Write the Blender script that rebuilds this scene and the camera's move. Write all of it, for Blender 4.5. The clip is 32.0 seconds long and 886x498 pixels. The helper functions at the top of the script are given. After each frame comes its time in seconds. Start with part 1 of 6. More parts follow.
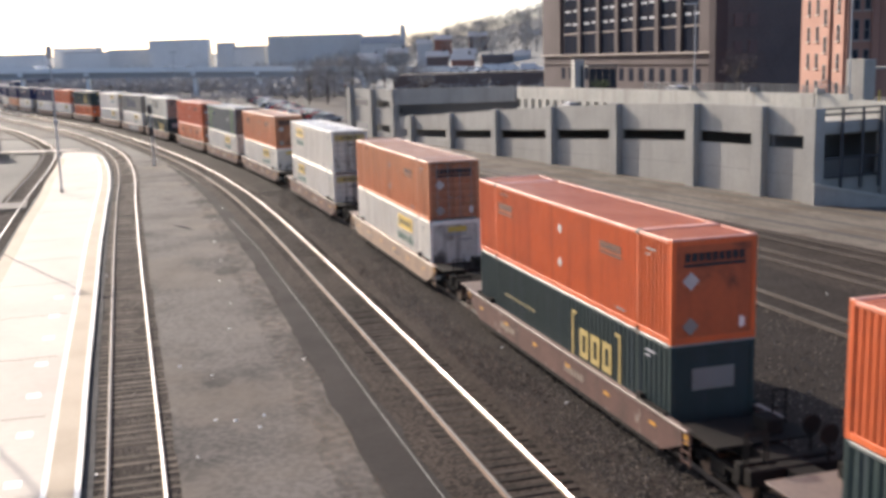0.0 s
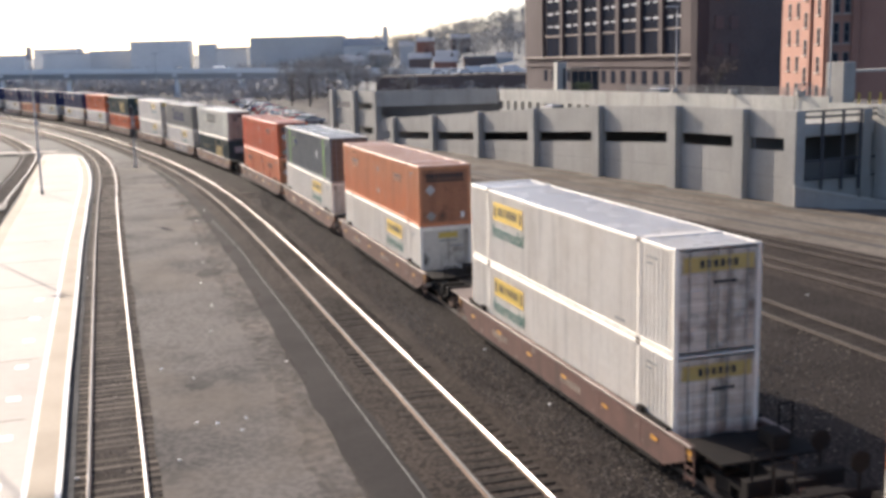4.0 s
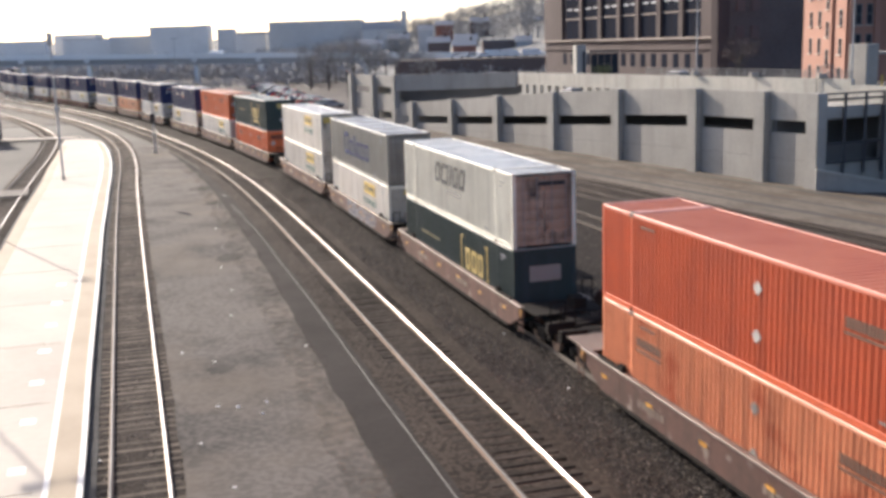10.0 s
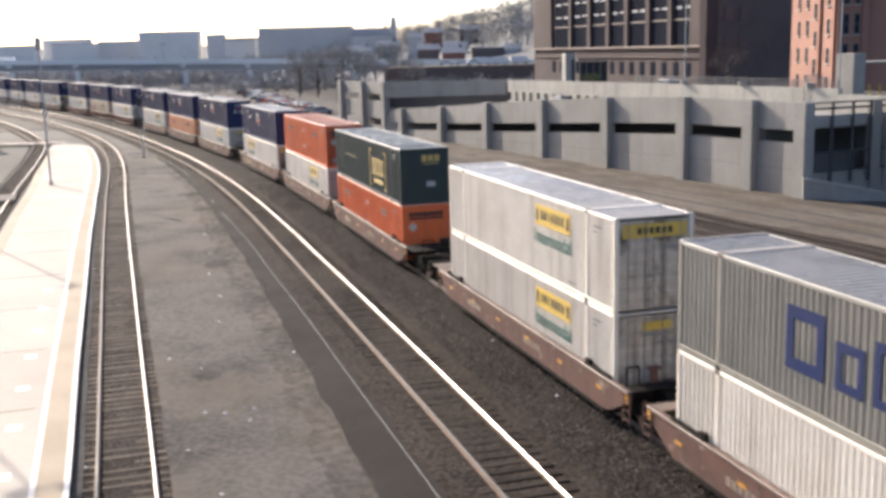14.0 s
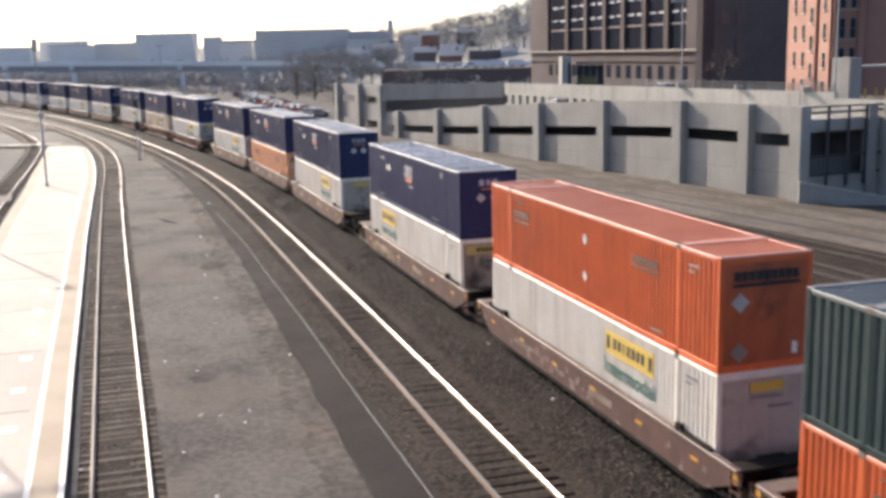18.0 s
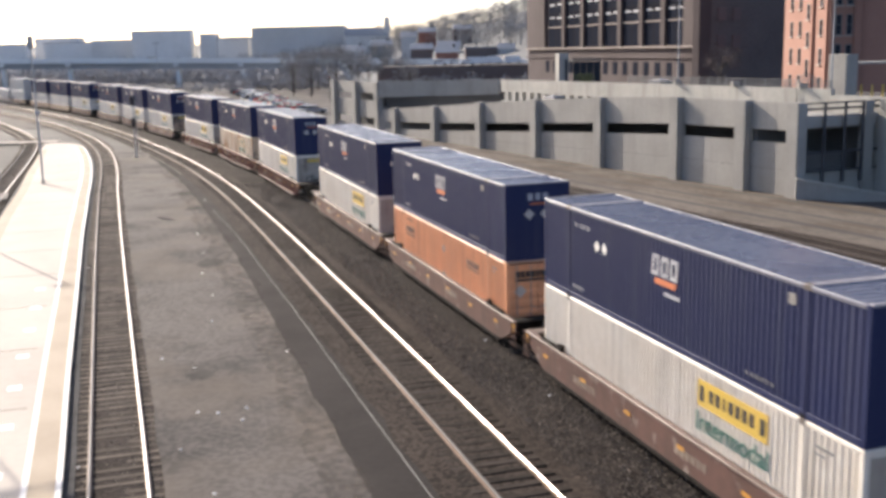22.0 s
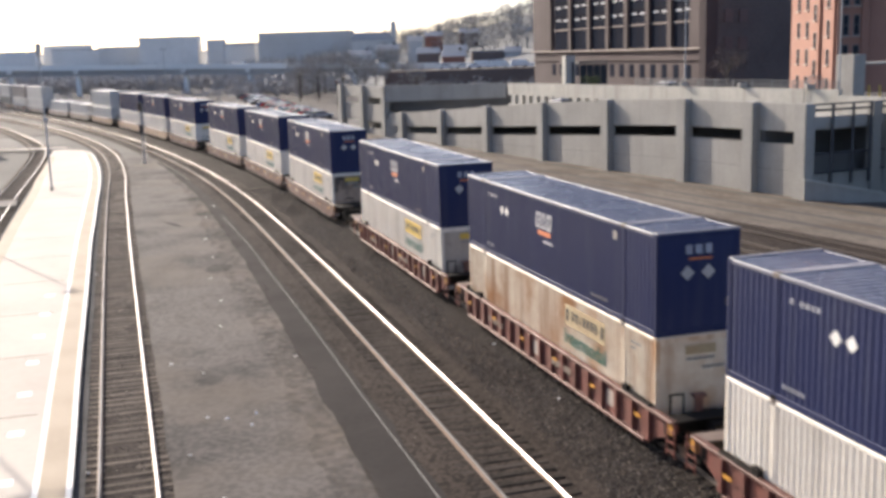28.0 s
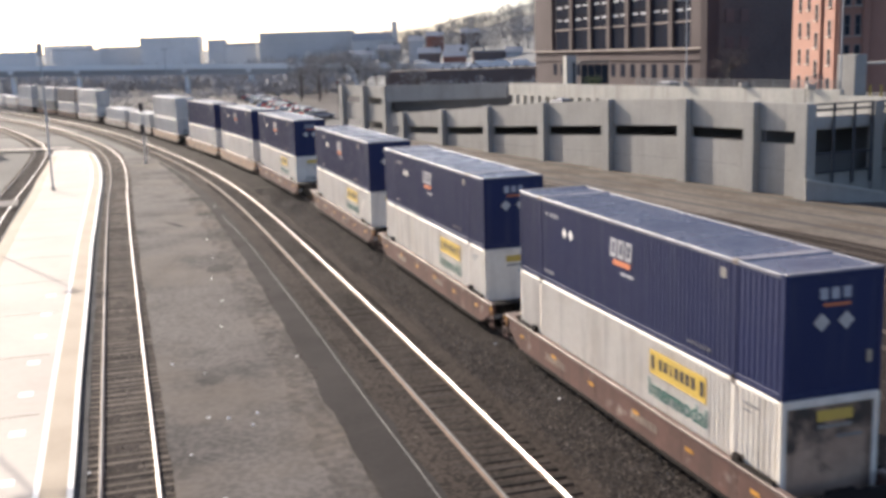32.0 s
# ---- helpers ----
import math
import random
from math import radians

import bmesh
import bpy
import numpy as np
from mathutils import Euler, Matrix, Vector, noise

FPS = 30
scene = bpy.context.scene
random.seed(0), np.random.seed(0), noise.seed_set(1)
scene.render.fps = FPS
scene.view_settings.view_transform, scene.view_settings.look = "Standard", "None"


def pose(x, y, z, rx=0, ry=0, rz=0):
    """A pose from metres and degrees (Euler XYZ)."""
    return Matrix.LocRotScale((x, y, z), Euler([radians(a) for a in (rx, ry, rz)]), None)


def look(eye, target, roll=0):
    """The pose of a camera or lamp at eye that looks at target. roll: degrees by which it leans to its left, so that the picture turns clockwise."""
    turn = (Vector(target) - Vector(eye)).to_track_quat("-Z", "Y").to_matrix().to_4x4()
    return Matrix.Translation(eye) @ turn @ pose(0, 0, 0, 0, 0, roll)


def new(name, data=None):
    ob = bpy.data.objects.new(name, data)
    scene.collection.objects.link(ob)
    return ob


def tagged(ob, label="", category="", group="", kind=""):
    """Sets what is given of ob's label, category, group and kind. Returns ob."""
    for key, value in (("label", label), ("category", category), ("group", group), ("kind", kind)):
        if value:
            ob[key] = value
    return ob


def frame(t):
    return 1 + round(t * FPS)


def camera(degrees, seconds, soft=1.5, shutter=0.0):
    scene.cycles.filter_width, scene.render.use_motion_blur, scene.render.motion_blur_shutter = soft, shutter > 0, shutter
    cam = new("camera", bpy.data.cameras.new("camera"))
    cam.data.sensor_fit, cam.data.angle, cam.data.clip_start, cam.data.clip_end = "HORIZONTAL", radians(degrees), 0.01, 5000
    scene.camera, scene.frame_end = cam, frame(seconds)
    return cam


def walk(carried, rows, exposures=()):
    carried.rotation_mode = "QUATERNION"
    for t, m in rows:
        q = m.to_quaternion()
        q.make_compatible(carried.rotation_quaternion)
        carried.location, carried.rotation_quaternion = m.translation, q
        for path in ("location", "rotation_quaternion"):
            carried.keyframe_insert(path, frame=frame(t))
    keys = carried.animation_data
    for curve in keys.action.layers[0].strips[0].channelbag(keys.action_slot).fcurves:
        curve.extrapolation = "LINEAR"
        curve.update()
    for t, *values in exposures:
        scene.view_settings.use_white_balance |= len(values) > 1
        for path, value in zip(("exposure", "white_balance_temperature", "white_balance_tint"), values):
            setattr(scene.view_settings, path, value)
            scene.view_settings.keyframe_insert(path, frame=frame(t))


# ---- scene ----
EXPO, SKY, SUN = 0.85, 0.155, 4.1
cam = camera(45.59, 32.0, 3.6, 0.3)
EYE = (0.0, 0.0, 11.318)
# a camera held still by hand: seconds and its three turns
TURNS = [
    (0, 79.614, 1.650, -0.302), (0.5, 79.614, 1.650, -0.302), (1, 79.604, 1.593, -0.394), (1.5, 79.603, 1.512, -0.510), (2, 79.554, 1.613, -0.709),
    (2.5, 79.554, 1.525, -0.809), (3, 79.587, 1.558, -0.921), (3.5, 79.651, 1.547, -1.104), (5.5, 79.729, 1.449, -1.395), (6, 79.761, 1.441, -1.459),
    (6.5, 79.809, 1.428, -1.454), (7, 79.831, 1.382, -1.478), (7.5, 79.742, 1.381, -1.381), (8, 79.193, 1.626, -0.591), (8.5, 78.819, 1.636, 0.207),
    (9, 78.863, 1.692, 0.439), (9.5, 78.888, 1.656, 0.091), (10, 78.870, 1.801, -0.228), (10.5, 78.967, 1.671, -0.417), (11, 79.163, 1.437, -0.708),
    (11.5, 79.263, 1.404, -0.910), (12, 79.236, 1.417, -0.922), (12.5, 79.203, 1.409, -0.918), (13, 79.165, 1.436, -0.952), (13.5, 79.250, 1.422, -0.871),
    (14, 79.228, 1.461, -0.790), (14.5, 79.257, 1.447, -0.761), (16.5, 79.301, 1.332, -0.690), (17, 79.319, 1.344, -0.719), (17.5, 79.370, 1.294, -0.843),
    (18, 79.372, 1.268, -0.964), (18.5, 79.357, 1.231, -1.050), (19, 79.374, 1.257, -1.052), (19.5, 79.343, 1.256, -0.992), (20, 79.344, 1.248, -1.011),
    (20.5, 79.333, 1.272, -1.097), (21, 79.358, 1.291, -1.239), (21.5, 79.304, 1.307, -1.273), (22, 79.201, 1.316, -1.141), (22.5, 79.217, 1.359, -0.925),
    (23, 79.238, 1.411, -0.789), (23.5, 79.213, 1.461, -0.750), (24, 79.220, 1.498, -0.894), (24.5, 79.237, 1.518, -0.924), (25, 79.293, 1.559, -0.940),
    (25.5, 79.369, 1.611, -0.793), (27.5, 79.393, 1.796, -0.550), (28, 79.416, 1.787, -0.793), (28.5, 79.436, 1.784, -0.806), (29, 79.420, 1.805, -0.844),
    (29.5, 79.378, 1.811, -0.756), (30, 79.390, 1.827, -0.640), (30.5, 79.358, 1.876, -0.677), (31, 79.340, 1.868, -0.733), (31.5, 79.387, 1.787, -0.709),
    (32, 79.417, 1.806, -0.735),
]
walk(cam, [(t, pose(*EYE, a, b, c)) for t, a, b, c in TURNS], exposures=[(0, EXPO, 6450, 12), (32, EXPO, 6450, 12)])

# ---- light ----
SUN_AZ, SUN_EL = -37.0, 25.5
world = bpy.data.worlds.new("sky")
scene.world = world
world.use_nodes = True
wn = world.node_tree
sky = wn.nodes.new("ShaderNodeTexSky")
sky.sky_type, sky.sun_disc = "NISHITA", False
sky.sun_elevation, sky.sun_rotation = radians(SUN_EL), radians(SUN_AZ)
sky.dust_density, sky.air_density, sky.ozone_density = 2.2, 0.6, 1.0
wn.links.new(sky.outputs[0], wn.nodes["Background"].inputs[0])
wn.nodes["Background"].inputs[1].default_value = SKY
lamp = bpy.data.lights.new("sun", "SUN")
lamp.energy, lamp.angle, lamp.color = SUN, radians(0.6), (1.0, 0.9, 0.76)
sun = new("sun", lamp)
sun_way = Vector((math.sin(radians(SUN_AZ)) * math.cos(radians(SUN_EL)), math.cos(radians(SUN_AZ)) * math.cos(radians(SUN_EL)), math.sin(radians(SUN_EL))))
sun.matrix_world = look(sun_way * 200, (0, 0, 0))

# ---- helpers of this scene ----
MATS = {}


def mat(name, rgb, rough=0.8, metal=0.0, dirt=None, grain=8.0, bump=0.15, amount=0.35, big=0.6, spread=0.06, sharp=1.0, share=0.4, patch=None, spec=0.5, streak=None, fade=None):
    """A surface with fine grain, large stains and a small difference from piece to piece."""
    if name in MATS:
        return MATS[name]
    m = bpy.data.materials.new(name)
    m.use_nodes = True
    nt = m.node_tree
    bs = nt.nodes["Principled BSDF"]
    co = nt.nodes.new("ShaderNodeTexCoord")
    dirt = dirt or tuple(c * 0.55 for c in rgb)
    info = nt.nodes.new("ShaderNodeObjectInfo")
    shift = nt.nodes.new("ShaderNodeVectorMath")
    shift.operation = "MULTIPLY_ADD"
    shift.inputs[1].default_value = (41.0, 23.0, 7.0)
    nt.links.new(info.outputs["Random"], shift.inputs[0])
    nt.links.new(co.outputs["Object"], shift.inputs[2])

    def tex(scale, detail):
        t = nt.nodes.new("ShaderNodeTexNoise")
        t.inputs["Scale"].default_value, t.inputs["Detail"].default_value = scale, detail
        nt.links.new(shift.outputs[0], t.inputs["Vector"])
        return t

    def ramp(node, lo, hi):
        r = nt.nodes.new("ShaderNodeMapRange")
        r.inputs["From Min"].default_value, r.inputs["From Max"].default_value = lo, hi
        nt.links.new(node.outputs["Fac"], r.inputs["Value"])
        return r

    fine, coarse = tex(grain, 7), tex(big, 6)
    f, c = ramp(fine, 0.5 - 0.17 / sharp, 0.5 + 0.17 / sharp), ramp(coarse, 0.4, 0.68)
    add = nt.nodes.new("ShaderNodeMath")
    add.operation = "MULTIPLY_ADD"
    nt.links.new(c.outputs[0], add.inputs[0])
    add.inputs[1].default_value = 1 - share
    half = nt.nodes.new("ShaderNodeMath")
    half.operation = "MULTIPLY"
    half.inputs[1].default_value = share
    nt.links.new(f.outputs[0], half.inputs[0])
    nt.links.new(half.outputs[0], add.inputs[2])
    k = nt.nodes.new("ShaderNodeMath")
    k.operation = "MULTIPLY"
    k.inputs[1].default_value = amount
    nt.links.new(add.outputs[0], k.inputs[0])
    mix = nt.nodes.new("ShaderNodeMix")
    mix.data_type = "RGBA"
    mix.inputs[6].default_value, mix.inputs[7].default_value = (*rgb, 1), (*dirt, 1)
    nt.links.new(k.outputs[0], mix.inputs[0])
    hsv = nt.nodes.new("ShaderNodeHueSaturation")
    val = nt.nodes.new("ShaderNodeMapRange")
    val.inputs["To Min"].default_value, val.inputs["To Max"].default_value = 1 - spread, 1 + spread
    nt.links.new(info.outputs["Random"], val.inputs["Value"])
    nt.links.new(val.outputs[0], hsv.inputs["Value"])
    out = mix.outputs[2]
    if patch:
        pn = ramp(tex(patch[1], 6), patch[2], patch[3])
        mix2 = nt.nodes.new("ShaderNodeMix")
        mix2.data_type = "RGBA"
        mix2.inputs[7].default_value = (*patch[0], 1)
        nt.links.new(pn.outputs[0], mix2.inputs[0])
        nt.links.new(out, mix2.inputs[6])
        out = mix2.outputs[2]
    if fade:
        # paint that the sun has bleached from the top down: colour low on the side, heights
        sep = nt.nodes.new("ShaderNodeSeparateXYZ")
        nt.links.new(co.outputs["Object"], sep.inputs[0])
        wob = nt.nodes.new("ShaderNodeMath")
        wob.operation = "MULTIPLY_ADD"
        wob.inputs[1].default_value = 1.6
        nt.links.new(coarse.outputs["Fac"], wob.inputs[0])
        nt.links.new(sep.outputs["Z"], wob.inputs[2])
        fr = nt.nodes.new("ShaderNodeMapRange")
        fr.inputs["From Min"].default_value, fr.inputs["From Max"].default_value = fade[1] + 0.8, fade[2] + 0.8
        fr.inputs["To Min"].default_value, fr.inputs["To Max"].default_value = 0.45, 0.0
        nt.links.new(wob.outputs[0], fr.inputs["Value"])
        mix4 = nt.nodes.new("ShaderNodeMix")
        mix4.data_type = "RGBA"
        mix4.inputs[7].default_value = (*fade[0], 1)
        nt.links.new(fr.outputs[0], mix4.inputs[0])
        nt.links.new(out, mix4.inputs[6])
        out = mix4.outputs[2]
    if streak:
        # rain streaks: colour, how wide apart, how strong
        mp = nt.nodes.new("ShaderNodeMapping")
        mp.inputs["Scale"].default_value = (1.0, 1.0, 0.07)
        nt.links.new(shift.outputs[0], mp.inputs["Vector"])
        st = tex(streak[1], 5)
        nt.links.new(mp.outputs[0], st.inputs["Vector"])
        sr = ramp(st, 0.5, 0.72)
        sr.inputs["To Max"].default_value = streak[2]
        mix3 = nt.nodes.new("ShaderNodeMix")
        mix3.data_type = "RGBA"
        mix3.inputs[7].default_value = (*streak[0], 1)
        nt.links.new(sr.outputs[0], mix3.inputs[0])
        nt.links.new(out, mix3.inputs[6])
        out = mix3.outputs[2]
    nt.links.new(out, hsv.inputs["Color"])
    nt.links.new(hsv.outputs[0], bs.inputs["Base Color"])
    bs.inputs["Specular IOR Level"].default_value = spec
    bs.inputs["Roughness"].default_value, bs.inputs["Metallic"].default_value = rough, metal
    rr = nt.nodes.new("ShaderNodeMapRange")
    rr.inputs["To Min"].default_value, rr.inputs["To Max"].default_value = max(rough - 0.1, 0.03), min(rough + 0.12, 1)
    nt.links.new(coarse.outputs["Fac"], rr.inputs["Value"])
    nt.links.new(rr.outputs[0], bs.inputs["Roughness"])
    if bump:
        b = nt.nodes.new("ShaderNodeBump")
        b.inputs["Strength"].default_value, b.inputs["Distance"].default_value = bump, 0.03
        nt.links.new(fine.outputs["Fac"], b.inputs["Height"])
        nt.links.new(b.outputs[0], bs.inputs["Normal"])
    MATS[name] = m
    return m


CACHE = {}


def cached(key, make):
    if key not in CACHE:
        CACHE[key] = make()
    return CACHE[key]


def mesh_of(bm, material):
    me = bpy.data.meshes.new("m")
    bm.to_mesh(me)
    bm.free()
    me.materials.append(material)
    return me


def part(name, bm, material, parent=None, label=""):
    """Links a bmesh (or a ready mesh) as one mesh object under a thing or a part."""
    me = bm if isinstance(bm, bpy.types.Mesh) else mesh_of(bm, material)
    ob = new(name, me)
    ob.parent = parent
    if label:
        ob["label"] = label
    return ob


def thing(name, label, category, m=None, group="", kind=""):
    ob = new(name)
    if m is not None:
        ob.matrix_basis = m
    return tagged(ob, label, category, group, kind)


def box(bm, c, s, rot=None, bevel=0.0):
    """A box of centre c and size s."""
    q = bmesh.ops.create_cube(bm, size=1.0)["verts"]
    m = Matrix.Translation(c) @ (rot or Matrix()) @ Matrix.Diagonal((*s, 1))
    bmesh.ops.transform(bm, matrix=m, verts=q)
    if bevel:
        es = {e for v in q for e in v.link_edges}
        bmesh.ops.bevel(bm, geom=list(es), offset=bevel, segments=1, affect="EDGES")
    return q


def boxes(*items, bevel=0.0):
    bm = bmesh.new()
    for it in items:
        box(bm, it[0], it[1], it[2] if len(it) > 2 else None, bevel)
    return bm


def tube(bm, a, b, r, r2=None, n=8):
    a, b = Vector(a), Vector(b)
    q = bmesh.ops.create_cone(bm, cap_ends=True, segments=n, radius1=r, radius2=r if r2 is None else r2, depth=(b - a).length)["verts"]
    m = Matrix.Translation((a + b) / 2) @ (b - a).to_track_quat("Z", "Y").to_matrix().to_4x4()
    bmesh.ops.transform(bm, matrix=m, verts=q)
    return q


def tubes(*items, n=8):
    bm = bmesh.new()
    for it in items:
        tube(bm, it[0], it[1], it[2], it[3] if len(it) > 3 else None, n)
    return bm


def prism(bm, outline, z0, z1):
    """An upright prism over a plan outline."""
    lo = [bm.verts.new((x, y, z0)) for x, y in outline]
    hi = [bm.verts.new((x, y, z1)) for x, y in outline]
    n = len(outline)
    bm.faces.new(lo[::-1])
    bm.faces.new(hi)
    for i in range(n):
        bm.faces.new((lo[i], lo[(i + 1) % n], hi[(i + 1) % n], hi[i]))
    bmesh.ops.recalc_face_normals(bm, faces=bm.faces)


# ---- the line of the railway ----
KNOT_S = [0, 40, 80, 130, 190, 250, 310, 390]
KNOT_K = [0.000487, 0.000186, 0.002435, 0.000902, 0.001502, 0.000198, -0.002268, -0.0022]
_s = np.arange(-440.0, 640.0, 1.0)
_k = np.interp(_s, KNOT_S, KNOT_K, left=0.0, right=-0.001)
_h = 1.8468 + np.cumsum(_k)
_h -= _h[440] - 1.8468
_x, _y = np.cumsum(np.cos(_h)), np.cumsum(np.sin(_h))
_x, _y = _x - _x[440] + 3.880, _y - _y[440] + 19.843
LINE_X, LINE_Y = _x, _y


def on_line(s, off=0.0):
    """Place and heading at s metres along the main track, off metres to its right."""
    h = float(np.interp(s, _s, _h))
    return Vector((float(np.interp(s, _s, LINE_X)) + off * math.sin(h), float(np.interp(s, _s, LINE_Y)) - off * math.cos(h))), h


TRAIN_OFF = 5.486
_tx, _ty = _x + TRAIN_OFF * np.sin(_h), _y - TRAIN_OFF * np.cos(_h)
_tl = np.concatenate([[0], np.cumsum(np.hypot(np.diff(_tx), np.diff(_ty)))])
_tl -= _tl[420]


def on_train_line(d):
    """The train's track at d metres along it."""
    return Vector((float(np.interp(d, _tl, _tx)), float(np.interp(d, _tl, _ty))))

# ---- the train ----
SPEED_T = [0, 8, 16, 24, 32]
SPEED_V = [12.27, 12.40, 12.48, 12.51, 12.83]
_tt = np.linspace(0, 32, 641)
_sp = np.interp(_tt, SPEED_T, SPEED_V)
_gone = np.concatenate([[0], np.cumsum((_sp[1:] + _sp[:-1]) / 2 * 0.05)])


def gone(t):
    return float(np.interp(t, _tt, _gone))


CARRIED = []


def rest_on_train(ob, d, z):
    """ob's middle stands d metres along the train's track at the start."""
    CARRIED.append((ob, d, z))


def train_pose(d, z):
    a, b = on_train_line(d - 7.0), on_train_line(d + 7.0)
    c = (a + b) / 2
    return Matrix.Translation((c.x, c.y, z)) @ Matrix.Rotation(math.atan2(a.y - b.y, a.x - b.x), 4, "Z")


def motions():
    for ob, d, z in CARRIED:
        walk(ob, [(t, train_pose(d - gone(t), z)) for t in range(0, 33)])
    for ob, d0, v, lane in TRAFFIC:
        walk(ob, [(t, bridge_pose(d0 + v * t, lane, v < 0)) for t in range(0, 33)])


# ---- ground, ballast, pavements ----
M_GROUND = mat("dusty_ground", (0.09, 0.082, 0.074), 0.9, dirt=(0.048, 0.045, 0.042), grain=1.2, big=0.05, bump=0.3, amount=0.9, spec=0.3)
M_ASPHALT = mat("worn_asphalt", (0.138, 0.122, 0.11), 0.9, dirt=(0.04, 0.037, 0.035), grain=5.0, big=0.3, bump=0.4, amount=1.0, sharp=2.0, share=0.45, patch=((0.14, 0.117, 0.096), 0.16, 0.5, 0.72), spec=0.12)
M_DARK_ASPHALT = mat("dark_asphalt", (0.043, 0.038, 0.035), 0.93, dirt=(0.024, 0.021, 0.02), grain=5, big=0.4, amount=0.8, spec=0.08)
M_DIRT = mat("tan_dirt", (0.19, 0.162, 0.135), 0.95, dirt=(0.1, 0.088, 0.076), grain=2.2, big=0.5, bump=0.4, amount=1.0, sharp=2.0, share=0.6, spec=0.08)
M_BALLAST = mat("dark_ballast", (0.041, 0.033, 0.0285), 0.95, dirt=(0.009, 0.007, 0.006), grain=8, big=0.35, bump=1.0, amount=1.0, sharp=3.0, share=0.75, spec=0.08)
M_BALLAST_B = mat("brown_ballast", (0.06, 0.0465, 0.038), 0.95, dirt=(0.014, 0.011, 0.0095), grain=8, big=0.35, bump=1.0, amount=1.0, sharp=2.8, share=0.72, spec=0.08)
M_ROAD = mat("dusty_road", (0.22, 0.187, 0.155), 0.95, dirt=(0.1, 0.086, 0.072), grain=2.5, big=0.1, bump=0.3, amount=1.0, sharp=1.3, patch=((0.13, 0.105, 0.082), 0.2, 0.5, 0.6), spec=0.08)
M_TIE = mat("old_wood_tie", (0.05, 0.041, 0.035), 0.9, dirt=(0.018, 0.015, 0.013), grain=12, big=2.0, amount=0.8, spread=0.3, spec=0.08)
M_TIE_PALE = mat("weathered_tan_tie", (0.15, 0.122, 0.098), 0.9, dirt=(0.055, 0.045, 0.038), grain=12, big=2.0, amount=0.9, spread=0.35, spec=0.08)
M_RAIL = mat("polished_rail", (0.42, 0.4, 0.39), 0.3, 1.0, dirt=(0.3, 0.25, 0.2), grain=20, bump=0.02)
M_RUST = mat("rusty_steel", (0.2, 0.13, 0.09), 0.75, 0.3, dirt=(0.09, 0.06, 0.045), grain=20)
M_OLD_RAIL = mat("dull_old_rail", (0.1, 0.08, 0.068), 0.7, 0.3, dirt=(0.05, 0.04, 0.035), grain=20)
# left rails: the missing sun glint is put into a duller colour
M_RAIL_DULL = mat("unlit_side_rail", (0.155, 0.146, 0.14), 0.7, 0.0, dirt=(0.1, 0.09, 0.084), grain=20, bump=0.02)
M_CONC_PALE = mat("pale_concrete", (0.47, 0.415, 0.35), 0.85, dirt=(0.36, 0.315, 0.265), grain=3, big=0.25, bump=0.08, amount=0.6)
M_TACTILE = mat("tan_edge_strip", (0.4, 0.325, 0.235), 0.85, dirt=(0.31, 0.25, 0.18), grain=9, big=0.5, amount=0.7)
M_WHITE_PAINT = mat("white_paint", (0.78, 0.76, 0.72), 0.7, dirt=(0.5, 0.48, 0.45), grain=10, amount=0.5)

bm = bmesh.new()
n = 40
vs = [[bm.verts.new(((i / n - 0.5) * 5200, (j / n) * 4600 - 900, -0.09)) for j in range(n + 1)] for i in range(n + 1)]
for i in range(n):
    for j in range(n):
        bm.faces.new((vs[i][j], vs[i + 1][j], vs[i + 1][j + 1], vs[i][j + 1]))
tagged(part("ground", bm, M_GROUND), "dusty brown-grey railway ground with scattered gravel", "ground", kind="structure")


def strip(name, lo, hi, z, material, label, s0=-60, s1=330, step=4.0, cat="pavement", crown=0.0, rough=0.0, ragged=0.0):
    """A long strip beside the main track; lo and hi are offsets or functions of s."""
    bm = bmesh.new()
    rows = []
    f = lambda v, s: v(s) if callable(v) else v
    m = 7 if crown or rough else 2
    for s in np.arange(s0, s1 + 0.1, step):
        row = []
        for i in range(m):
            u = i / (m - 1)
            e = ragged * (noise.noise((s * 0.35, 7 * i, z * 90)) + 0.6 * noise.noise((s * 1.1, 3 + 7 * i, z * 90)))
            p, _ = on_line(s, f(lo, s) + u * (f(hi, s) - f(lo, s)) + e)
            zz = z + crown * math.sin(math.pi * u) + rough * noise.noise((p.x * 0.9, p.y * 0.9, z))
            row.append(bm.verts.new((p.x, p.y, zz)))
        rows.append(row)
    for a, b in zip(rows, rows[1:]):
        for i in range(m - 1):
            bm.faces.new((a[i], a[i + 1], b[i + 1], b[i]))
    bmesh.ops.recalc_face_normals(bm, faces=bm.faces)
    return tagged(part(name, bm, material), label, cat, kind="structure")


def eased(knots, values, reach=7):
    """A smooth offset along the line through the given knots."""
    at = np.arange(-80.0, 420.0, 1.0)
    raw = np.interp(at, knots, values)
    wide = np.pad(raw, reach, mode="edge")
    out = np.convolve(wide, np.ones(2 * reach + 1) / (2 * reach + 1), "valid")
    return lambda s: float(np.interp(s, at, out))


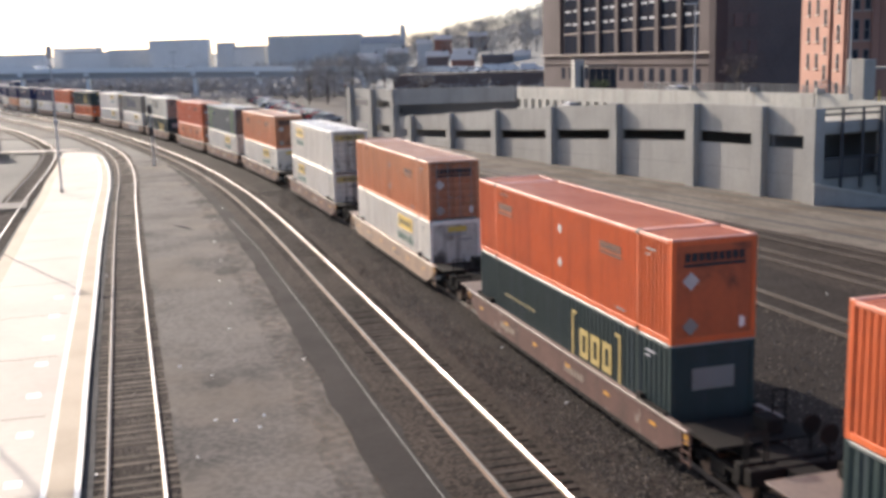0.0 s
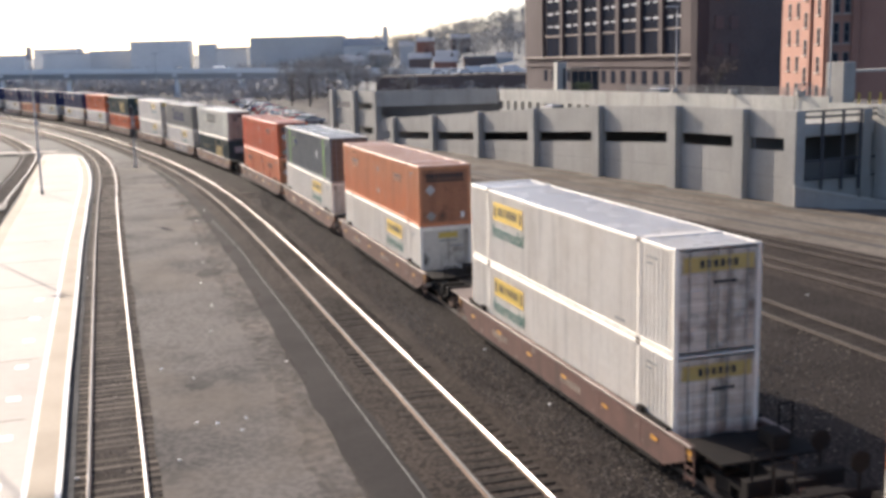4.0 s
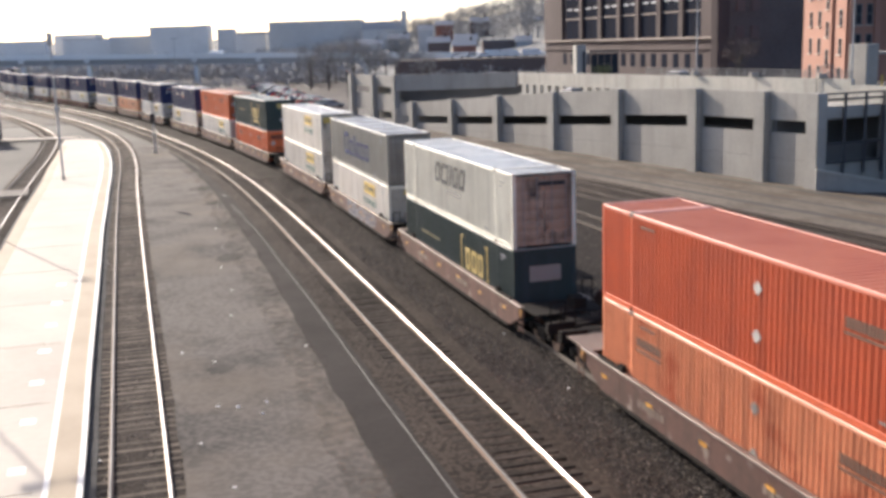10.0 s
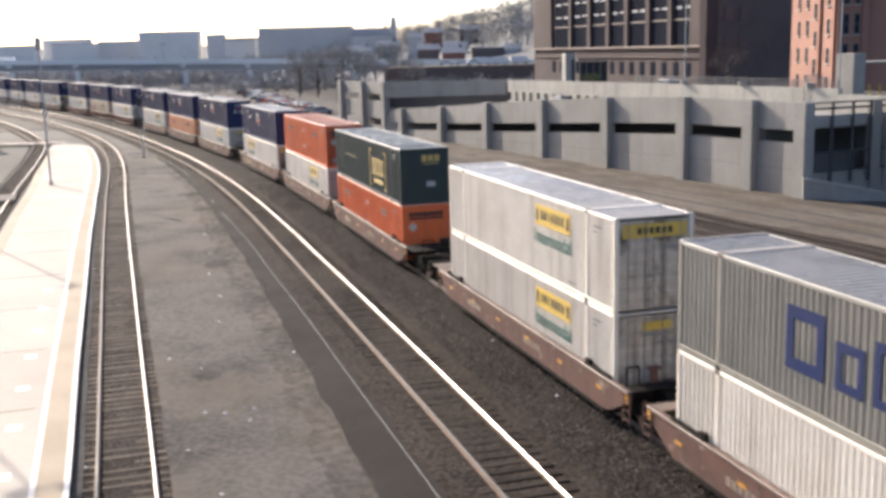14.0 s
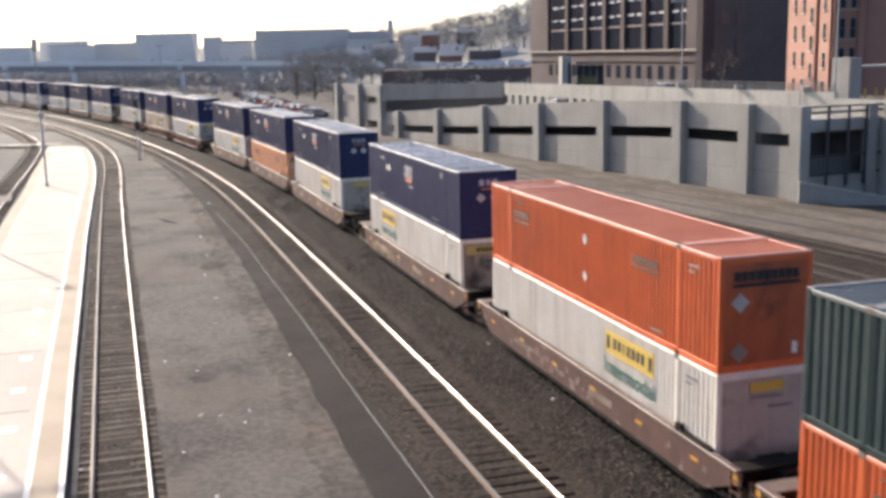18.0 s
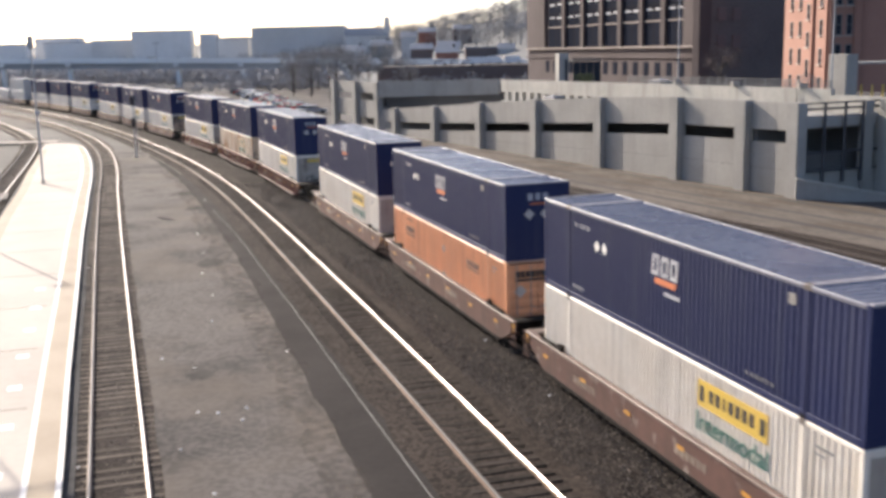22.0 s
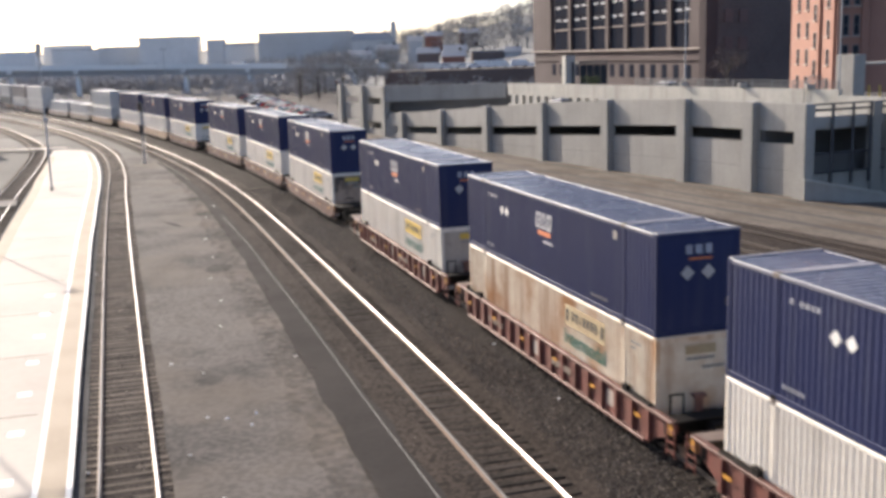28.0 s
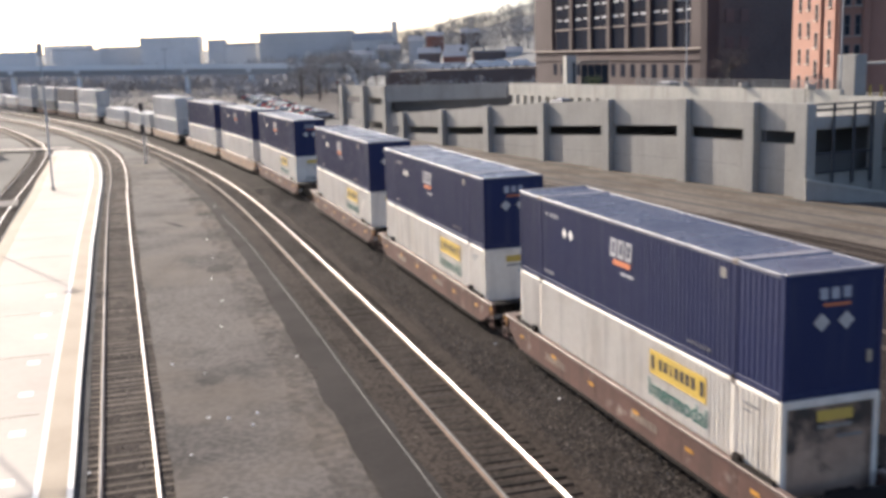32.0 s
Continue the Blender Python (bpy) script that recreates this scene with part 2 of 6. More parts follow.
off_a = eased([-60, 9, 16, 30, 46, 59, 76, 95, 102.5, 113.5, 125, 137, 154, 174, 191, 230], [-9.85, -9.9, -9.98, -10.03, -10.02, -9.9, -9.36, -7.86, -7.2, -6.3, -5.62, -5.2, -5.25, -5.5, -6.0, -6.8])
off_c = eased([-60, 60, 77, 90, 101, 117.5, 131, 141, 153, 170, 185, 215, 260, 400], [-18.95, -18.85, -18.42, -17.5, -16.4, -14.6, -13.1, -12.55, -12.45, -12.7, -12.75, -13.2, -15, -22])
strip("ballast_bed_1", lambda s: off_a(s) - 1.5, lambda s: off_a(s) + 1.45, 0.012, M_BALLAST_B, "brown gravel bed under the platform track", cat="gravel", rough=0.02)
strip("pavement_yard", lambda s: off_a(s) + 1.15, lambda s: -3.2 if s < 40 else float(np.interp(s, [40, 90, 110, 400], [-3.2, -1.9, -1.9, -1.9])), 0.036, M_ASPHALT, "worn patchy grey asphalt between two tracks", s1=118, step=1.0, ragged=0.08)
apron = eased([-60, 7, 15.5, 25.5, 34, 60, 90, 106], [-3.95, -3.73, -3.6, -3.47, -3.27, -3.1, -2.75, -2.4])
M_DUST = mat("tan_dust", (0.15, 0.127, 0.105), 0.95, dirt=(0.09, 0.078, 0.068), grain=2.2, big=0.5, bump=0.2, amount=0.9, share=0.6, spec=0.08)
_nt = M_DUST.node_tree
_bs = _nt.nodes["Principled BSDF"]
_dn, _rm = _nt.nodes.new("ShaderNodeTexNoise"), _nt.nodes.new("ShaderNodeMapRange")
_dn.inputs["Scale"].default_value, _dn.inputs["Detail"].default_value = 2.2, 10
_rm.inputs["From Min"].default_value, _rm.inputs["From Max"].default_value, _rm.inputs["To Max"].default_value = 0.4, 0.7, 0.55
_nt.links.new(_nt.nodes["Texture Coordinate"].outputs["Object"], _dn.inputs["Vector"])
_nt.links.new(_dn.outputs["Fac"], _rm.inputs["Value"])
_nt.links.new(_rm.outputs[0], _bs.inputs["Alpha"])
strip("pavement_edge", lambda s: float(np.interp(s, [-60, 40, 90], [-5.2, -4.6, -3.4])), lambda s: apron(s) + 0.12, 0.05, M_DUST, "crumbled tan asphalt edge", s1=90, step=0.4, ragged=0.4)
strip("pavement_apron", apron, -2.1, 0.044, M_DARK_ASPHALT, "dark asphalt apron beside the main track", s1=106, step=0.5, ragged=0.12)
strip("ballast_bed_2", -2.2, 2.0, 0.012, M_BALLAST_B, "brown gravel bed under the empty main track", cat="gravel", crown=0.03, rough=0.04)
strip("ballast_bed_3", 1.9, 8.6, 0.008, M_BALLAST, "dark oily gravel bed around the train's track", cat="gravel", rough=0.05)
strip("ballast_bed_4", 8.5, 22.0, 0.004, M_BALLAST, "dark gravel with weeds between old tracks", cat="gravel", rough=0.05)

strip("ballast_bed_5", 21.9, 31.5, 0.002, M_BALLAST_B, "brown dusty gravel beside the road", cat="gravel", rough=0.04)


def rail_section():
    return [(-0.07, 0.0), (0.07, 0.0), (0.07, 0.014), (0.012, 0.03), (0.012, 0.085), (0.037, 0.095), (0.037, 0.112), (0.026, 0.121), (0.01, 0.125), (-0.01, 0.125), (-0.026, 0.121), (-0.037, 0.112), (-0.037, 0.095), (-0.012, 0.085), (-0.012, 0.03), (-0.07, 0.014)]


def track(label, off, s0, s1, shine=True, ties_near=(0, 70), sink=0.0, wood=None):
    wood = wood or M_TIE
    t = thing("railway_track", label, "railway track", kind="structure")
    f = off if callable(off) else (lambda s: off)
    sec = rail_section()
    for side in (-0.7525, 0.7525):
        bm = bmesh.new()
        rows = []
        for s in np.arange(s0, s1 + 0.1, 2.0):
            row = []
            for y, z in sec:
                p, _ = on_line(s, f(s) + side + y)
                row.append(bm.verts.new((p.x, p.y, 0.055 + z)))
            rows.append(row)
        for a, b in zip(rows, rows[1:]):
            for i in range(len(sec)):
                j = (i + 1) % len(sec)
                bm.faces.new((a[i], a[j], b[j], b[i]))
        bmesh.ops.recalc_face_normals(bm, faces=bm.faces)
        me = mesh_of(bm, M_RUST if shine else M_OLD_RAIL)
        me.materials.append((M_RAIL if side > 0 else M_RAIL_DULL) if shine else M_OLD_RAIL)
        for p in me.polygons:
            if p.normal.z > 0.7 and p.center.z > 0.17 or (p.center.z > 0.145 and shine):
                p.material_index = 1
        part("rail", me, None, t)
    # sleepers: single pieces near the viewer, one joined piece beyond
    bm = boxes(((0, 0, 0), (0.22, 2.55, 0.12)), bevel=0.012)
    one = mesh_of(bm, wood)
    far = bmesh.new()
    rnd = random.Random(int(abs(f(0)) * 10))
    for i in range(int((s1 - s0) / 0.55)):
        s = s0 + i * 0.55 + rnd.uniform(-0.03, 0.03)
        p, h = on_line(s, f(s))
        m = Matrix.Translation((p.x, p.y, -sink + rnd.uniform(-0.012, 0.008))) @ Matrix.Rotation(h + rnd.uniform(-0.02, 0.02), 4, "Z")
        if ties_near[0] <= s <= ties_near[1]:
            ob = part("sleeper", one, None, t)
            ob.matrix_basis = m
        elif s < 200:
            v = [far.verts.new(m @ Vector((x, y, z))) for z in (-0.09, 0.058) for x, y in ((-0.11, -1.27), (0.11, -1.27), (0.11, 1.27), (-0.11, 1.27))]
            for q in ((4, 5, 6, 7), (0, 1, 5, 4), (1, 2, 6, 5), (2, 3, 7, 6), (3, 0, 4, 7)):
                far.faces.new([v[k] for k in q])
    tagged(part("sleepers", far, wood, t), kind="stuff")
    return t


track("empty main track with bright worn rails on dark sleepers", 0.0, -40, 330, True, (0, 75))
track("train's track with worn rails on dark gravel", TRAIN_OFF, -60, 330, False, (16, 40), 0.035)
track("platform track with one shining rail and weathered sleepers", off_a, -40, 300, True, (0, 60), 0.035, M_TIE_PALE)
track("curving track on the far side of the platform", off_c, 40, 300, True, (70, 90), 0.03, M_TIE_PALE)
track("old rusty siding in dark gravel", 17.55, -20, 200, False, (8, 26), 0.06)
track("old rusty siding beside the dusty road", eased([-20, 20, 40, 60, 80, 100, 160], [31.5, 28.9, 26.9, 25.0, 23.5, 22.8, 21.5]), -20, 160, False, (24, 40), 0.075)
track("old weed-grown siding between two others", eased([-20, 20, 40, 60, 100], [26.0, 24.4, 23.0, 21.7, 20.2]), -20, 130, False, (22, 32), 0.075)

# dusty service road along the garage, laid in the garage's own direction
GC, GD, GN = Vector((17.74, 95.21)), Vector((-0.4199, 0.9076)), Vector((-0.9076, -0.4199))


def g_at(s, out=0.0):
    """A plan point s metres along the garage's front wall, out metres in front of it."""
    return GC + GD * s + GN * out


bm = bmesh.new()
rows = []
for s in np.arange(-70, 120, 5.0):
    rows.append([bm.verts.new((*g_at(s, o + 0.5 * noise.noise((s * 0.1, o, 0))), 0.05 + 0.02 * noise.noise((s * 0.4, o, 3)))) for o in (-0.5, 1.5, 3.0, 4.5, 6.0, 7.6, 9.0, 10.4)])
for a, b in zip(rows, rows[1:]):
    for i in range(7):
        bm.faces.new((a[i], a[i + 1], b[i + 1], b[i]))
bmesh.ops.recalc_face_normals(bm, faces=bm.faces)
tagged(part("road", bm, M_ROAD), "pale dusty unpaved service road along the garage", "road", kind="structure")

# wheel ruts worn into the road
for lo, hi, k in ((1.3, 1.9, 0), (3.0, 3.6, 1), (4.8, 5.3, 2), (6.2, 6.6, 3), (7.6, 8.3, 4), (9.2, 9.6, 5)):
    bm = bmesh.new()
    rows = []
    for s in np.arange(-68, 116, 1.5):
        e = 0.25 * noise.noise((s * 0.12, k * 5.0, 0)) + 0.1 * noise.noise((s * 0.6, k * 5.0, 2))
        w = 0.12 * noise.noise((s * 0.5, k * 3.0, 9))
        rows.append([bm.verts.new((*g_at(s, lo + e - w), 0.076)), bm.verts.new((*g_at(s, hi + e + w), 0.076))])
    for a, b in zip(rows, rows[1:]):
        bm.faces.new((a[0], b[0], b[1], a[1]))
    bmesh.ops.recalc_face_normals(bm, faces=bm.faces)
    tagged(part("road_wheel_rut", bm, M_DIRT if k % 2 else M_GROUND), "darker wheel rut along the dusty service road", "road", kind="structure")

# ---- platform ----
plat_r = eased([-60, 9.75, 21, 49.5, 56.5, 72, 85, 102.5, 113.5, 125, 131], [-11.33, -11.36, -11.52, -11.55, -11.45, -11.0, -10.2, -8.95, -8.2, -7.6, -7.5], 4)
plat_l = eased([-60, 61, 69, 94, 121.5, 133], [-17.2, -17.15, -16.95, -15.7, -12.85, -11.2], 4)


def plat_strip(name, lo, hi, z0, z1, material, parent, label="", s1=131.0, s0=-60.0):
    bm = bmesh.new()
    rows = []
    for s in [*np.arange(s0, 122.1, 2.0), *((124, 125.5, 127, 128, 129, 129.8, 130.4, s1) if s1 > 123 else ())]:
        # the outer corner at the far end is rounded off
        e = 0.0 if s < 123 else 3.0 * (1 - math.sqrt(max(0.0, 1 - ((s - 123) / 8.0) ** 2)))
        a = min(lo(s), plat_r(s) - e - 0.05)
        b = max(min(hi(s), plat_r(s) + 0.03 - e), a + 0.02)
        p, _ = on_line(s, a)
        q, _ = on_line(s, b)
        rows.append([bm.verts.new((p.x, p.y, z0)), bm.verts.new((p.x, p.y, z1)), bm.verts.new((q.x, q.y, z1)), bm.verts.new((q.x, q.y, z0))])
    for a, b in zip(rows, rows[1:]):
        for i in range(4):
            j = (i + 1) % 4
            bm.faces.new((a[i], a[j], b[j], b[i]))
    bm.faces.new(rows[0])
    bm.faces.new(rows[-1][::-1])
    bmesh.ops.recalc_face_normals(bm, faces=bm.faces)
    return part(name, bm, material, parent, label)


platform = thing("station_platform", "long pale concrete station platform with tan warning edge", "platform", kind="structure")
# dark colour that holds the shade on the side away from the sun
M_FACE = mat("shaded_platform_face", (0.085, 0.082, 0.08), 0.95, dirt=(0.04, 0.038, 0.037), grain=3, big=0.6, amount=0.8, spec=0.1)
plat_strip("slab", plat_l, plat_r, -0.05, 0.24, M_CONC_PALE, platform)
plat_strip("face", lambda s: plat_r(s) + 0.002, lambda s: plat_r(s) + 0.025, -0.05, 0.236, M_FACE, platform, "platform face darkened as in shade", s1=122.0)
plat_strip("warning_edge", lambda s: plat_r(s) - 0.83, lambda s: plat_r(s) - 0.13, 0.2, 0.25, M_TACTILE, platform, "tan warning strip", s1=122.0)
plat_strip("warning_edge", lambda s: plat_l(s) + 0.02, lambda s: plat_l(s) + 0.75, 0.2, 0.25, M_TACTILE, platform, "tan warning strip", s1=116.0)
plat_strip("edge_line", lambda s: plat_r(s) - 0.99, lambda s: plat_r(s) - 0.84, 0.2, 0.2475, M_WHITE_PAINT, platform, "white painted line", s1=122.0)
plat_strip("coping", lambda s: plat_r(s) - 0.125, lambda s: plat_r(s) + 0.028, 0.241, 0.256, M_WHITE_PAINT, platform, "white painted edge", s1=122.0)

# strip painted dark where the platform's shadow falls on the gravel
strip("drain_channel", lambda s: plat_r(s) + 0.03, lambda s: plat_r(s) + 0.34, 0.05, M_FACE, "dark strip for the shadow at the platform's foot", cat="channel", s1=118, step=1.0, ragged=0.03)

# ---- parking garage ----
M_CONC = mat("grey_concrete", (0.342, 0.325, 0.296), 0.9, dirt=(0.235, 0.222, 0.2), grain=4, big=0.35, bump=0.1, amount=0.7, streak=((0.2, 0.185, 0.17), 1.6, 0.3))
M_CONC_LIGHT = mat("weathered_light_concrete", (0.49, 0.46, 0.405), 0.9, dirt=(0.31, 0.31, 0.275), grain=3, big=0.3, bump=0.1, amount=0.7, streak=((0.25, 0.22, 0.19), 1.3, 0.5))
# interior concrete darkened to paint in the shade inside; form joints share it
M_VOID = mat("shade_and_joint_dark", (0.14, 0.135, 0.13), 0.95, amount=0.3)
M_FENCE = mat("grey_fence_steel", (0.2, 0.2, 0.2), 0.6, 0.5)
M_GUARD = mat("dark_guard_steel", (0.07, 0.07, 0.075), 0.7, 0.2)
LOW_END = (32.48, 73.43)


def g_box(bm, s0, s1, out0, out1, z0, z1, za=None, zb=None):
    """A block in the garage's own directions; za, zb: its top at s1 when it slopes, its foot at s1."""
    z1b = z1 if za is None else za
    z0b = z0 if zb is None else zb
    v = []
    for s, lo, hi in ((s0, z0, z1), (s1, z0b, z1b)):
        for o in (out0, out1):
            p = g_at(s, o)
            v += [bm.verts.new((p.x, p.y, lo)), bm.verts.new((p.x, p.y, hi))]
    a, b, c, d, e, f, g, h = v
    for q in ((a, b, d, c), (e, g, h, f), (a, c, g, e), (b, f, h, d), (a, e, f, b), (c, d, h, g)):
        bm.faces.new(q)
    bmesh.ops.recalc_face_normals(bm, faces=bm.faces)


def g_part(name, parent, material, *blocks, label=""):
    bm = bmesh.new()
    for b in blocks:
        g_box(bm, *b)
    return part(name, bm, material, parent, label)


garage = thing("parking_garage", "long grey concrete parking garage with pillars and slit openings", "parking garage")
PILLARS = [-21.75, -16.3, -8.25, 2.9, 14.5, 26.6, 38.5, 50.6]


def ramp_top(s):
    return float(np.interp(s, [-23, -4, 3, 14.5, 26.6, 38.5, 51, 57], [6.83, 6.83, 6.5, 5.9, 5.15, 4.34, 3.55, 3.2]))


def slit(s):
    return float(np.interp(s, [-23, -7, 2, 14, 28, 40, 57], [4.85, 4.66, 4.22, 3.57, 2.83, 2.22, 1.5]))


edges = PILLARS + [57.0]
for i, s in enumerate(PILLARS):
    w = 0.55
    g_part("pillar", garage, M_CONC, (s - w, s + w, -0.3, 0.6, -0.3, ramp_top(s) + 0.06))
for i, (a, b) in enumerate(zip(edges, edges[1:])):
    s0, s1 = a + 0.55, b - 0.55
    wl = s0 + (0.12 if i else 0.6)
    wr = s1 - 0.06
    g_part("lower_panel", garage, M_CONC, (s0, s1, -0.12, 0.0, -0.3, slit(s0) - 0.92, slit(s1) - 0.92))
    g_part("upper_panel", garage, M_CONC, (s0, s1, -0.12, 0.0, slit(s0), ramp_top(s0), ramp_top(s1), slit(s1)))
    g_part("slit_jamb", garage, M_CONC, (s0, wl, -0.12, 0.0, slit(s0) - 0.92, slit(s0), slit(wl), slit(wl) - 0.92))
    g_part("slit_jamb", garage, M_CONC, (wr, s1, -0.12, 0.0, slit(wr) - 0.92, slit(wr), slit(s1), slit(s1) - 0.92))
for a, b in zip(edges, edges[1:]):
    za, zb = (slit(a) - 0.92) * 0.5, (slit(b) - 0.92) * 0.5
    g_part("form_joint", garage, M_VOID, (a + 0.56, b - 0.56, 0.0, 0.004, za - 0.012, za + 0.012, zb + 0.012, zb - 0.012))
for a, b in zip(edges, edges[1:]):
    g_part("ramp_slab", garage, M_CONC, (a, b, -6.5, -0.31, ramp_top(a) - 1.5, ramp_top(a) - 1.1, ramp_top(b) - 1.1, ramp_top(b) - 1.5))
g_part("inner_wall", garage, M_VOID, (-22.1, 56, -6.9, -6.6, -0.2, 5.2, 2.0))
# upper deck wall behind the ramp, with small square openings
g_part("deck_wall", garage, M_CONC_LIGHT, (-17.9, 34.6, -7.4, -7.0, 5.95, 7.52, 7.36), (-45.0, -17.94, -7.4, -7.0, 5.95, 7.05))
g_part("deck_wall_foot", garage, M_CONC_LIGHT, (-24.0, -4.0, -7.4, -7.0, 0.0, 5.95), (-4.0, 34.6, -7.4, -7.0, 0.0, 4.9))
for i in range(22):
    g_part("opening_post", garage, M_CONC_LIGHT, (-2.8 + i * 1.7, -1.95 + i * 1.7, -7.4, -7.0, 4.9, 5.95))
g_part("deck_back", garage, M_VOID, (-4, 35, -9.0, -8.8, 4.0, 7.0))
g_part("upper_deck", garage, M_ASPHALT, (-60.0, 31.5, -26.0, -7.45, 5.6, 6.2))
# far block with its two bays and the cross wall
for s in (56.6, 64.8, 73.6):
    g_part("pillar", garage, M_CONC, (s - 0.6, s + 0.6, -0.3, 0.6, -0.3, 6.95))
for a, b in ((57.2, 64.2), (65.4, 73.0)):
    g_part("lower_panel", garage, M_CONC, (a, b, -0.3, 0.0, -0.3, 0.9))
    g_part("middle_panel", garage, M_CONC, (a, b, -0.3, 0.0, 1.9, 4.3))
    g_part("upper_panel", garage, M_CONC, (a, b, -0.3, 0.0, 5.3, 6.9))
g_part("block_deck", garage, M_CONC, (57.0, 74.0, -24, -0.31, 3.0, 3.3), (57.0, 74.0, -24, -0.31, 5.9, 6.2))
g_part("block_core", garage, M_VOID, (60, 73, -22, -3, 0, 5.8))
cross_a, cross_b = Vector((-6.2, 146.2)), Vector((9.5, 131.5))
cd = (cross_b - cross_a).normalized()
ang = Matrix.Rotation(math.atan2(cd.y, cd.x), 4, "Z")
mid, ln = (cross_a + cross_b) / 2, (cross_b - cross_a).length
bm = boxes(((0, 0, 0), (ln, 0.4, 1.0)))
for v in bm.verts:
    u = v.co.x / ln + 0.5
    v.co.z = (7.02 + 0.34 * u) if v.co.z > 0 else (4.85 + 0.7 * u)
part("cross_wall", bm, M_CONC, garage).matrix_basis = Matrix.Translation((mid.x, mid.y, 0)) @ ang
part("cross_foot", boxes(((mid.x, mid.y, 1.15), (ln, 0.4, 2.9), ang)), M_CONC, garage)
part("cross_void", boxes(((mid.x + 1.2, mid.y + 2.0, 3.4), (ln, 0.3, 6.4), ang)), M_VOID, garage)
# near end with open bays, rails and a low curved wall
def e_at(u, back=0.0):
    """A plan point u metres along the garage's near end."""
    d = Vector((0.93, 0.37))
    return g_at(-22.3, 0.55) + d * u + Vector((-0.37, 0.93)) * back
def e_box(bm, u0, u1, b0, b1, z0, z1):
    o = [e_at(u0, b0), e_at(u1, b0), e_at(u1, b1), e_at(u0, b1)]
    prism(bm, [(p.x, p.y) for p in o], z0, z1)
def e_part(name, material, *blocks, label=""):
    bm = bmesh.new()
    for b in blocks:
        e_box(bm, *b)
    return part(name, bm, material, garage, label)
for u in (6.57, 12.8, 19.0):
    e_part("pillar", M_CONC, (u - 0.42, u + 0.42, -0.06, 0.6, -0.2, 6.86))
e_part("corner_wall", M_CONC, (0.02, 0.79, -0.04, 0.5, -0.2, 6.84))
e_part("base_wall", M_CONC, (0.8, 26, 0.2, 0.45, -0.2, 1.8))
e_part("bay_panel", M_CONC, (0.8, 26, 0.25, 0.42, 5.1, 5.93))
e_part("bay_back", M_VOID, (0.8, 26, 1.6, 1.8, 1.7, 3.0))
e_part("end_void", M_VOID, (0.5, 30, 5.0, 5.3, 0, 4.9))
e_part("end_deck", M_CONC, (0.8, 26, 0.46, 5.0, 1.5, 1.78), (0.8, 26, 0.44, 5.0, 4.95, 5.1))
for z, h in ((6.81, 0.06), (6.4, 0.08), (3.27, 0.08), (1.9, 0.07)):
    e_part("guard_rail", M_GUARD, (0.8, 26, 0.06, 0.16, z - h, z + h))
for k in range(4):
    for u in (2.44, 4.32, 5.98):
        e_part("rail_post", M_GUARD, (u + 6.2 * k - 0.11, u + 6.2 * k + 0.11, -0.02, 0.05, 1.0, 6.84))
# low wall that falls away from the corner, with a pale coping
wall_a = g_at(-22.45, 0.75)
way = Vector(LOW_END) - wall_a
side = Vector((-way.y, way.x)).normalized()
for name, material, half, z0, rise in (("retaining_wall", M_CONC, 0.16, -0.2, -0.04), ("coping", M_CONC_LIGHT, 0.24, None, 0.06)):
    bm = bmesh.new()
    rows = []
    for u in (0.0, 0.25, 0.5, 0.75, 1.0, 1.3):
        c, top = wall_a + way * u, 1.55 - 1.1 * u
        lo = top - 0.035 if z0 is None else z0
        rows.append([bm.verts.new((*(c + side * k), z)) for k, z in ((-half, lo), (half, lo), (half, top + rise), (-half, top + rise))])
    for a, b in zip(rows, rows[1:]):
        for i in range(4):
            bm.faces.new((a[i], b[i], b[(i + 1) % 4], a[(i + 1) % 4]))
    bm.faces.new(rows[0])
    bm.faces.new(rows[-1][::-1])
    bmesh.ops.recalc_face_normals(bm, faces=bm.faces)
    part(name, bm, material, garage, "low grey retaining wall" if z0 is not None else "pale coping")

# ---- fence and fittings on the upper deck ----
fence = thing("deck_fence", "grey mesh fence on the concrete deck wall", "fence")
for i in range(12):
    g_part("fence_post", fence, M_FENCE, (-17.7 + i * 2.4, -17.62 + i * 2.4, -7.24, -7.16, 7.4, 8.15))
for z in (7.75, 8.12):
    g_part("fence_rail", fence, M_FENCE, (-17.7, 8.7, -7.22, -7.18, z, z + 0.04))
mesh_bm = bmesh.new()
for i in range(176):
    g_box(mesh_bm, -17.7 + i * 0.15, -17.68 + i * 0.15, -7.21, -7.19, 7.42, 8.12)
tagged(part("fence_mesh", mesh_bm, M_FENCE, fence), kind="stuff")

# ---- brick buildings ----
M_BRICK = mat("brown_brick", (0.074, 0.053, 0.052), 0.9, dirt=(0.052, 0.038, 0.037), grain=3, big=0.15, bump=0.1, amount=0.6)
M_BRICK_DARK = mat("sooty_brick", (0.135, 0.11, 0.105), 0.95, dirt=(0.06, 0.05, 0.05), grain=3, big=0.12, bump=0.1, amount=0.8)
M_BRICK_RED = mat("red_brick", (0.3, 0.16, 0.12), 0.9, dirt=(0.2, 0.105, 0.08), grain=3, big=0.15, bump=0.1, amount=0.6)
M_STONE = mat("pale_stone_trim", (0.36, 0.305, 0.265), 0.9, grain=4)
M_GLASS = mat("dark_window_glass", (0.025, 0.03, 0.04), 0.15, grain=1, bump=0.0, amount=0.3, spec=0.06)
M_OLD_GLASS = mat("grimy_window_glass", (0.026, 0.029, 0.04), 0.8, grain=2, bump=0.0, amount=0.4, spec=0.0)
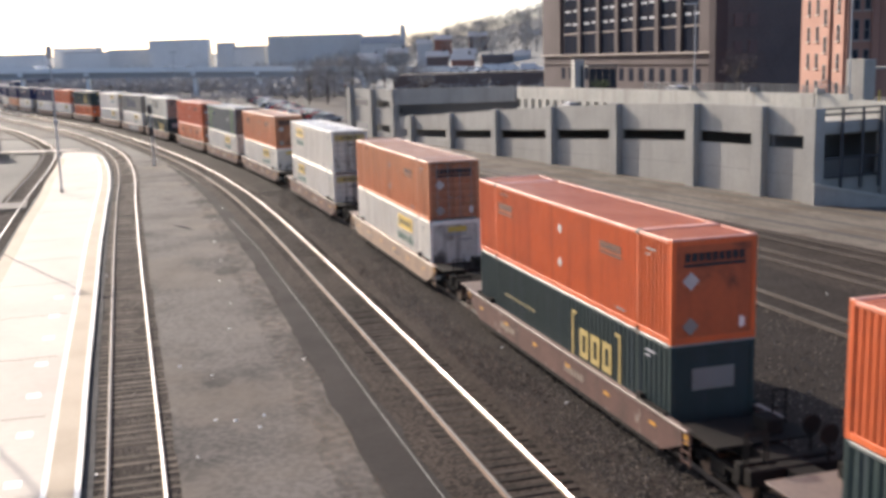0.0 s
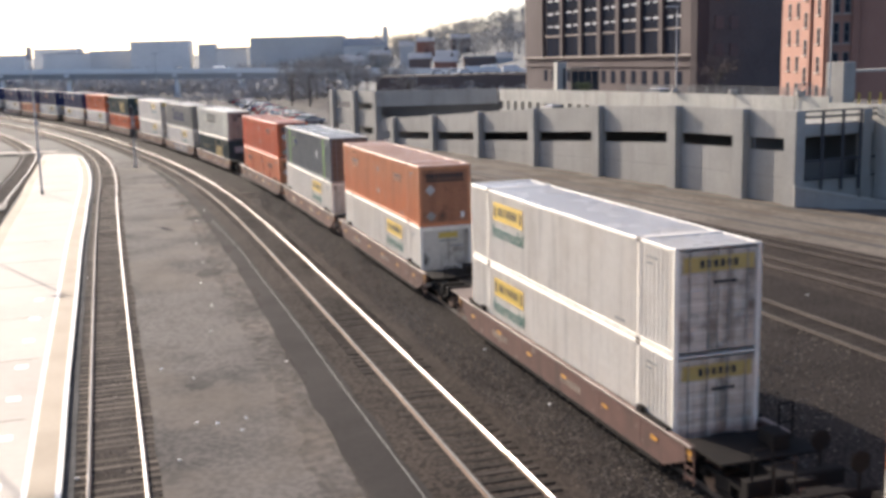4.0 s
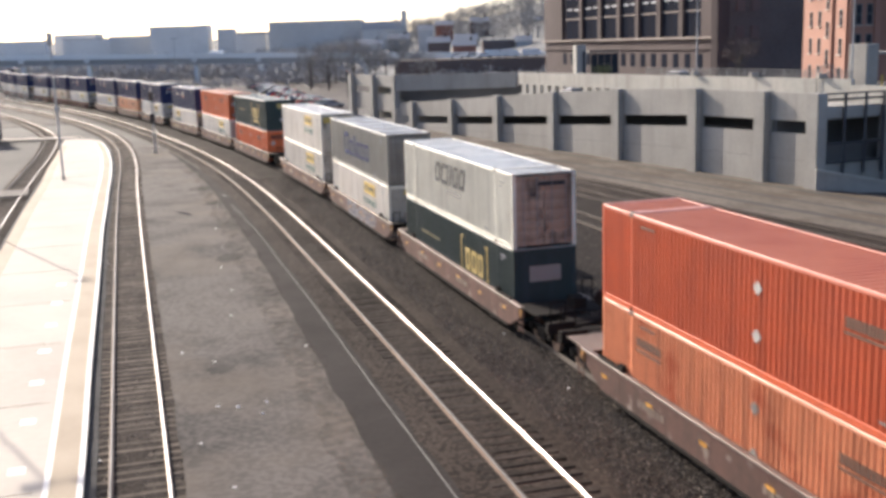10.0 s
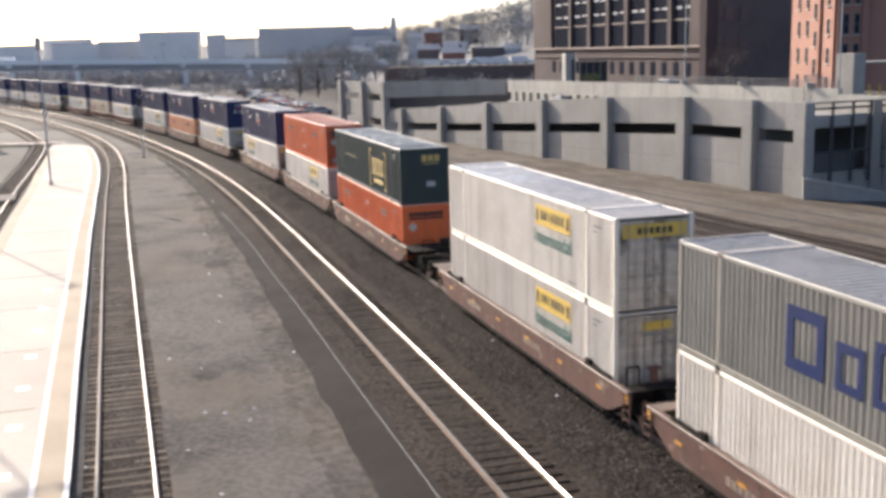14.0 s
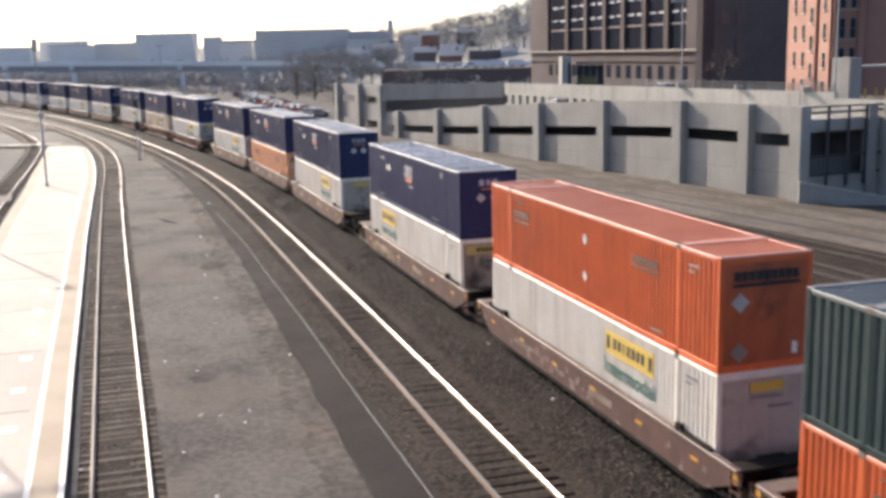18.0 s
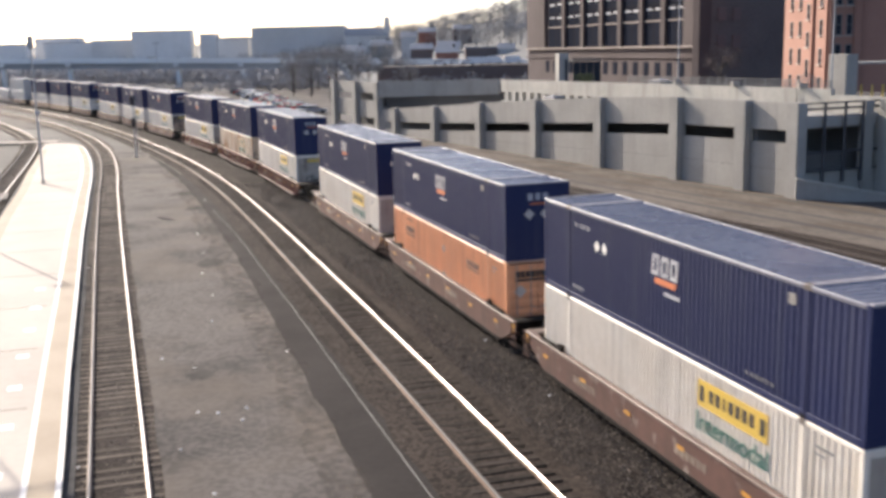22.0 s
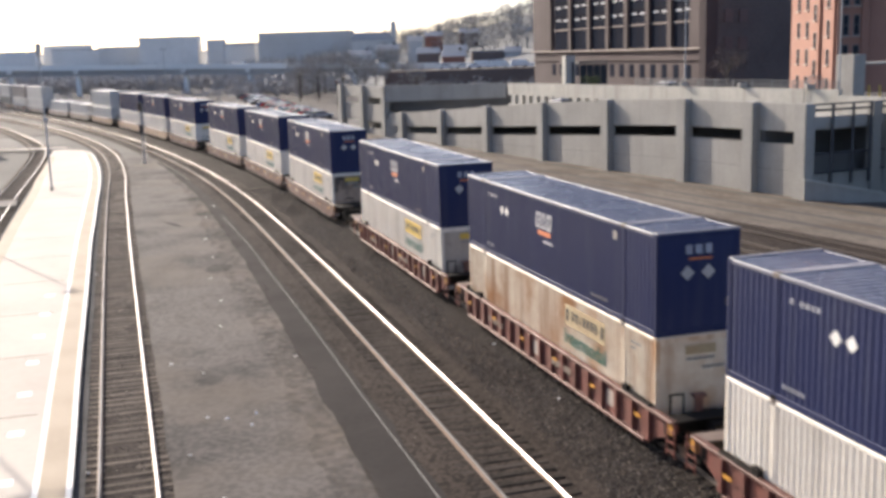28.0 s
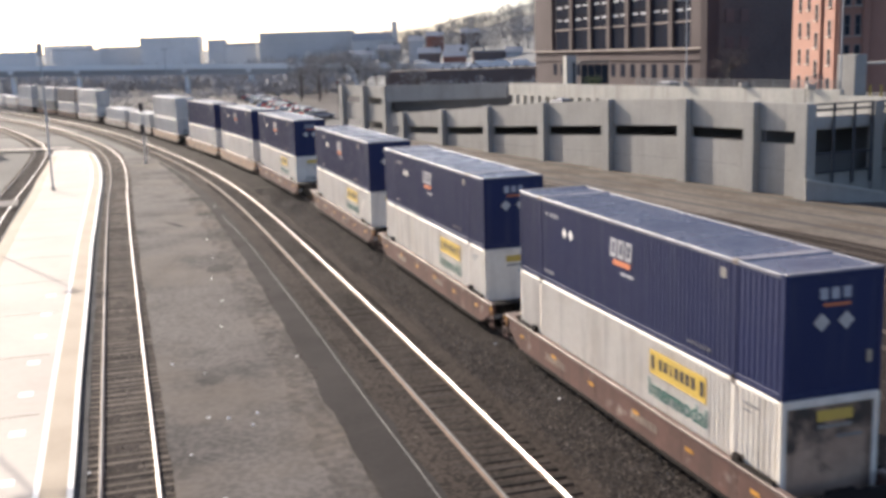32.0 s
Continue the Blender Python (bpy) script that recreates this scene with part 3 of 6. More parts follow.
M_BLIND = mat("pale_window_blind", (0.5, 0.5, 0.5), 0.8)
M_BAY = mat("dark_bay_panel", (0.03, 0.03, 0.037), 0.9, grain=3, spec=0.0)
M_BRICKED = mat("patched_brick", (0.15, 0.105, 0.1), 0.95, dirt=(0.1, 0.07, 0.068), grain=3, big=0.4, amount=0.6)


def face_frame(a, b):
    """A frame whose x runs along a wall from a to b, whose y points into the building."""
    a, b = Vector(a), Vector(b)
    u = (b - a).normalized()
    return Matrix.Translation((a.x, a.y, 0)) @ Matrix.Rotation(math.atan2(u.y, u.x), 4, "Z"), (b - a).length


def window(parent, m, x, z, w, h, depth=0.25, sill=None, blind=0.0, framed=True, glass=None):
    win = part("window", cached(("wpane", w, h, glass is None), lambda: mesh_of(boxes(((0, 0.12, 0), (w, 0.03, h))), glass or M_GLASS)), None, parent)
    win.matrix_basis = m @ Matrix.Translation((x, 0, z))
    t = 0.09
    if framed:
        part("window_frame", cached(("wframe", w, h), lambda: mesh_of(boxes(((0, 0.08, h / 2 - t / 2), (w, 0.1, t)), ((0, 0.08, -h / 2 + t / 2), (w, 0.1, t)), ((-w / 2 + t / 2, 0.08, 0), (t, 0.1, h - 2 * t)), ((w / 2 - t / 2, 0.08, 0), (t, 0.1, h - 2 * t)), ((0, 0.085, 0), (w - 2 * t, 0.08, t))), M_FENCE)), None, win)
    if sill:
        part("window_sill", cached(("wsill", w, h), lambda: mesh_of(boxes(((0, -0.06, -h / 2 - 0.1), (w + 0.3, 0.3, 0.18))), sill)), None, win)
    if blind:
        part("blind", cached(("wblind", w, h, blind), lambda: mesh_of(boxes(((0, 0.1, h / 2 - h * blind / 2 - t), (w - 2 * t, 0.02, h * blind))), M_BLIND)), None, win, "half-drawn pale blind")
    return win


office = thing("office_building", "tall brown brick office block with pilasters and dark windows", "building")
A, B = (23.6, 240.0), (43.6, 168.0)
fm, fl = face_frame(A, B)
LEDGE = 10.5
TOPZ = 44.0
part("base_wall", boxes(((fl / 2, 1.0, LEDGE / 2), (fl, 1.5, LEDGE))), M_BRICK, office).matrix_basis = fm
part("ledge", boxes(((fl / 2, 0.0, LEDGE + 0.15), (fl + 0.6, 0.9, 0.3))), M_STONE, office, "pale stone ledge").matrix_basis = fm
part("string_course", boxes(((fl / 2, 0.1, LEDGE - 1.6), (fl + 0.3, 0.4, 0.25))), M_BRICK, office).matrix_basis = fm
part("upper_wall", boxes(((fl / 2, 1.3, (LEDGE + TOPZ) / 2), (fl, 1.5, TOPZ - LEDGE))), M_BRICK, office).matrix_basis = fm
PIERS = [10.9, 20.7, 30.0, 38.6, 46.5, 54.9, 62.9, 70.6]
x0 = PIERS[0]
part("pier", boxes(((x0 / 2 - 0.2, 0.35, (LEDGE + TOPZ) / 2), (x0 - 0.6, 0.7, TOPZ - LEDGE))), M_BRICK, office).matrix_basis = fm
rnd = random.Random(3)
for px in PIERS[1:-1]:
    part("pilaster", cached(("pil",), lambda: mesh_of(boxes(((0, 0.3, (LEDGE + TOPZ) / 2), (1.5, 0.9, TOPZ - LEDGE)), bevel=0.03), M_BRICK)), None, office).matrix_basis = fm @ Matrix.Translation((px, 0, 0))
part("pier", boxes(((72.2, 0.3, (LEDGE + TOPZ) / 2), (4.9, 0.9, TOPZ - LEDGE)), bevel=0.03), M_BRICK, office).matrix_basis = fm
for pa, pb in zip(PIERS, PIERS[1:]):
    bw, mid_x = pb - pa, (pa + pb) / 2
    part("bay_panel", cached(("bay", round(bw, 2)), lambda: mesh_of(boxes(((0, 0.48, (LEDGE + TOPZ) / 2 + 0.2), (bw - 1.4, 0.12, TOPZ - LEDGE - 0.5))), M_BAY)), None, office, "dark panel between the piers").matrix_basis = fm @ Matrix.Translation((mid_x, 0, 0))
    part("spandrel", cached(("spandrel", round(bw, 2)), lambda: mesh_of(boxes(((0, 0.36, 15.0), (bw - 1.5, 0.2, 0.22))), M_STONE)), None, office, "pale stone band").matrix_basis = fm @ Matrix.Translation((mid_x, 0, 0))
    for k in range(0, 6):
        h, z = (3.9, 12.85) if k == 0 else (1.9, 16.25 + 2.65 * (k - 1))
        for j in (-1, 1):
            window(office, fm @ Matrix.Translation((0, 0.3, 0)), mid_x + j * bw * 0.2, z, round(bw * 0.3, 2), h, blind=0 if k == 0 else rnd.choice((0.14, 0.17, 0.2)), framed=False, glass=M_OLD_GLASS)
for i in range(15):
    window(office, fm @ Matrix.Translation((0, 0.1, 0)), 11.5 + i * 4.1, 6.9, 1.9, 2.3, framed=False, glass=M_OLD_GLASS)
side_b = (64.0, 178.0)
sm, sl_ = face_frame(B, side_b)
part("side_wall", boxes(((sl_ / 2, 0.8, TOPZ / 2), (sl_, 1.5, TOPZ))), M_BRICK_DARK, office, "sooty dark side wall").matrix_basis = sm
part("corner_pier", boxes(((0.6, 0.2, TOPZ / 2), (2.2, 1.6, TOPZ)), bevel=0.05), M_BRICK, office).matrix_basis = sm
for k in range(5):
    for j in range(2):
        part("bricked_window", boxes(((4.5 + 3.1 * j, -0.0, 11.3 + k * 4.3), (1.7, 0.3, 2.0)), bevel=0.03), M_BRICKED, office, "bricked-up window").matrix_basis = sm
part("core", boxes(((44, 215, TOPZ / 2), (14, 70, TOPZ - 0.5), Matrix.Rotation(radians(15), 4, "Z"))), M_BRICK_DARK, office)

tower = thing("brick_tower", "sunlit red brick building with narrow windows and pale sills", "building")
FA, FB, FC = (52.15, 153.8), (50.3, 131.5), (82.0, 122.0)
tm, tl_ = face_frame(FA, FB)
T2 = 40.0
part("sunlit_wall", boxes(((tl_ / 2, 0.8, T2 / 2), (tl_, 1.5, T2))), M_BRICK_RED, tower).matrix_basis = tm
for k in range(8):
    z = 5.55 + k * 3.6
    for x, dz in ((4.2, 0), (8.6, 0), (12.4, -1.45), (18.4, 0)):
        window(tower, tm @ Matrix.Translation((0, -0.06, 0)), x, z + dz, 1.3, 2.0, sill=M_STONE)
part("pilaster", boxes(((15.2, -0.1, T2 / 2), (0.9, 0.5, T2)), ((21.4, -0.1, T2 / 2), (1.1, 0.5, T2)), bevel=0.03), M_BRICK_RED, tower).matrix_basis = tm
um, ul_ = face_frame(FB, FC)
part("shaded_wall", boxes(((ul_ / 2, 0.8, T2 / 2), (ul_, 1.5, T2))), M_BRICK_RED, tower).matrix_basis = um
for k in range(8):
    for j in range(2):
        window(tower, um @ Matrix.Translation((0, -0.06, 0)), 0.98 + 1.22 * j, 5.8 + k * 3.6, 0.74, 2.5, sill=M_STONE)
part("pilaster", boxes(((0.2, -0.1, T2 / 2), (0.5, 0.5, T2)), ((3.2, -0.1, T2 / 2), (0.8, 0.5, T2)), bevel=0.03), M_BRICK_RED, tower).matrix_basis = um

# ---- containers and well cars ----
CL, CW, CH = 16.154, 2.59, 2.896
PAINT = dict(
    orange=((0.66, 0.13, 0.032), (0.4, 0.095, 0.042)), red=((0.62, 0.115, 0.04), (0.4, 0.09, 0.05)), tan=((0.57, 0.235, 0.11), (0.4, 0.18, 0.1)),
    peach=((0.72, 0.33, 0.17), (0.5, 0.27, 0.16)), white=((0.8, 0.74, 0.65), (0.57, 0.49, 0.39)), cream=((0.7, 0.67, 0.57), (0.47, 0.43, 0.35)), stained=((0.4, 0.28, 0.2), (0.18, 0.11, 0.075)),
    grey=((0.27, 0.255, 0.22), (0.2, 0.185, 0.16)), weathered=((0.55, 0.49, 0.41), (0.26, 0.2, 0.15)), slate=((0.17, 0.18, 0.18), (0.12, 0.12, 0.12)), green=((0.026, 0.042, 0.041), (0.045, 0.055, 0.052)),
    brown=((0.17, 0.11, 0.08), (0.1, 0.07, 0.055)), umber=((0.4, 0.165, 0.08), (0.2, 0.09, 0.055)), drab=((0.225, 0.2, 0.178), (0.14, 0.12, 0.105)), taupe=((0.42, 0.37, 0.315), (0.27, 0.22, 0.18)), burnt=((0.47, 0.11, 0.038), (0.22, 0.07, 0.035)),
    navy=((0.02, 0.0265, 0.075), (0.028, 0.033, 0.078)), coral=((0.74, 0.27, 0.13), (0.5, 0.16, 0.08)), grimy=((0.32, 0.27, 0.22), (0.11, 0.09, 0.075)), rusty=((0.74, 0.66, 0.52), (0.42, 0.24, 0.12)), pale=((0.56, 0.54, 0.5), (0.4, 0.38, 0.34)))
WORDS = dict(coral="faded coral-orange", orange="orange", red="red-orange", tan="faded tan-orange", peach="pale orange", white="white", cream="cream-white", grey="grey", slate="dark grey-green",
             green="dark green", navy="navy blue", rusty="rust-stained off-white", pale="pale grey", taupe="dusty taupe")


SOOT = dict(grimy=((0.04, 0.034, 0.03), 0.8, 0.5, 0.64), coral=((0.5, 0.12, 0.05), 0.7, 0.54, 0.66), weathered=((0.09, 0.07, 0.055), 0.9, 0.55, 0.68), stained=((0.05, 0.04, 0.033), 0.8, 0.56, 0.68), taupe=((0.12, 0.1, 0.085), 0.9, 0.58, 0.72), burnt=((0.09, 0.04, 0.025), 0.9, 0.56, 0.7), umber=((0.1, 0.05, 0.03), 0.9, 0.56, 0.7), rusty=((0.42, 0.22, 0.1), 0.55, 0.5, 0.72))


def paint(c):
    worn = c in ("weathered", "stained", "rusty", "grimy", "coral")
    return mat("container_" + c, PAINT[c][0], 0.55, 0.0, PAINT[c][1], grain=5, big=0.7, bump=0.03, amount=0.55, spread=0.08, patch=SOOT.get(c), fade=((0.6, 0.16, 0.055), 0.2, 2.0) if c == "tan" else None,
               streak=((0.33, 0.17, 0.08), 2.2, 0.75) if c == "rusty" else (tuple(0.5 * q for q in PAINT[c][1]), 3.0 if worn else 2.5, 0.75 if worn else 0.34) if c not in ("navy", "green", "slate") else ((0.07, 0.075, 0.1), 2.5, 0.25), spec=0.15 if c in ("navy", "green", "slate") else 0.35)


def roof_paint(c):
    """A roof sheet: the paint of the sides, paled to hold the sky's glare."""
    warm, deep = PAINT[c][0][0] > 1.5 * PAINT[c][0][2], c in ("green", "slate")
    glare_tint, k = ((0.42, 0.27, 0.16) if warm else (0.52, 0.52, 0.53)), 0.12 if deep else 0.35
    return mat("container_roof_" + c, tuple((1 - k) * a + k * b for a, b in zip(PAINT[c][0], glare_tint)), 0.36 if warm else 0.26, 0.0, PAINT[c][1], grain=4, big=0.6, bump=0.01, amount=0.75, spec=0.35 if warm else 0.7)


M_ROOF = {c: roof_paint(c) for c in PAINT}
# top rails: paint mixed a little paler for the sun's glint on the edge
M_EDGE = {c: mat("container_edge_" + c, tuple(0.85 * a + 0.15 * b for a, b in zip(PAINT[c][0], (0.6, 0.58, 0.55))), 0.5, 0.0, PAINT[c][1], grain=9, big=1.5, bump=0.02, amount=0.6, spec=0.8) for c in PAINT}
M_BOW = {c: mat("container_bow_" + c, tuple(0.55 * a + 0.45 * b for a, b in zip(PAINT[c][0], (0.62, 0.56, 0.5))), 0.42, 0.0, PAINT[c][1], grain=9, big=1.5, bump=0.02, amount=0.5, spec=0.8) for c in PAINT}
M_BLACK = mat("black_mark", (0.02, 0.02, 0.022), 0.7, amount=0.2)
M_FADED = mat("faded_white_mark", (0.42, 0.42, 0.44), 0.7, dirt=(0.15, 0.15, 0.2), grain=9, amount=0.8)
M_WORN_BLACK = mat("worn_black_mark", (0.09, 0.045, 0.03), 0.7, dirt=(0.25, 0.1, 0.05), grain=9, amount=0.6)
M_WORN_YELLOW = mat("worn_yellow_mark", (0.24, 0.2, 0.09), 0.7, dirt=(0.1, 0.1, 0.07), grain=9, amount=0.7)
M_GOLD = mat("yellow_mark", (0.6, 0.4, 0.055), 0.6, dirt=(0.46, 0.32, 0.09), amount=0.8)
M_BLUE = mat("blue_mark", (0.02, 0.032, 0.1), 0.8, dirt=(0.05, 0.055, 0.1), grain=9, amount=0.5, spec=0.1)
M_TEXT_GREEN = mat("green_mark", (0.02, 0.13, 0.1), 0.6, amount=0.3)
M_DULL_YELLOW = mat("dull_yellow_mark", (0.42, 0.31, 0.1), 0.6, amount=0.4)
M_PALE_YELLOW = mat("bleached_yellow_mark", (0.42, 0.34, 0.2), 0.7, dirt=(0.3, 0.2, 0.11), grain=6, amount=0.9)
M_LIME = mat("lime_stripe", (0.25, 0.5, 0.05), 0.6, amount=0.3)
M_STEEL = mat("dull_steel", (0.3, 0.29, 0.28), 0.5, 0.7, grain=16)
M_DIRTY = mat("grimy_black_steel", (0.014, 0.0125, 0.0115), 0.95, 0.0, dirt=(0.028, 0.023, 0.02), grain=10, amount=0.7, spec=0.1)
M_CAR_BROWN = mat("faded_brown_paint", (0.135, 0.074, 0.06), 0.75, dirt=(0.08, 0.05, 0.042), grain=5, big=0.9, amount=0.9, spread=0.1, patch=((0.25, 0.2, 0.17), 1.6, 0.62, 0.7), streak=((0.06, 0.042, 0.036), 2.0, 0.5), spec=0.2)
M_CAR_TAN = mat("faded_tan_paint", (0.33, 0.215, 0.14), 0.7, dirt=(0.16, 0.11, 0.085), grain=5, big=0.9, amount=0.9, spread=0.1)
M_CAR_RED = mat("dark_red_paint", (0.17, 0.05, 0.035), 0.65, dirt=(0.09, 0.04, 0.03), grain=5, big=0.9, amount=0.8)
M_CAR_PALE = mat("weathered_pale_paint", (0.42, 0.36, 0.31), 0.7, dirt=(0.2, 0.15, 0.12), grain=5, big=0.9, amount=0.9)
M_PLACARD = mat("dull_placard", (0.5, 0.47, 0.44), 0.7, dirt=(0.3, 0.27, 0.25), grain=9, amount=0.6)
M_CAST = mat("worn_casting", (0.16, 0.13, 0.115), 0.7, 0.2, dirt=(0.05, 0.04, 0.035), grain=12)
M_REFLECT = mat("amber_reflector", (0.55, 0.26, 0.04), 0.5, amount=0.2)
M_GRAFFITI = mat("pale_graffiti_paint", (0.42, 0.41, 0.42), 0.7, dirt=(0.14, 0.12, 0.13), grain=5, amount=0.8, share=0.6, spec=0.2)
M_SCRAWL_YELLOW = mat("faded_yellow_graffiti", (0.33, 0.26, 0.14), 0.8, dirt=(0.15, 0.1, 0.07), grain=6, amount=0.9, spec=0.2)
M_SCRAWL = mat("faded_graffiti_paint", (0.24, 0.18, 0.165), 0.8, dirt=(0.14, 0.09, 0.08), grain=7, amount=1.0, spec=0.1)
M_GRAFFITI_BLUE = mat("blue_graffiti_paint", (0.1, 0.105, 0.14), 0.7, dirt=(0.12, 0.075, 0.06), grain=4, amount=0.8, spec=0.2)

M_STENCIL = mat("worn_stencil_paint", (0.3, 0.24, 0.19), 0.8, dirt=(0.12, 0.08, 0.065), grain=12, amount=1.0)
M_DECK = mat("brown_steel_deck", (0.17, 0.125, 0.105), 0.8, dirt=(0.08, 0.06, 0.052), grain=8, amount=0.8)
# chord paint: worn, and lightened to hold the sun's glint along the top
M_CHORD = dict(brown=mat("worn_chord_brown", (0.18, 0.128, 0.11), 0.55, 0.1, dirt=(0.09, 0.055, 0.045), grain=5, amount=1.0, share=0.5, spec=0.5), tan=mat("worn_chord_tan", (0.3, 0.22, 0.165), 0.5, 0.1, dirt=(0.18, 0.12, 0.09), grain=9, amount=0.9, spec=0.7),
               red=mat("worn_chord_red", (0.17, 0.085, 0.068), 0.55, 0.1, dirt=(0.07, 0.03, 0.025), grain=5, amount=1.0, share=0.6, spec=0.4), pale=mat("worn_chord_pale", (0.46, 0.4, 0.35), 0.45, 0.1, dirt=(0.22, 0.17, 0.14), grain=9, amount=0.8, spec=0.7))


def corrugated(x0, x1, z0, z1, y, pitch=0.276, depth=0.036, face=-1):
    """An upright corrugated sheet in the plane y, ribs along z."""
    bm = bmesh.new()
    pts, x = [], x0
    k = max(1, round((x1 - x0) / pitch))
    p = (x1 - x0) / k
    for i in range(k):
        a = x0 + i * p
        pts += [(a, 0.0), (a + 0.3 * p, 0.0), (a + 0.5 * p, depth), (a + 0.8 * p, depth)]
    pts.append((x1, 0.0))
    lo = [bm.verts.new((px, y - face * py, z0)) for px, py in pts]
    hi = [bm.verts.new((px, y - face * py, z1)) for px, py in pts]
    for i in range(len(pts) - 1):
        q = (lo[i], lo[i + 1], hi[i + 1], hi[i])
        bm.faces.new(q if face < 0 else q[::-1])
    return bm


def ribbed_leaf(x, y, w, z0, z1, ribs):
    """A door leaf or end wall with level ribs, as one sheet with thickness."""
    bm = bmesh.new()
    pr = [(0.0, z0)]
    for k in range(ribs):
        h = (z1 - z0) / ribs
        q = z0 + k * h
        pr += [(0.0, q + 0.25 * h), (-0.022, q + 0.35 * h), (-0.022, q + 0.65 * h), (0.0, q + 0.75 * h)]
    pr += [(0.0, z1), (-0.06, z1), (-0.06, z0)]
    a = [bm.verts.new((x + px, y - w / 2, pz)) for px, pz in pr]
    b = [bm.verts.new((x + px, y + w / 2, pz)) for px, pz in pr]
    n = len(pr)
    bm.faces.new(a)
    bm.faces.new(b[::-1])
    for i in range(n):
        bm.faces.new((a[i], b[i], b[(i + 1) % n], a[(i + 1) % n]))
    bmesh.ops.recalc_face_normals(bm, faces=bm.faces)
    return bm


def text_mesh(words, size, material):
    cu = bpy.data.curves.new("t", "FONT")
    cu.body, cu.size, cu.extrude = words, size, 0.004
    cu.align_x, cu.align_y = "CENTER", "CENTER"
    ob = bpy.data.objects.new("t", cu)
    me = bpy.data.meshes.new_from_object(ob)
    bpy.data.objects.remove(ob)
    bpy.data.curves.remove(cu)
    me.materials.append(material)
    return me


SIDE = Matrix.Rotation(radians(90), 4, "X")                                              # writing on the right-hand side of the train
FRONT = Matrix.Rotation(radians(90), 4, "Z") @ Matrix.Rotation(radians(90), 4, "X")       # writing on the leading end


def side_mark(name, c, x, z, w, h, material, label="", y=-CW / 2 - 0.004, slant=0.0):
    me = cached((name, round(w, 2), round(h, 2), material.name, slant), lambda: mesh_of(slab(w, h, slant), material))
    ob = part(name, me, None, c, label)
    ob.matrix_basis = Matrix.Translation((x, y, z)) @ SIDE
    return ob


def front_mark(name, c, y, z, w, h, material, label="", turn=0.0):
    me = cached((name, round(w, 2), round(h, 2), material.name, 0.0), lambda: mesh_of(slab(w, h), material))
    ob = part(name, me, None, c, label)
    ob.matrix_basis = Matrix.Translation((CL / 2 + 0.012, y, z)) @ FRONT @ Matrix.Rotation(radians(turn), 4, "Z")
    return ob


def slab(w, h, slant=0.0):
    bm = boxes(((0, 0, 0), (w, h, 0.008)))
    for v in bm.verts:
        v.co.x += slant * v.co.y
    return bm


def bubble(w, h, bar, seed):
    """A wavy rounded patch of paint, or its outline of width bar."""
    bm = bmesh.new()
    n = 28
    loops = []
    for k in ((0.0, bar) if bar else (0.0,)):
        for z in (0.003, -0.003):
            row = []
            for i in range(n):
                a = 2 * math.pi * i / n
                g = 1 + 0.2 * math.sin(3 * a + seed * 2.1) + 0.12 * math.sin(5 * a + seed * 1.3)
                row.append(bm.verts.new(((w / 2 - k) * g * math.cos(a) + 0.15 * (seed % 3 - 1) * math.sin(a) * h, (h / 2 - k) * min(g, 1.08) * math.sin(a), z)))
            loops.append(row)
    for i in range(n):
        j = (i + 1) % n
        if bar:
            bm.faces.new((loops[0][i], loops[0][j], loops[2][j], loops[2][i]))
            bm.faces.new((loops[1][j], loops[1][i], loops[3][i], loops[3][j]))
        bm.faces.new((loops[0][j], loops[0][i], loops[1][i], loops[1][j]))
    if not bar:
        bm.faces.new(loops[0])
        bm.faces.new(loops[1][::-1])
    return bm


def hollow(w, h, bar, slant=0.0):
    """A plain upright frame of paint, open inside."""
    bm = bmesh.new()
    ring = [[bm.verts.new((sx * (w / 2 - k), sy * (h / 2 - k), z)) for sx, sy in ((-1, -1), (1, -1), (1, 1), (-1, 1))] for k in (0.0, bar) for z in (0.004, -0.004)]
    for i in range(4):
        j = (i + 1) % 4
        bm.faces.new((ring[0][i], ring[0][j], ring[2][j], ring[2][i]))
        bm.faces.new((ring[1][j], ring[1][i], ring[3][i], ring[3][j]))
        bm.faces.new((ring[0][j], ring[0][i], ring[1][i], ring[1][j]))
        bm.faces.new((ring[2][i], ring[2][j], ring[3][j], ring[3][i]))
    for v in bm.verts:
        v.co.x += slant * v.co.y
    return bm


def letters(name, c, x, z, h, widths, gap, material, label, slant=0.0, heights=None):
    """A word mark drawn as plain blocks of paint, one for each letter."""
    px = -(sum(widths) + gap * (len(widths) - 1)) / 2
    for i, w in enumerate(widths):
        hh = h * (heights[i] if heights else 1.0)
        ob = part(name, cached((name, w, hh, material.name, slant), lambda: mesh_of(hollow(w * 0.9, hh, min(w * 0.3, hh * 0.2), slant) if w > 0.41 else slab(w * 0.6, hh, slant), material)), None, c, label if i == 0 else "")
        ob.matrix_basis = Matrix.Translation((x + px + w / 2, -CW / 2 - 0.004, z - h / 2 + hh / 2)) @ SIDE
        px += w + gap


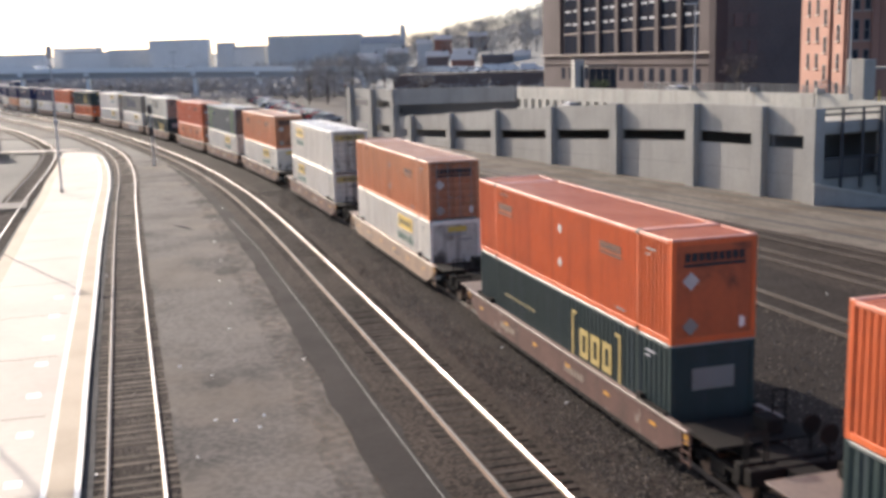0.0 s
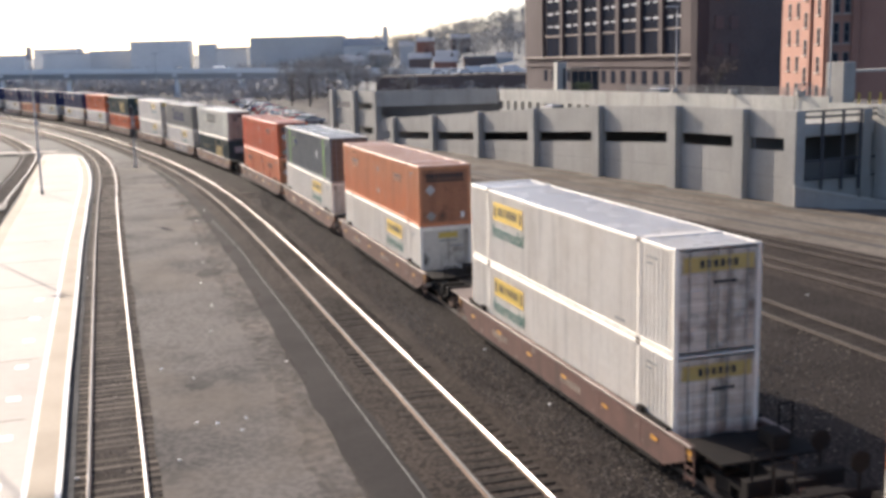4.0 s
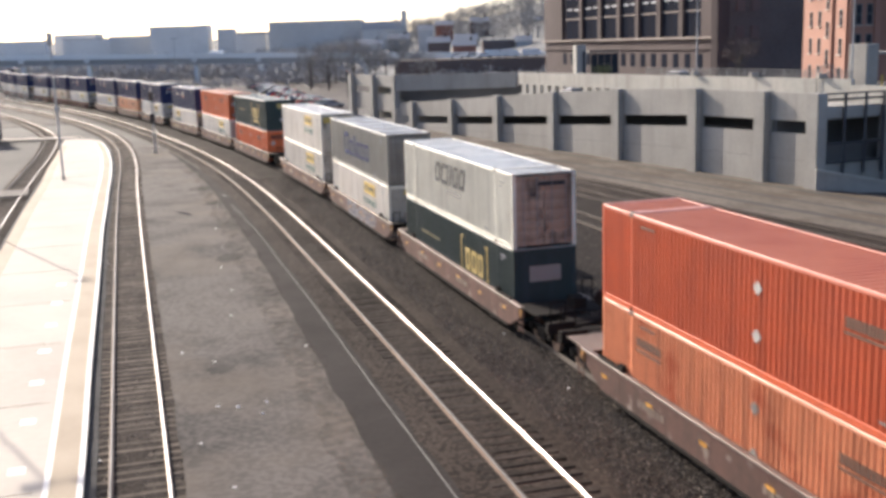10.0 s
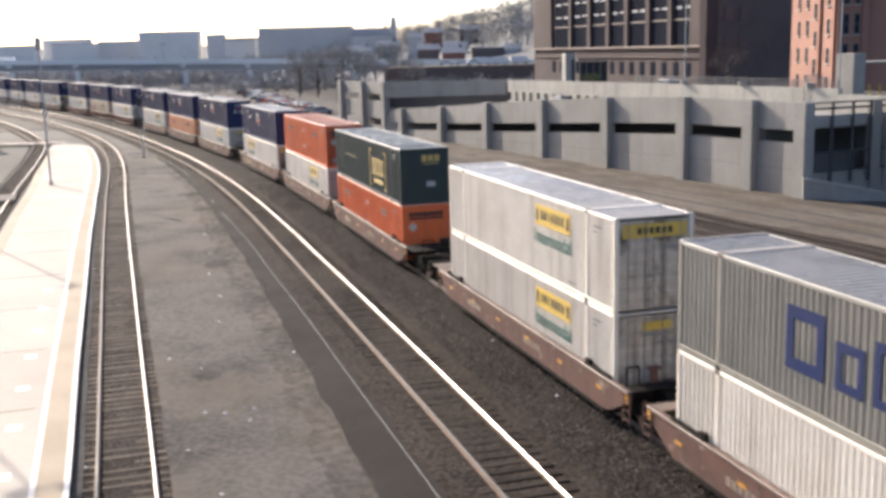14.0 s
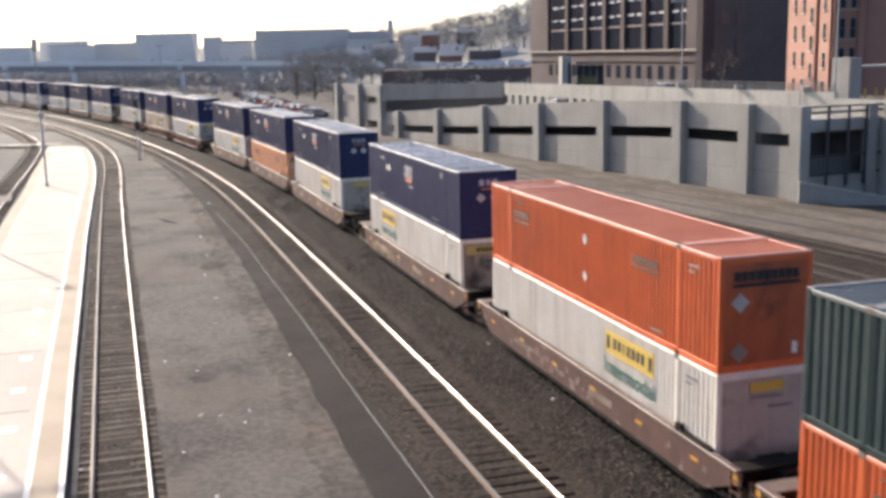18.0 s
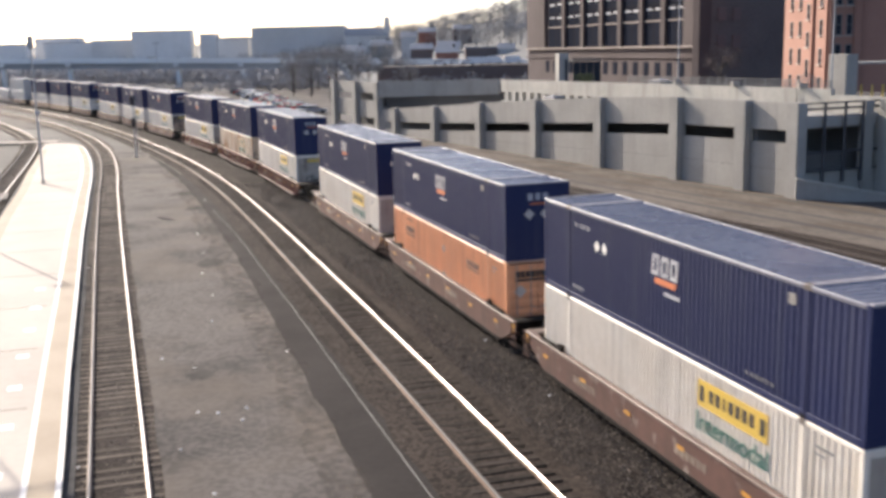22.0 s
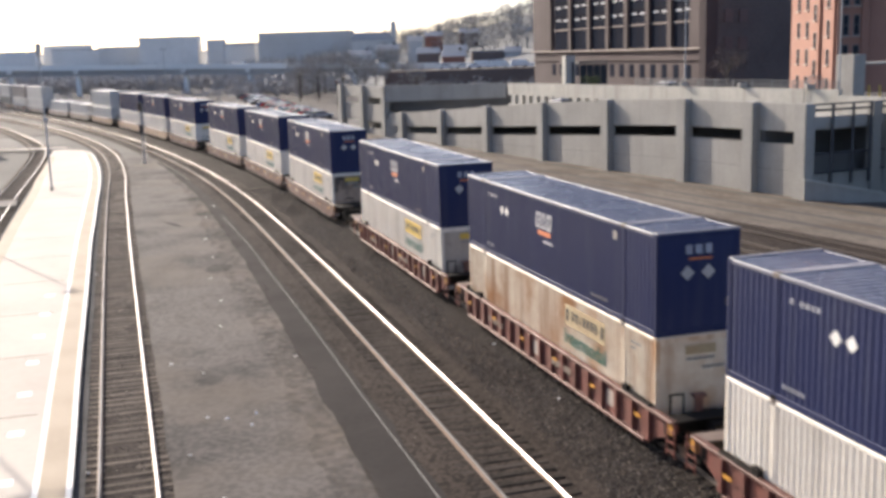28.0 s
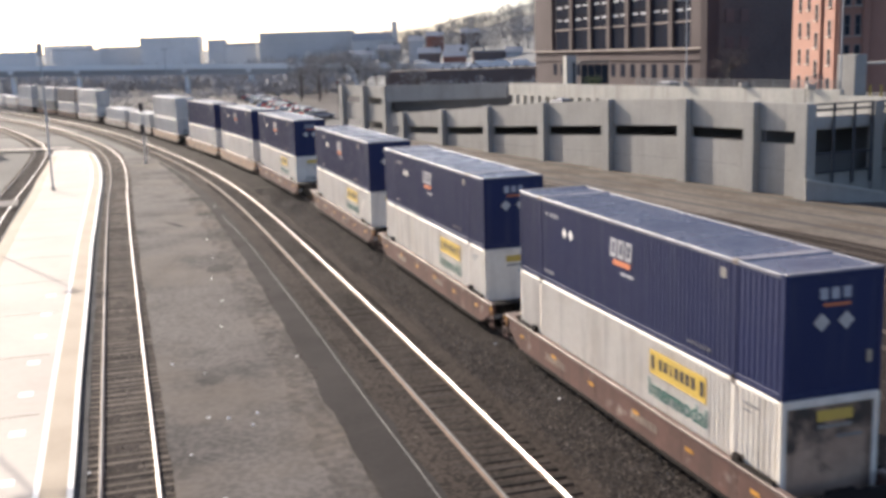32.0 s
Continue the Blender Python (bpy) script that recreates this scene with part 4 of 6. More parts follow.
def container(d, z, colour, style, end, label, end_colour="", rear_word=True):
    """A 53-foot container whose middle is d metres along the track at the start, on the height z."""
    c = thing("shipping_container", label, "container", group="containers on the train")
    p = paint(colour)
    x = CL / 2
    post_x = 6.1
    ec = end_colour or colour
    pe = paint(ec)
    # sheets
    segs = ((-x + 0.1, -post_x - 0.09), (-post_x + 0.09, post_x - 0.09), (post_x + 0.09, x - 0.1))
    for face in (-1, 1):
        for i, (a, b) in enumerate(segs):
            me = cached(("sheet", colour, face, i), lambda: mesh_of(corrugated(a, b, 0.17, CH - 0.11, face * (CW / 2 - 0.012), pitch=0.29 if colour == "green" else 0.215, depth=0.02 if colour == "navy" else 0.036, face=face), p))
            part("side_sheet", me, None, c)
        part("bottom_rail", cached(("brail", colour, face), lambda: mesh_of(boxes(((0, face * (CW / 2 - 0.05), 0.09), (CL - 0.3, 0.1, 0.16)), bevel=0.01), p)), None, c)
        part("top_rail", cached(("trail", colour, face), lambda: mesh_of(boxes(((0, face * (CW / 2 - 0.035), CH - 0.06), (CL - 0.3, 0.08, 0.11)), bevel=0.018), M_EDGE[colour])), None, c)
    for sx in (-1, 1):
        for sy in (-1, 1):
            part("corner_post", cached(("cpost", colour, sx, sy), lambda: mesh_of(boxes(((sx * (x - 0.075), sy * (CW / 2 - 0.075), CH / 2), (0.15, 0.15, CH)), bevel=0.012), p)), None, c)
            part("stacking_post", cached(("spost", colour, sx, sy), lambda: mesh_of(boxes(((sx * post_x, sy * (CW / 2 - 0.055), CH / 2), (0.17, 0.125, CH - 0.01)), bevel=0.01), p)), None, c)
            if d < 520 and sy < 0:
                part("corner_casting", cached(("cast", sx, sy), lambda: mesh_of(boxes(((sx * post_x, sy * (CW / 2 - 0.075), 0.055), (0.19, 0.17, 0.13)), bevel=0.015), M_DIRTY)), None, c, "dark steel casting")
                part("corner_casting", cached(("tcast", sx, sy), lambda: mesh_of(boxes(((sx * post_x, sy * (CW / 2 - 0.07), CH - 0.05), (0.24, 0.17, 0.14)), bevel=0.015), M_CAST)), None, c, "worn steel casting")
    def roof():
        bm = bmesh.new()
        xs, k = [], 58
        w = (CL - 0.2) / k
        for i in range(k):
            q = -x + 0.1 + i * w
            xs += [(q, -0.02), (q + 0.4 * w, -0.02), (q + 0.5 * w, -0.002), (q + 0.9 * w, -0.002)]
        xs.append((x - 0.1, -0.02))
        lo = [bm.verts.new((px, -CW / 2 + 0.06, CH + pz - 0.012)) for px, pz in xs]
        hi = [bm.verts.new((px, CW / 2 - 0.06, CH + pz - 0.012)) for px, pz in xs]
        for i in range(len(xs) - 1):
            bm.faces.new((lo[i], lo[i + 1], hi[i + 1], hi[i]))
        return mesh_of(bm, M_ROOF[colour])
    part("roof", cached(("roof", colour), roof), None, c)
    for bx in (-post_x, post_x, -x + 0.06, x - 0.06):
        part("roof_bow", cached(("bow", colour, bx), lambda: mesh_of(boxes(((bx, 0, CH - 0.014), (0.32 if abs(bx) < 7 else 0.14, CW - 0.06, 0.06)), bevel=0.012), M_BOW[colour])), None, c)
    part("floor", cached(("floor",), lambda: mesh_of(boxes(((0, 0, 0.13), (CL - 0.2, CW - 0.2, 0.06))), M_DIRTY)), None, c)
    part("rear_wall", cached(("rear", colour), lambda: mesh_of(boxes(((-x + 0.05, 0, CH / 2), (0.05, CW - 0.26, CH - 0.1))), p)), None, c)
    # leading end
    if end == "doors":
        for sy in (-1, 1):
            dr = part("door", cached(("door", ec, sy), lambda: mesh_of(ribbed_leaf(x - 0.02, sy * 0.575, 1.12, 0.11, CH - 0.11, 7), pe)), None, c)
            for k in (0.3, 0.86):
                part("lock_rod", cached(("rod", sy, k), lambda: mesh_of(tubes(((x + 0.016, sy * k, 0.1), (x + 0.016, sy * k, CH - 0.1), 0.018), ((x + 0.02, sy * k, 1.15), (x + 0.02, sy * (k - 0.24), 1.1), 0.014)), M_STEEL)), None, dr, "galvanised lock rod")
    else:
        part("front_wall", cached(("front", ec, end), lambda: mesh_of(ribbed_leaf(x - 0.02, 0, CW - 0.26, 0.05, CH - 0.05, 0 if end == "plain" else 12), pe)), None, c)
        for bz in (CH - 0.09, 0.1):
            part("end_beam", cached(("ebeam", colour, bz), lambda: mesh_of(boxes(((x - 0.03, 0, bz), (0.07, CW - 0.28, 0.18)), bevel=0.008), p)), None, c)
    marks(c, colour, style, rear_word, z > 2.0)
    c["label"] = label
    rest_on_train(c, d, z)
    return c


def sign(c, x, z, faded=False):
    side_mark("sign_panel", c, x, z, 3.0, 0.7, M_PALE_YELLOW if faded else M_GOLD, "faded yellow sign panel" if faded else "yellow sign panel")
    for k in range(7):
        side_mark("sign_block", c, x - 0.87 + 0.29 * k, z + 0.02, 0.19 if k != 2 else 0.1, 0.32, M_BLACK, "dark letter block" if k == 0 else "", y=-CW / 2 - 0.012)
    for k in (-1.3, 1.3):
        side_mark("sign_badge", c, x + k, z, 0.2, 0.4, M_BLACK, "dark badge", y=-CW / 2 - 0.012)
    t = part("lettering", cached(("side_word",), lambda: text_mesh("Intermodal", 0.72, M_TEXT_GREEN)), None, c, "dark green writing")
    t.matrix_basis = Matrix.Translation((x, -CW / 2 - 0.008, z - 0.76)) @ SIDE


def word_row(c, x, z, w, h, material, label):
    """A short row of plain blocks in one mesh, where a word mark stands."""
    me = cached(("word_row", w, h, material.name), lambda: mesh_of(boxes(*(((-w / 2 + (k + 0.5) * w / 9, 0, 0), (w / 9 * 0.78, h, 0.008)) for k in range(9))), material))
    tagged(part("word_mark", me, None, c, label), kind="stuff").matrix_basis = Matrix.Translation((x, -CW / 2 - 0.004, z)) @ SIDE


def small_codes(c, material):
    material = M_FADED if material is M_WHITE_PAINT else material
    side_mark("code_bar", c, 6.9, CH - 0.42, 0.55, 0.06, material, "small code bar")
    side_mark("code_bar", c, 6.75, CH - 0.58, 0.3, 0.05, material)
    side_mark("code_bar", c, 5.0, 0.36, 0.6, 0.06, material)


def marks(c, colour, style, rear_word=True, on_top=False):
    M_W = M_WHITE_PAINT
    if style in ("sign", "sign_wide"):
        sign(c, 3.4, 2.2, colour == "rusty")
        small_codes(c, M_STEEL)
        if style == "sign_wide":
            front_mark("sign_panel", c, 0, CH - 0.42, 2.1, 0.42, M_GOLD, "yellow sign panel")
            for k in range(6):
                front_mark("sign_block", c, -0.5 + 0.2 * k, CH - 0.42, 0.13, 0.2, M_BLACK, "dark letter block").location.x += 0.006
        else:
            front_mark("sign_panel", c, 0.1, CH - 0.42, 0.95, 0.26, M_PALE_YELLOW if colour == "rusty" else M_GOLD, "yellow sign panel")
            front_mark("word_bar", c, 0.1, CH - 0.68, 0.9, 0.08, M_STEEL)
        front_mark("code_bar", c, 0.5, CH - 0.95, 0.7, 0.08, M_STEEL)
    elif style == "sign_rear":
        sign(c, -4.0, 2.15)
        small_codes(c, M_STEEL)
        front_mark("sign_panel", c, 0, CH - 0.45, 2.1, 0.4, M_DULL_YELLOW, "yellow sign panel")
        for k in range(6):
            front_mark("sign_block", c, -0.5 + 0.2 * k, CH - 0.45, 0.13, 0.2, M_BLACK, "dark letter block").location.x += 0.006
        front_mark("code_bar", c, 0.2, CH - 0.95, 0.7, 0.09, M_BLACK)
    elif style == "orange":
        if rear_word:
            word_row(c, -5.0, 2.1, 1.5, 0.26, M_WORN_BLACK, "dark word mark")
            side_mark("word_mark", c, -5.0, 1.84, 1.5, 0.08, M_WORN_BLACK)
        side_mark("code_bar", c, -5.1, 2.58, 0.9, 0.07, M_WORN_BLACK)
        word_row(c, 4.3, 2.1, 1.5, 0.24, M_WORN_BLACK, "worn dark word mark")
        side_mark("word_mark", c, 4.3, 1.88, 1.5, 0.07, M_WORN_BLACK)
        small_codes(c, M_STEEL)
        for z in (2.1, 0.95):
            side_mark("placard", c, 0.4, z, 0.26, 0.26, M_STEEL if colour in ("tan", "peach", "coral") else M_PLACARD, "diamond placard", slant=0.0).rotation_euler = (radians(90), radians(45), 0)
        for i, w in enumerate((0.16,) * 9):
            front_mark("letter_block", c, -0.82 + i * 0.205, CH - 0.5, w, 0.24, M_BLACK, "dark letter block")
        front_mark("word_underline", c, 0, CH - 0.72, 1.86, 0.09, M_BLACK)
        front_mark("placard", c, -0.72, 1.75, 0.36, 0.36, M_PLACARD, "white diamond placard", 45)
        front_mark("placard", c, -0.72, 0.5, 0.36, 0.36, M_STEEL, "grey diamond placard", 45)
        front_mark("code_plate", c, 0.85, 0.5, 0.16, 0.3, M_W)
    elif style == "brackets":
        letters("word_mark", c, 3.2, 1.5, 0.95, (0.72, 0.72, 0.72), 0.14, M_DULL_YELLOW, "yellow word mark")
        side_mark("word_bar", c, 3.3, 0.72, 2.0, 0.24, M_DULL_YELLOW, "yellow word bar")
        for sx in (-1, 1):
            side_mark("bracket", c, 3.2 + sx * 1.75, 1.4, 0.12, 2.1, M_DULL_YELLOW, "yellow bracket")
            for z in (0.4, 2.4):
                side_mark("bracket_foot", c, 3.2 + sx * 1.6, z, 0.3, 0.1, M_DULL_YELLOW)
        for k in range(9):
            side_mark("word_bar", c, -5.0 + 0.36 * k, 1.6, 0.24, 0.11, M_WORN_YELLOW, "worn yellow letter bar")
        small_codes(c, M_W)
        if not on_top:
            front_mark("panel", c, 0.0, 1.9, 1.3, 0.62, M_STEEL, "pale grey panel")
        else:
            for i in range(3):
                front_mark("word_mark", c, -0.02 + 0.34 * i, CH - 0.52, 0.27, 0.34, M_DULL_YELLOW, "yellow word block")
            front_mark("word_bar", c, 0.32, CH - 0.8, 0.85, 0.1, M_WORN_YELLOW)
            front_mark("plate", c, 0.32, 1.05, 0.46, 0.26, M_FADED, "small pale plate")
    elif style == "slab_letters":
        letters("word_mark", c, -0.1, 1.95, 0.95, (0.85, 1.2, 0.4, 0.8, 0.85), 0.12, M_BLACK, "black slanted word mark", slant=0.25)
        side_mark("word_bar", c, 0.4, 1.2, 2.2, 0.16, M_STEEL)
        small_codes(c, M_STEEL)
        front_mark("word_bar", c, 0.3, CH - 0.42, 1.1, 0.16, M_BLACK)
    elif style == "big_blue":
        letters("word_mark", c, 0.1, 1.6, 1.42, (1.5, 0.98, 0.62, 0.86, 1.02, 1.0), 0.22, M_BLUE, "large blue word mark", heights=(1.0, 0.72, 0.92, 0.72, 0.72, 0.72))
        small_codes(c, M_W)
        front_mark("code_plate", c, 0.2, 0.8, 0.5, 0.22, M_TACTILE)
    elif style == "stripe":
        for xx in (-6.1, 6.1):
            side_mark("stripe", c, xx, CH / 2, 0.22, CH - 0.3, M_LIME, "lime green stripe")
        side_mark("word_mark", c, -3.75, 1.95, 0.8, 0.42, M_BLUE, "blue word mark")
        side_mark("word_dot", c, -4.55, 2.15, 0.25, 0.25, M_LIME)
        side_mark("word_dot", c, -4.5, 1.7, 0.2, 0.2, M_LIME)
        side_mark("placard", c, 3.9, 1.6, 0.28, 0.5, M_W)
        small_codes(c, M_W)
    elif style == "navy":
        letters("word_mark", c, 0.1, 2.1, 0.56, (0.42, 0.42, 0.42), 0.07, M_FADED, "faded white word mark", slant=0.1)
        side_mark("swoosh", c, 0.15, 1.68, 1.1, 0.16, mat("orange_mark", (0.55, 0.16, 0.06), 0.6, amount=0.2), "orange slanted bar", slant=0.6)
        side_mark("word_bar", c, 0.5, 1.4, 0.8, 0.1, M_FADED)
        for i in range(2):
            side_mark("placard", c, -4.0 + 0.5 * i, 1.95, 0.26, 0.26, M_W, "white diamond placard").rotation_euler = (radians(90), radians(45), 0)
        for i in range(6):
            side_mark("code_block", c, 4.0 + 0.2 * i, 0.4, 0.07, 0.09, M_STEEL)
        for i in range(5):
            side_mark("code_block", c, -5.5 + 0.19 * i + (0.15 if i else 0), CH - 0.5, 0.1, 0.13, M_FADED)
        for i in range(5):
            side_mark("code_block", c, -5.7 + 0.17 * i, 0.42, 0.07, 0.11, M_FADED)
        side_mark("code_plate", c, 5.6, CH - 0.4, 0.25, 0.25, M_STEEL)
        for i in range(3):
            front_mark("letter_block", c, -0.3 + 0.3 * i, CH - 0.5, 0.2, 0.26, M_FADED, "faded white letter block")
        front_mark("swoosh", c, 0.05, CH - 0.76, 0.7, 0.07, MATS["orange_mark"])
        for yy in (-0.34, 0.3):
            front_mark("placard", c, yy, 1.75, 0.3, 0.3, M_PLACARD, "white diamond placard", 45)
        front_mark("code_plate", c, 0.95, 0.85, 0.14, 0.28, M_TACTILE)
    else:
        small_codes(c, M_BLACK if colour in ("white", "cream", "pale") else M_W)


def truck(parent, x):
    """A two-axle truck under the car."""
    t = part("truck", cached(("bolster",), lambda: mesh_of(boxes(((0, 0, 0.62), (0.4, 2.0, 0.25)), ((0, 0, 0.8), (0.6, 0.6, 0.2)), bevel=0.02), M_DIRTY)), None, parent, "grimy two-axle truck")
    t.location = (x, 0, 0)
    for sy in (-1, 1):
        def frame_side():
            bm = boxes(((0, sy * 1.0, 0.62), (0.7, 0.16, 0.34)), ((0, sy * 1.0, 0.36), (0.8, 0.12, 0.12)), ((0.9, sy * 1.0, 0.6), (0.3, 0.2, 0.28)), ((-0.9, sy * 1.0, 0.6), (0.3, 0.2, 0.28)), ((0.5, sy * 1.0, 0.74), (0.7, 0.14, 0.14)), ((-0.5, sy * 1.0, 0.74), (0.7, 0.14, 0.14)), bevel=0.02)
            return mesh_of(bm, M_DIRTY)
        part("side_frame", cached(("sf", sy), frame_side), None, t)
    for ax in (-0.9, 0.9):
        def axle():
            bm = tubes(((ax, -0.95, 0.43), (ax, 0.95, 0.43), 0.08), n=8)
            for sy in (-1, 1):
                tube(bm, (ax, sy * 0.68, 0.43), (ax, sy * 0.82, 0.43), 0.42, n=20)
            return mesh_of(bm, M_RUST)
        part("wheel_set", cached(("axle", ax), axle), None, t)
    return t


def well_car(d, kind, first, last, label, scrawl="", stand=False):
    """One well of a double-stack car; its middle is d metres along the track at the start."""
    c = thing("well_car", label, "railway car", group="well cars of the train")
    paint_m = dict(brown=M_CAR_BROWN, tan=M_CAR_TAN, red=M_CAR_RED, pale=M_CAR_PALE)[kind]
    hl = 10.0
    reach = {1: 12.25 if first else hl, -1: 12.25 if last else hl}
    sl = 8.45          # half length of the well's sides
    top, low = 1.22, 0.27
    for sy in (-1, 1):
        def side():
            bm = bmesh.new()
            y0, y1 = sy * (1.3 if kind == "red" else 1.34), sy * (1.37 if kind == "red" else 1.46)
            pts = [(-sl - 0.9, 1.22), (-sl - 0.9, 0.95), (-sl + 0.6, low), (sl - 0.6, low), (sl + 0.9, 0.95), (sl + 0.9, 1.22)]
            a = [bm.verts.new((px, y0, pz)) for px, pz in pts]
            b = [bm.verts.new((px, y1, pz)) for px, pz in pts]
            bm.faces.new(a)
            bm.faces.new(b[::-1])
            for i in range(6):
                bm.faces.new((a[i], b[i], b[(i + 1) % 6], a[(i + 1) % 6]))
            bmesh.ops.recalc_face_normals(bm, faces=bm.faces)
            return mesh_of(bm, paint_m)
        part("side_sill", cached(("side", kind, sy), side), None, c)
        part("top_chord", cached(("chord", kind, sy), lambda: mesh_of(boxes(((0, sy * 1.41, top + 0.03), (2 * sl + 1.8, 0.2, 0.1)), bevel=0.015), M_CHORD[kind])), None, c)
        part("bottom_chord", cached(("bchord", kind, sy), lambda: mesh_of(boxes(((0, sy * 1.41, low - 0.02), (2 * sl - 1.3, 0.22, 0.1)), bevel=0.015), M_CHORD[kind] if kind == "red" else M_DIRTY)), None, c)
        if kind == "red":
            stake = cached(("stake", kind, sy), lambda: mesh_of(boxes(((0, sy * 1.43, 0.74), (0.2, 0.13, 0.9)), bevel=0.012), paint_m))
            panel = cached(("panel", kind, sy), lambda: mesh_of(boxes(((0, sy * 1.378, 0.74), (0.55, 0.012, 0.5))), M_CAR_PALE))
            for i in range(17):
                part("stake", stake, None, c).location.x = -sl + 0.5 + i * (2 * sl - 1.0) / 16
                if i in (7, 13):
                    part("recess_panel", panel, None, c, "pale panel between stakes").location.x = -sl + 1.0 + i * (2 * sl - 1.0) / 16
        else:
            rib = cached(("rib", kind, sy), lambda: mesh_of(boxes(((0, sy * 1.462, 0.73), (0.05, 0.01, 0.86))), paint_m))
            for i in range(6):
                part("rib", rib, None, c).location.x = -6.6 + i * 2.64
        refl = cached(("refl", kind == "red", sy), lambda: mesh_of(boxes(((0, sy * 1.5 if kind == "red" else sy * 1.478, 0), (0.36, 0.012, 0.1))), M_REFLECT))
        for i in range(6 if sy < 0 else 0):
            part("reflector", refl, None, c, "amber reflector").location = (-7.6 + i * 3.0, 0, 0.82 + 0.05 * (i % 2))
        bars = cached(("stencil", sy), lambda: mesh_of(boxes(*(((k * 0.27, sy * 1.472, 0), (0.19, 0.014, 0.22)) for k in range(6))), M_STENCIL))
        if sy < 0:
            tagged(part("stencil", bars, None, c, "pale stencilled bar"), kind="stuff").location = (1.2, 0, 0.75)
            tagged(part("stencil", bars, None, c), kind="stuff").location = (-5.2, 0, 0.72)
    part("well_floor", cached(("wfloor",), lambda: mesh_of(boxes(((0, 0, 0.33), (16.4, 2.6, 0.08)), *(((xx, 0, 0.26), (0.5, 2.7, 0.12)) for xx in (-7, -3.5, 0, 3.5, 7)), bevel=0.01), M_DIRTY)), None, c)
    for sx in (-1, 1):
        e = reach[sx]

        def end():
            bm = bmesh.new()
            box(bm, (sx * (sl + 0.42), 0, 1.02), (0.2, 2.8, 0.5))
            box(bm, (sx * (sl + e - 0.35) / 2, 0, 0.98), (e - 0.35 - sl, 0.75, 0.42))
            return mesh_of(bm, M_DIRTY)
        part("end_sill", cached(("end", e, sx), end), None, c, "grimy end sill")
        # the leading deck is black, the rear deck a paler brown
        part("end_deck", cached(("deck", e, sx), lambda: mesh_of(boxes(((sx * (sl + 0.35 + min(e - 0.6, sl + 2.2)) / 2, 0, 1.27), (min(e - 0.6, sl + 2.2) - sl - 0.35, 2.86, 0.06)), bevel=0.01), M_DIRTY if sx > 0 else M_DECK)), None, c, "black leading end deck" if sx > 0 else "grey-brown rear end deck")
        if e > hl:
            part("end_beam", cached(("ebar", sx), lambda: mesh_of(boxes(((sx * (e - 0.75), 0, 1.02), (0.3, 2.7, 0.42)), bevel=0.03), M_DIRTY)), None, c, "grimy end beam")
            part("brake_wheel", cached(("bwheel", sx), lambda: mesh_of(tubes(((sx * (e - 0.9), 0.8, 1.9), (sx * (e - 0.84), 0.8, 1.9), 0.26), ((sx * (e - 0.87), 0.8, 1.2), (sx * (e - 0.87), 0.8, 1.9), 0.04), n=14), M_DIRTY)), None, c, "black brake wheel on a post")
            part("grab_iron", cached(("grab", sx), lambda: mesh_of(tubes(((sx * (e - 0.6), -1.25, 1.2), (sx * (e - 0.6), -1.25, 2.0), 0.025), ((sx * (e - 0.6), -1.25, 2.0), (sx * (e - 0.6), -0.7, 2.0), 0.025), ((sx * (e - 0.6), -0.7, 2.0), (sx * (e - 0.6), -0.7, 1.2), 0.025)), M_DIRTY)), None, c)
            part("tool_box", cached(("tbox", sx), lambda: mesh_of(boxes(((sx * (sl + 1.5), 0.5, 1.5), (0.7, 0.5, 0.4)), bevel=0.03), M_DIRTY)), None, c)
        for sy in (-1, 1):
            guide = cached(("guide", sx, sy), lambda: mesh_of(boxes(((sx * 7.2, sy * 1.4, 1.32), (1.7, 0.16, 0.1)), ((sx * 6.5, sy * 1.4, 1.42), (0.3, 0.14, 0.16)), bevel=0.01), M_DIRTY))
            part("container_guide", guide, None, c)
        def steps():
            bm = bmesh.new()
            xx = sx * (sl + 0.86)
            for k in range(3):
                box(bm, (xx, sy * 1.5, 0.45 + 0.28 * k), (0.42, 0.035, 0.035))
            for q in (-0.21, 0.21):
                box(bm, (xx + q, sy * 1.5, 0.8), (0.035, 0.035, 0.95))
            return mesh_of(bm, paint_m)
        for sy in (-1, 1):
            part("ladder", cached(("ladder", kind, sx, sy), steps), None, c)
        part("handrail", cached(("rail", kind, sx), lambda: mesh_of(tubes(*(((sx * (sl + 1.2), yy, 1.2), (sx * (sl + 1.2), yy, 2.25), 0.03) for yy in (1.25, 0.85)), ((sx * (sl + 1.2), 1.25, 2.25), (sx * (sl + 1.2), 0.85, 2.25), 0.03), ((sx * (sl + 1.2), 1.25, 1.75), (sx * (sl + 1.2), 0.85, 1.75), 0.025)), M_DIRTY)), None, c)
        part("end_reflector", cached(("eref", sx), lambda: mesh_of(boxes(((sx * (sl + 0.75), -1.475, 1.05), (0.3, 0.012, 0.28))), M_REFLECT)), None, c, "amber reflector")
    if first:
        truck(c, reach[1] - 2.1)
        part("coupler", cached(("coup", 1), lambda: mesh_of(boxes(((reach[1] - 0.2, 0, 0.86), (0.9, 0.22, 0.24)), ((reach[1] + 0.15, 0.08, 0.86), (0.3, 0.36, 0.3)), bevel=0.03), M_RUST)), None, c)
    if last:
        truck(c, 2.1 - reach[-1])
        part("coupler", cached(("coup", -1), lambda: mesh_of(boxes(((0.2 - reach[-1], 0, 0.86), (0.9, 0.22, 0.24)), ((-reach[-1] - 0.15, -0.08, 0.86), (0.3, 0.36, 0.3)), bevel=0.03), M_RUST)), None, c)
    else:
        truck(c, -hl)
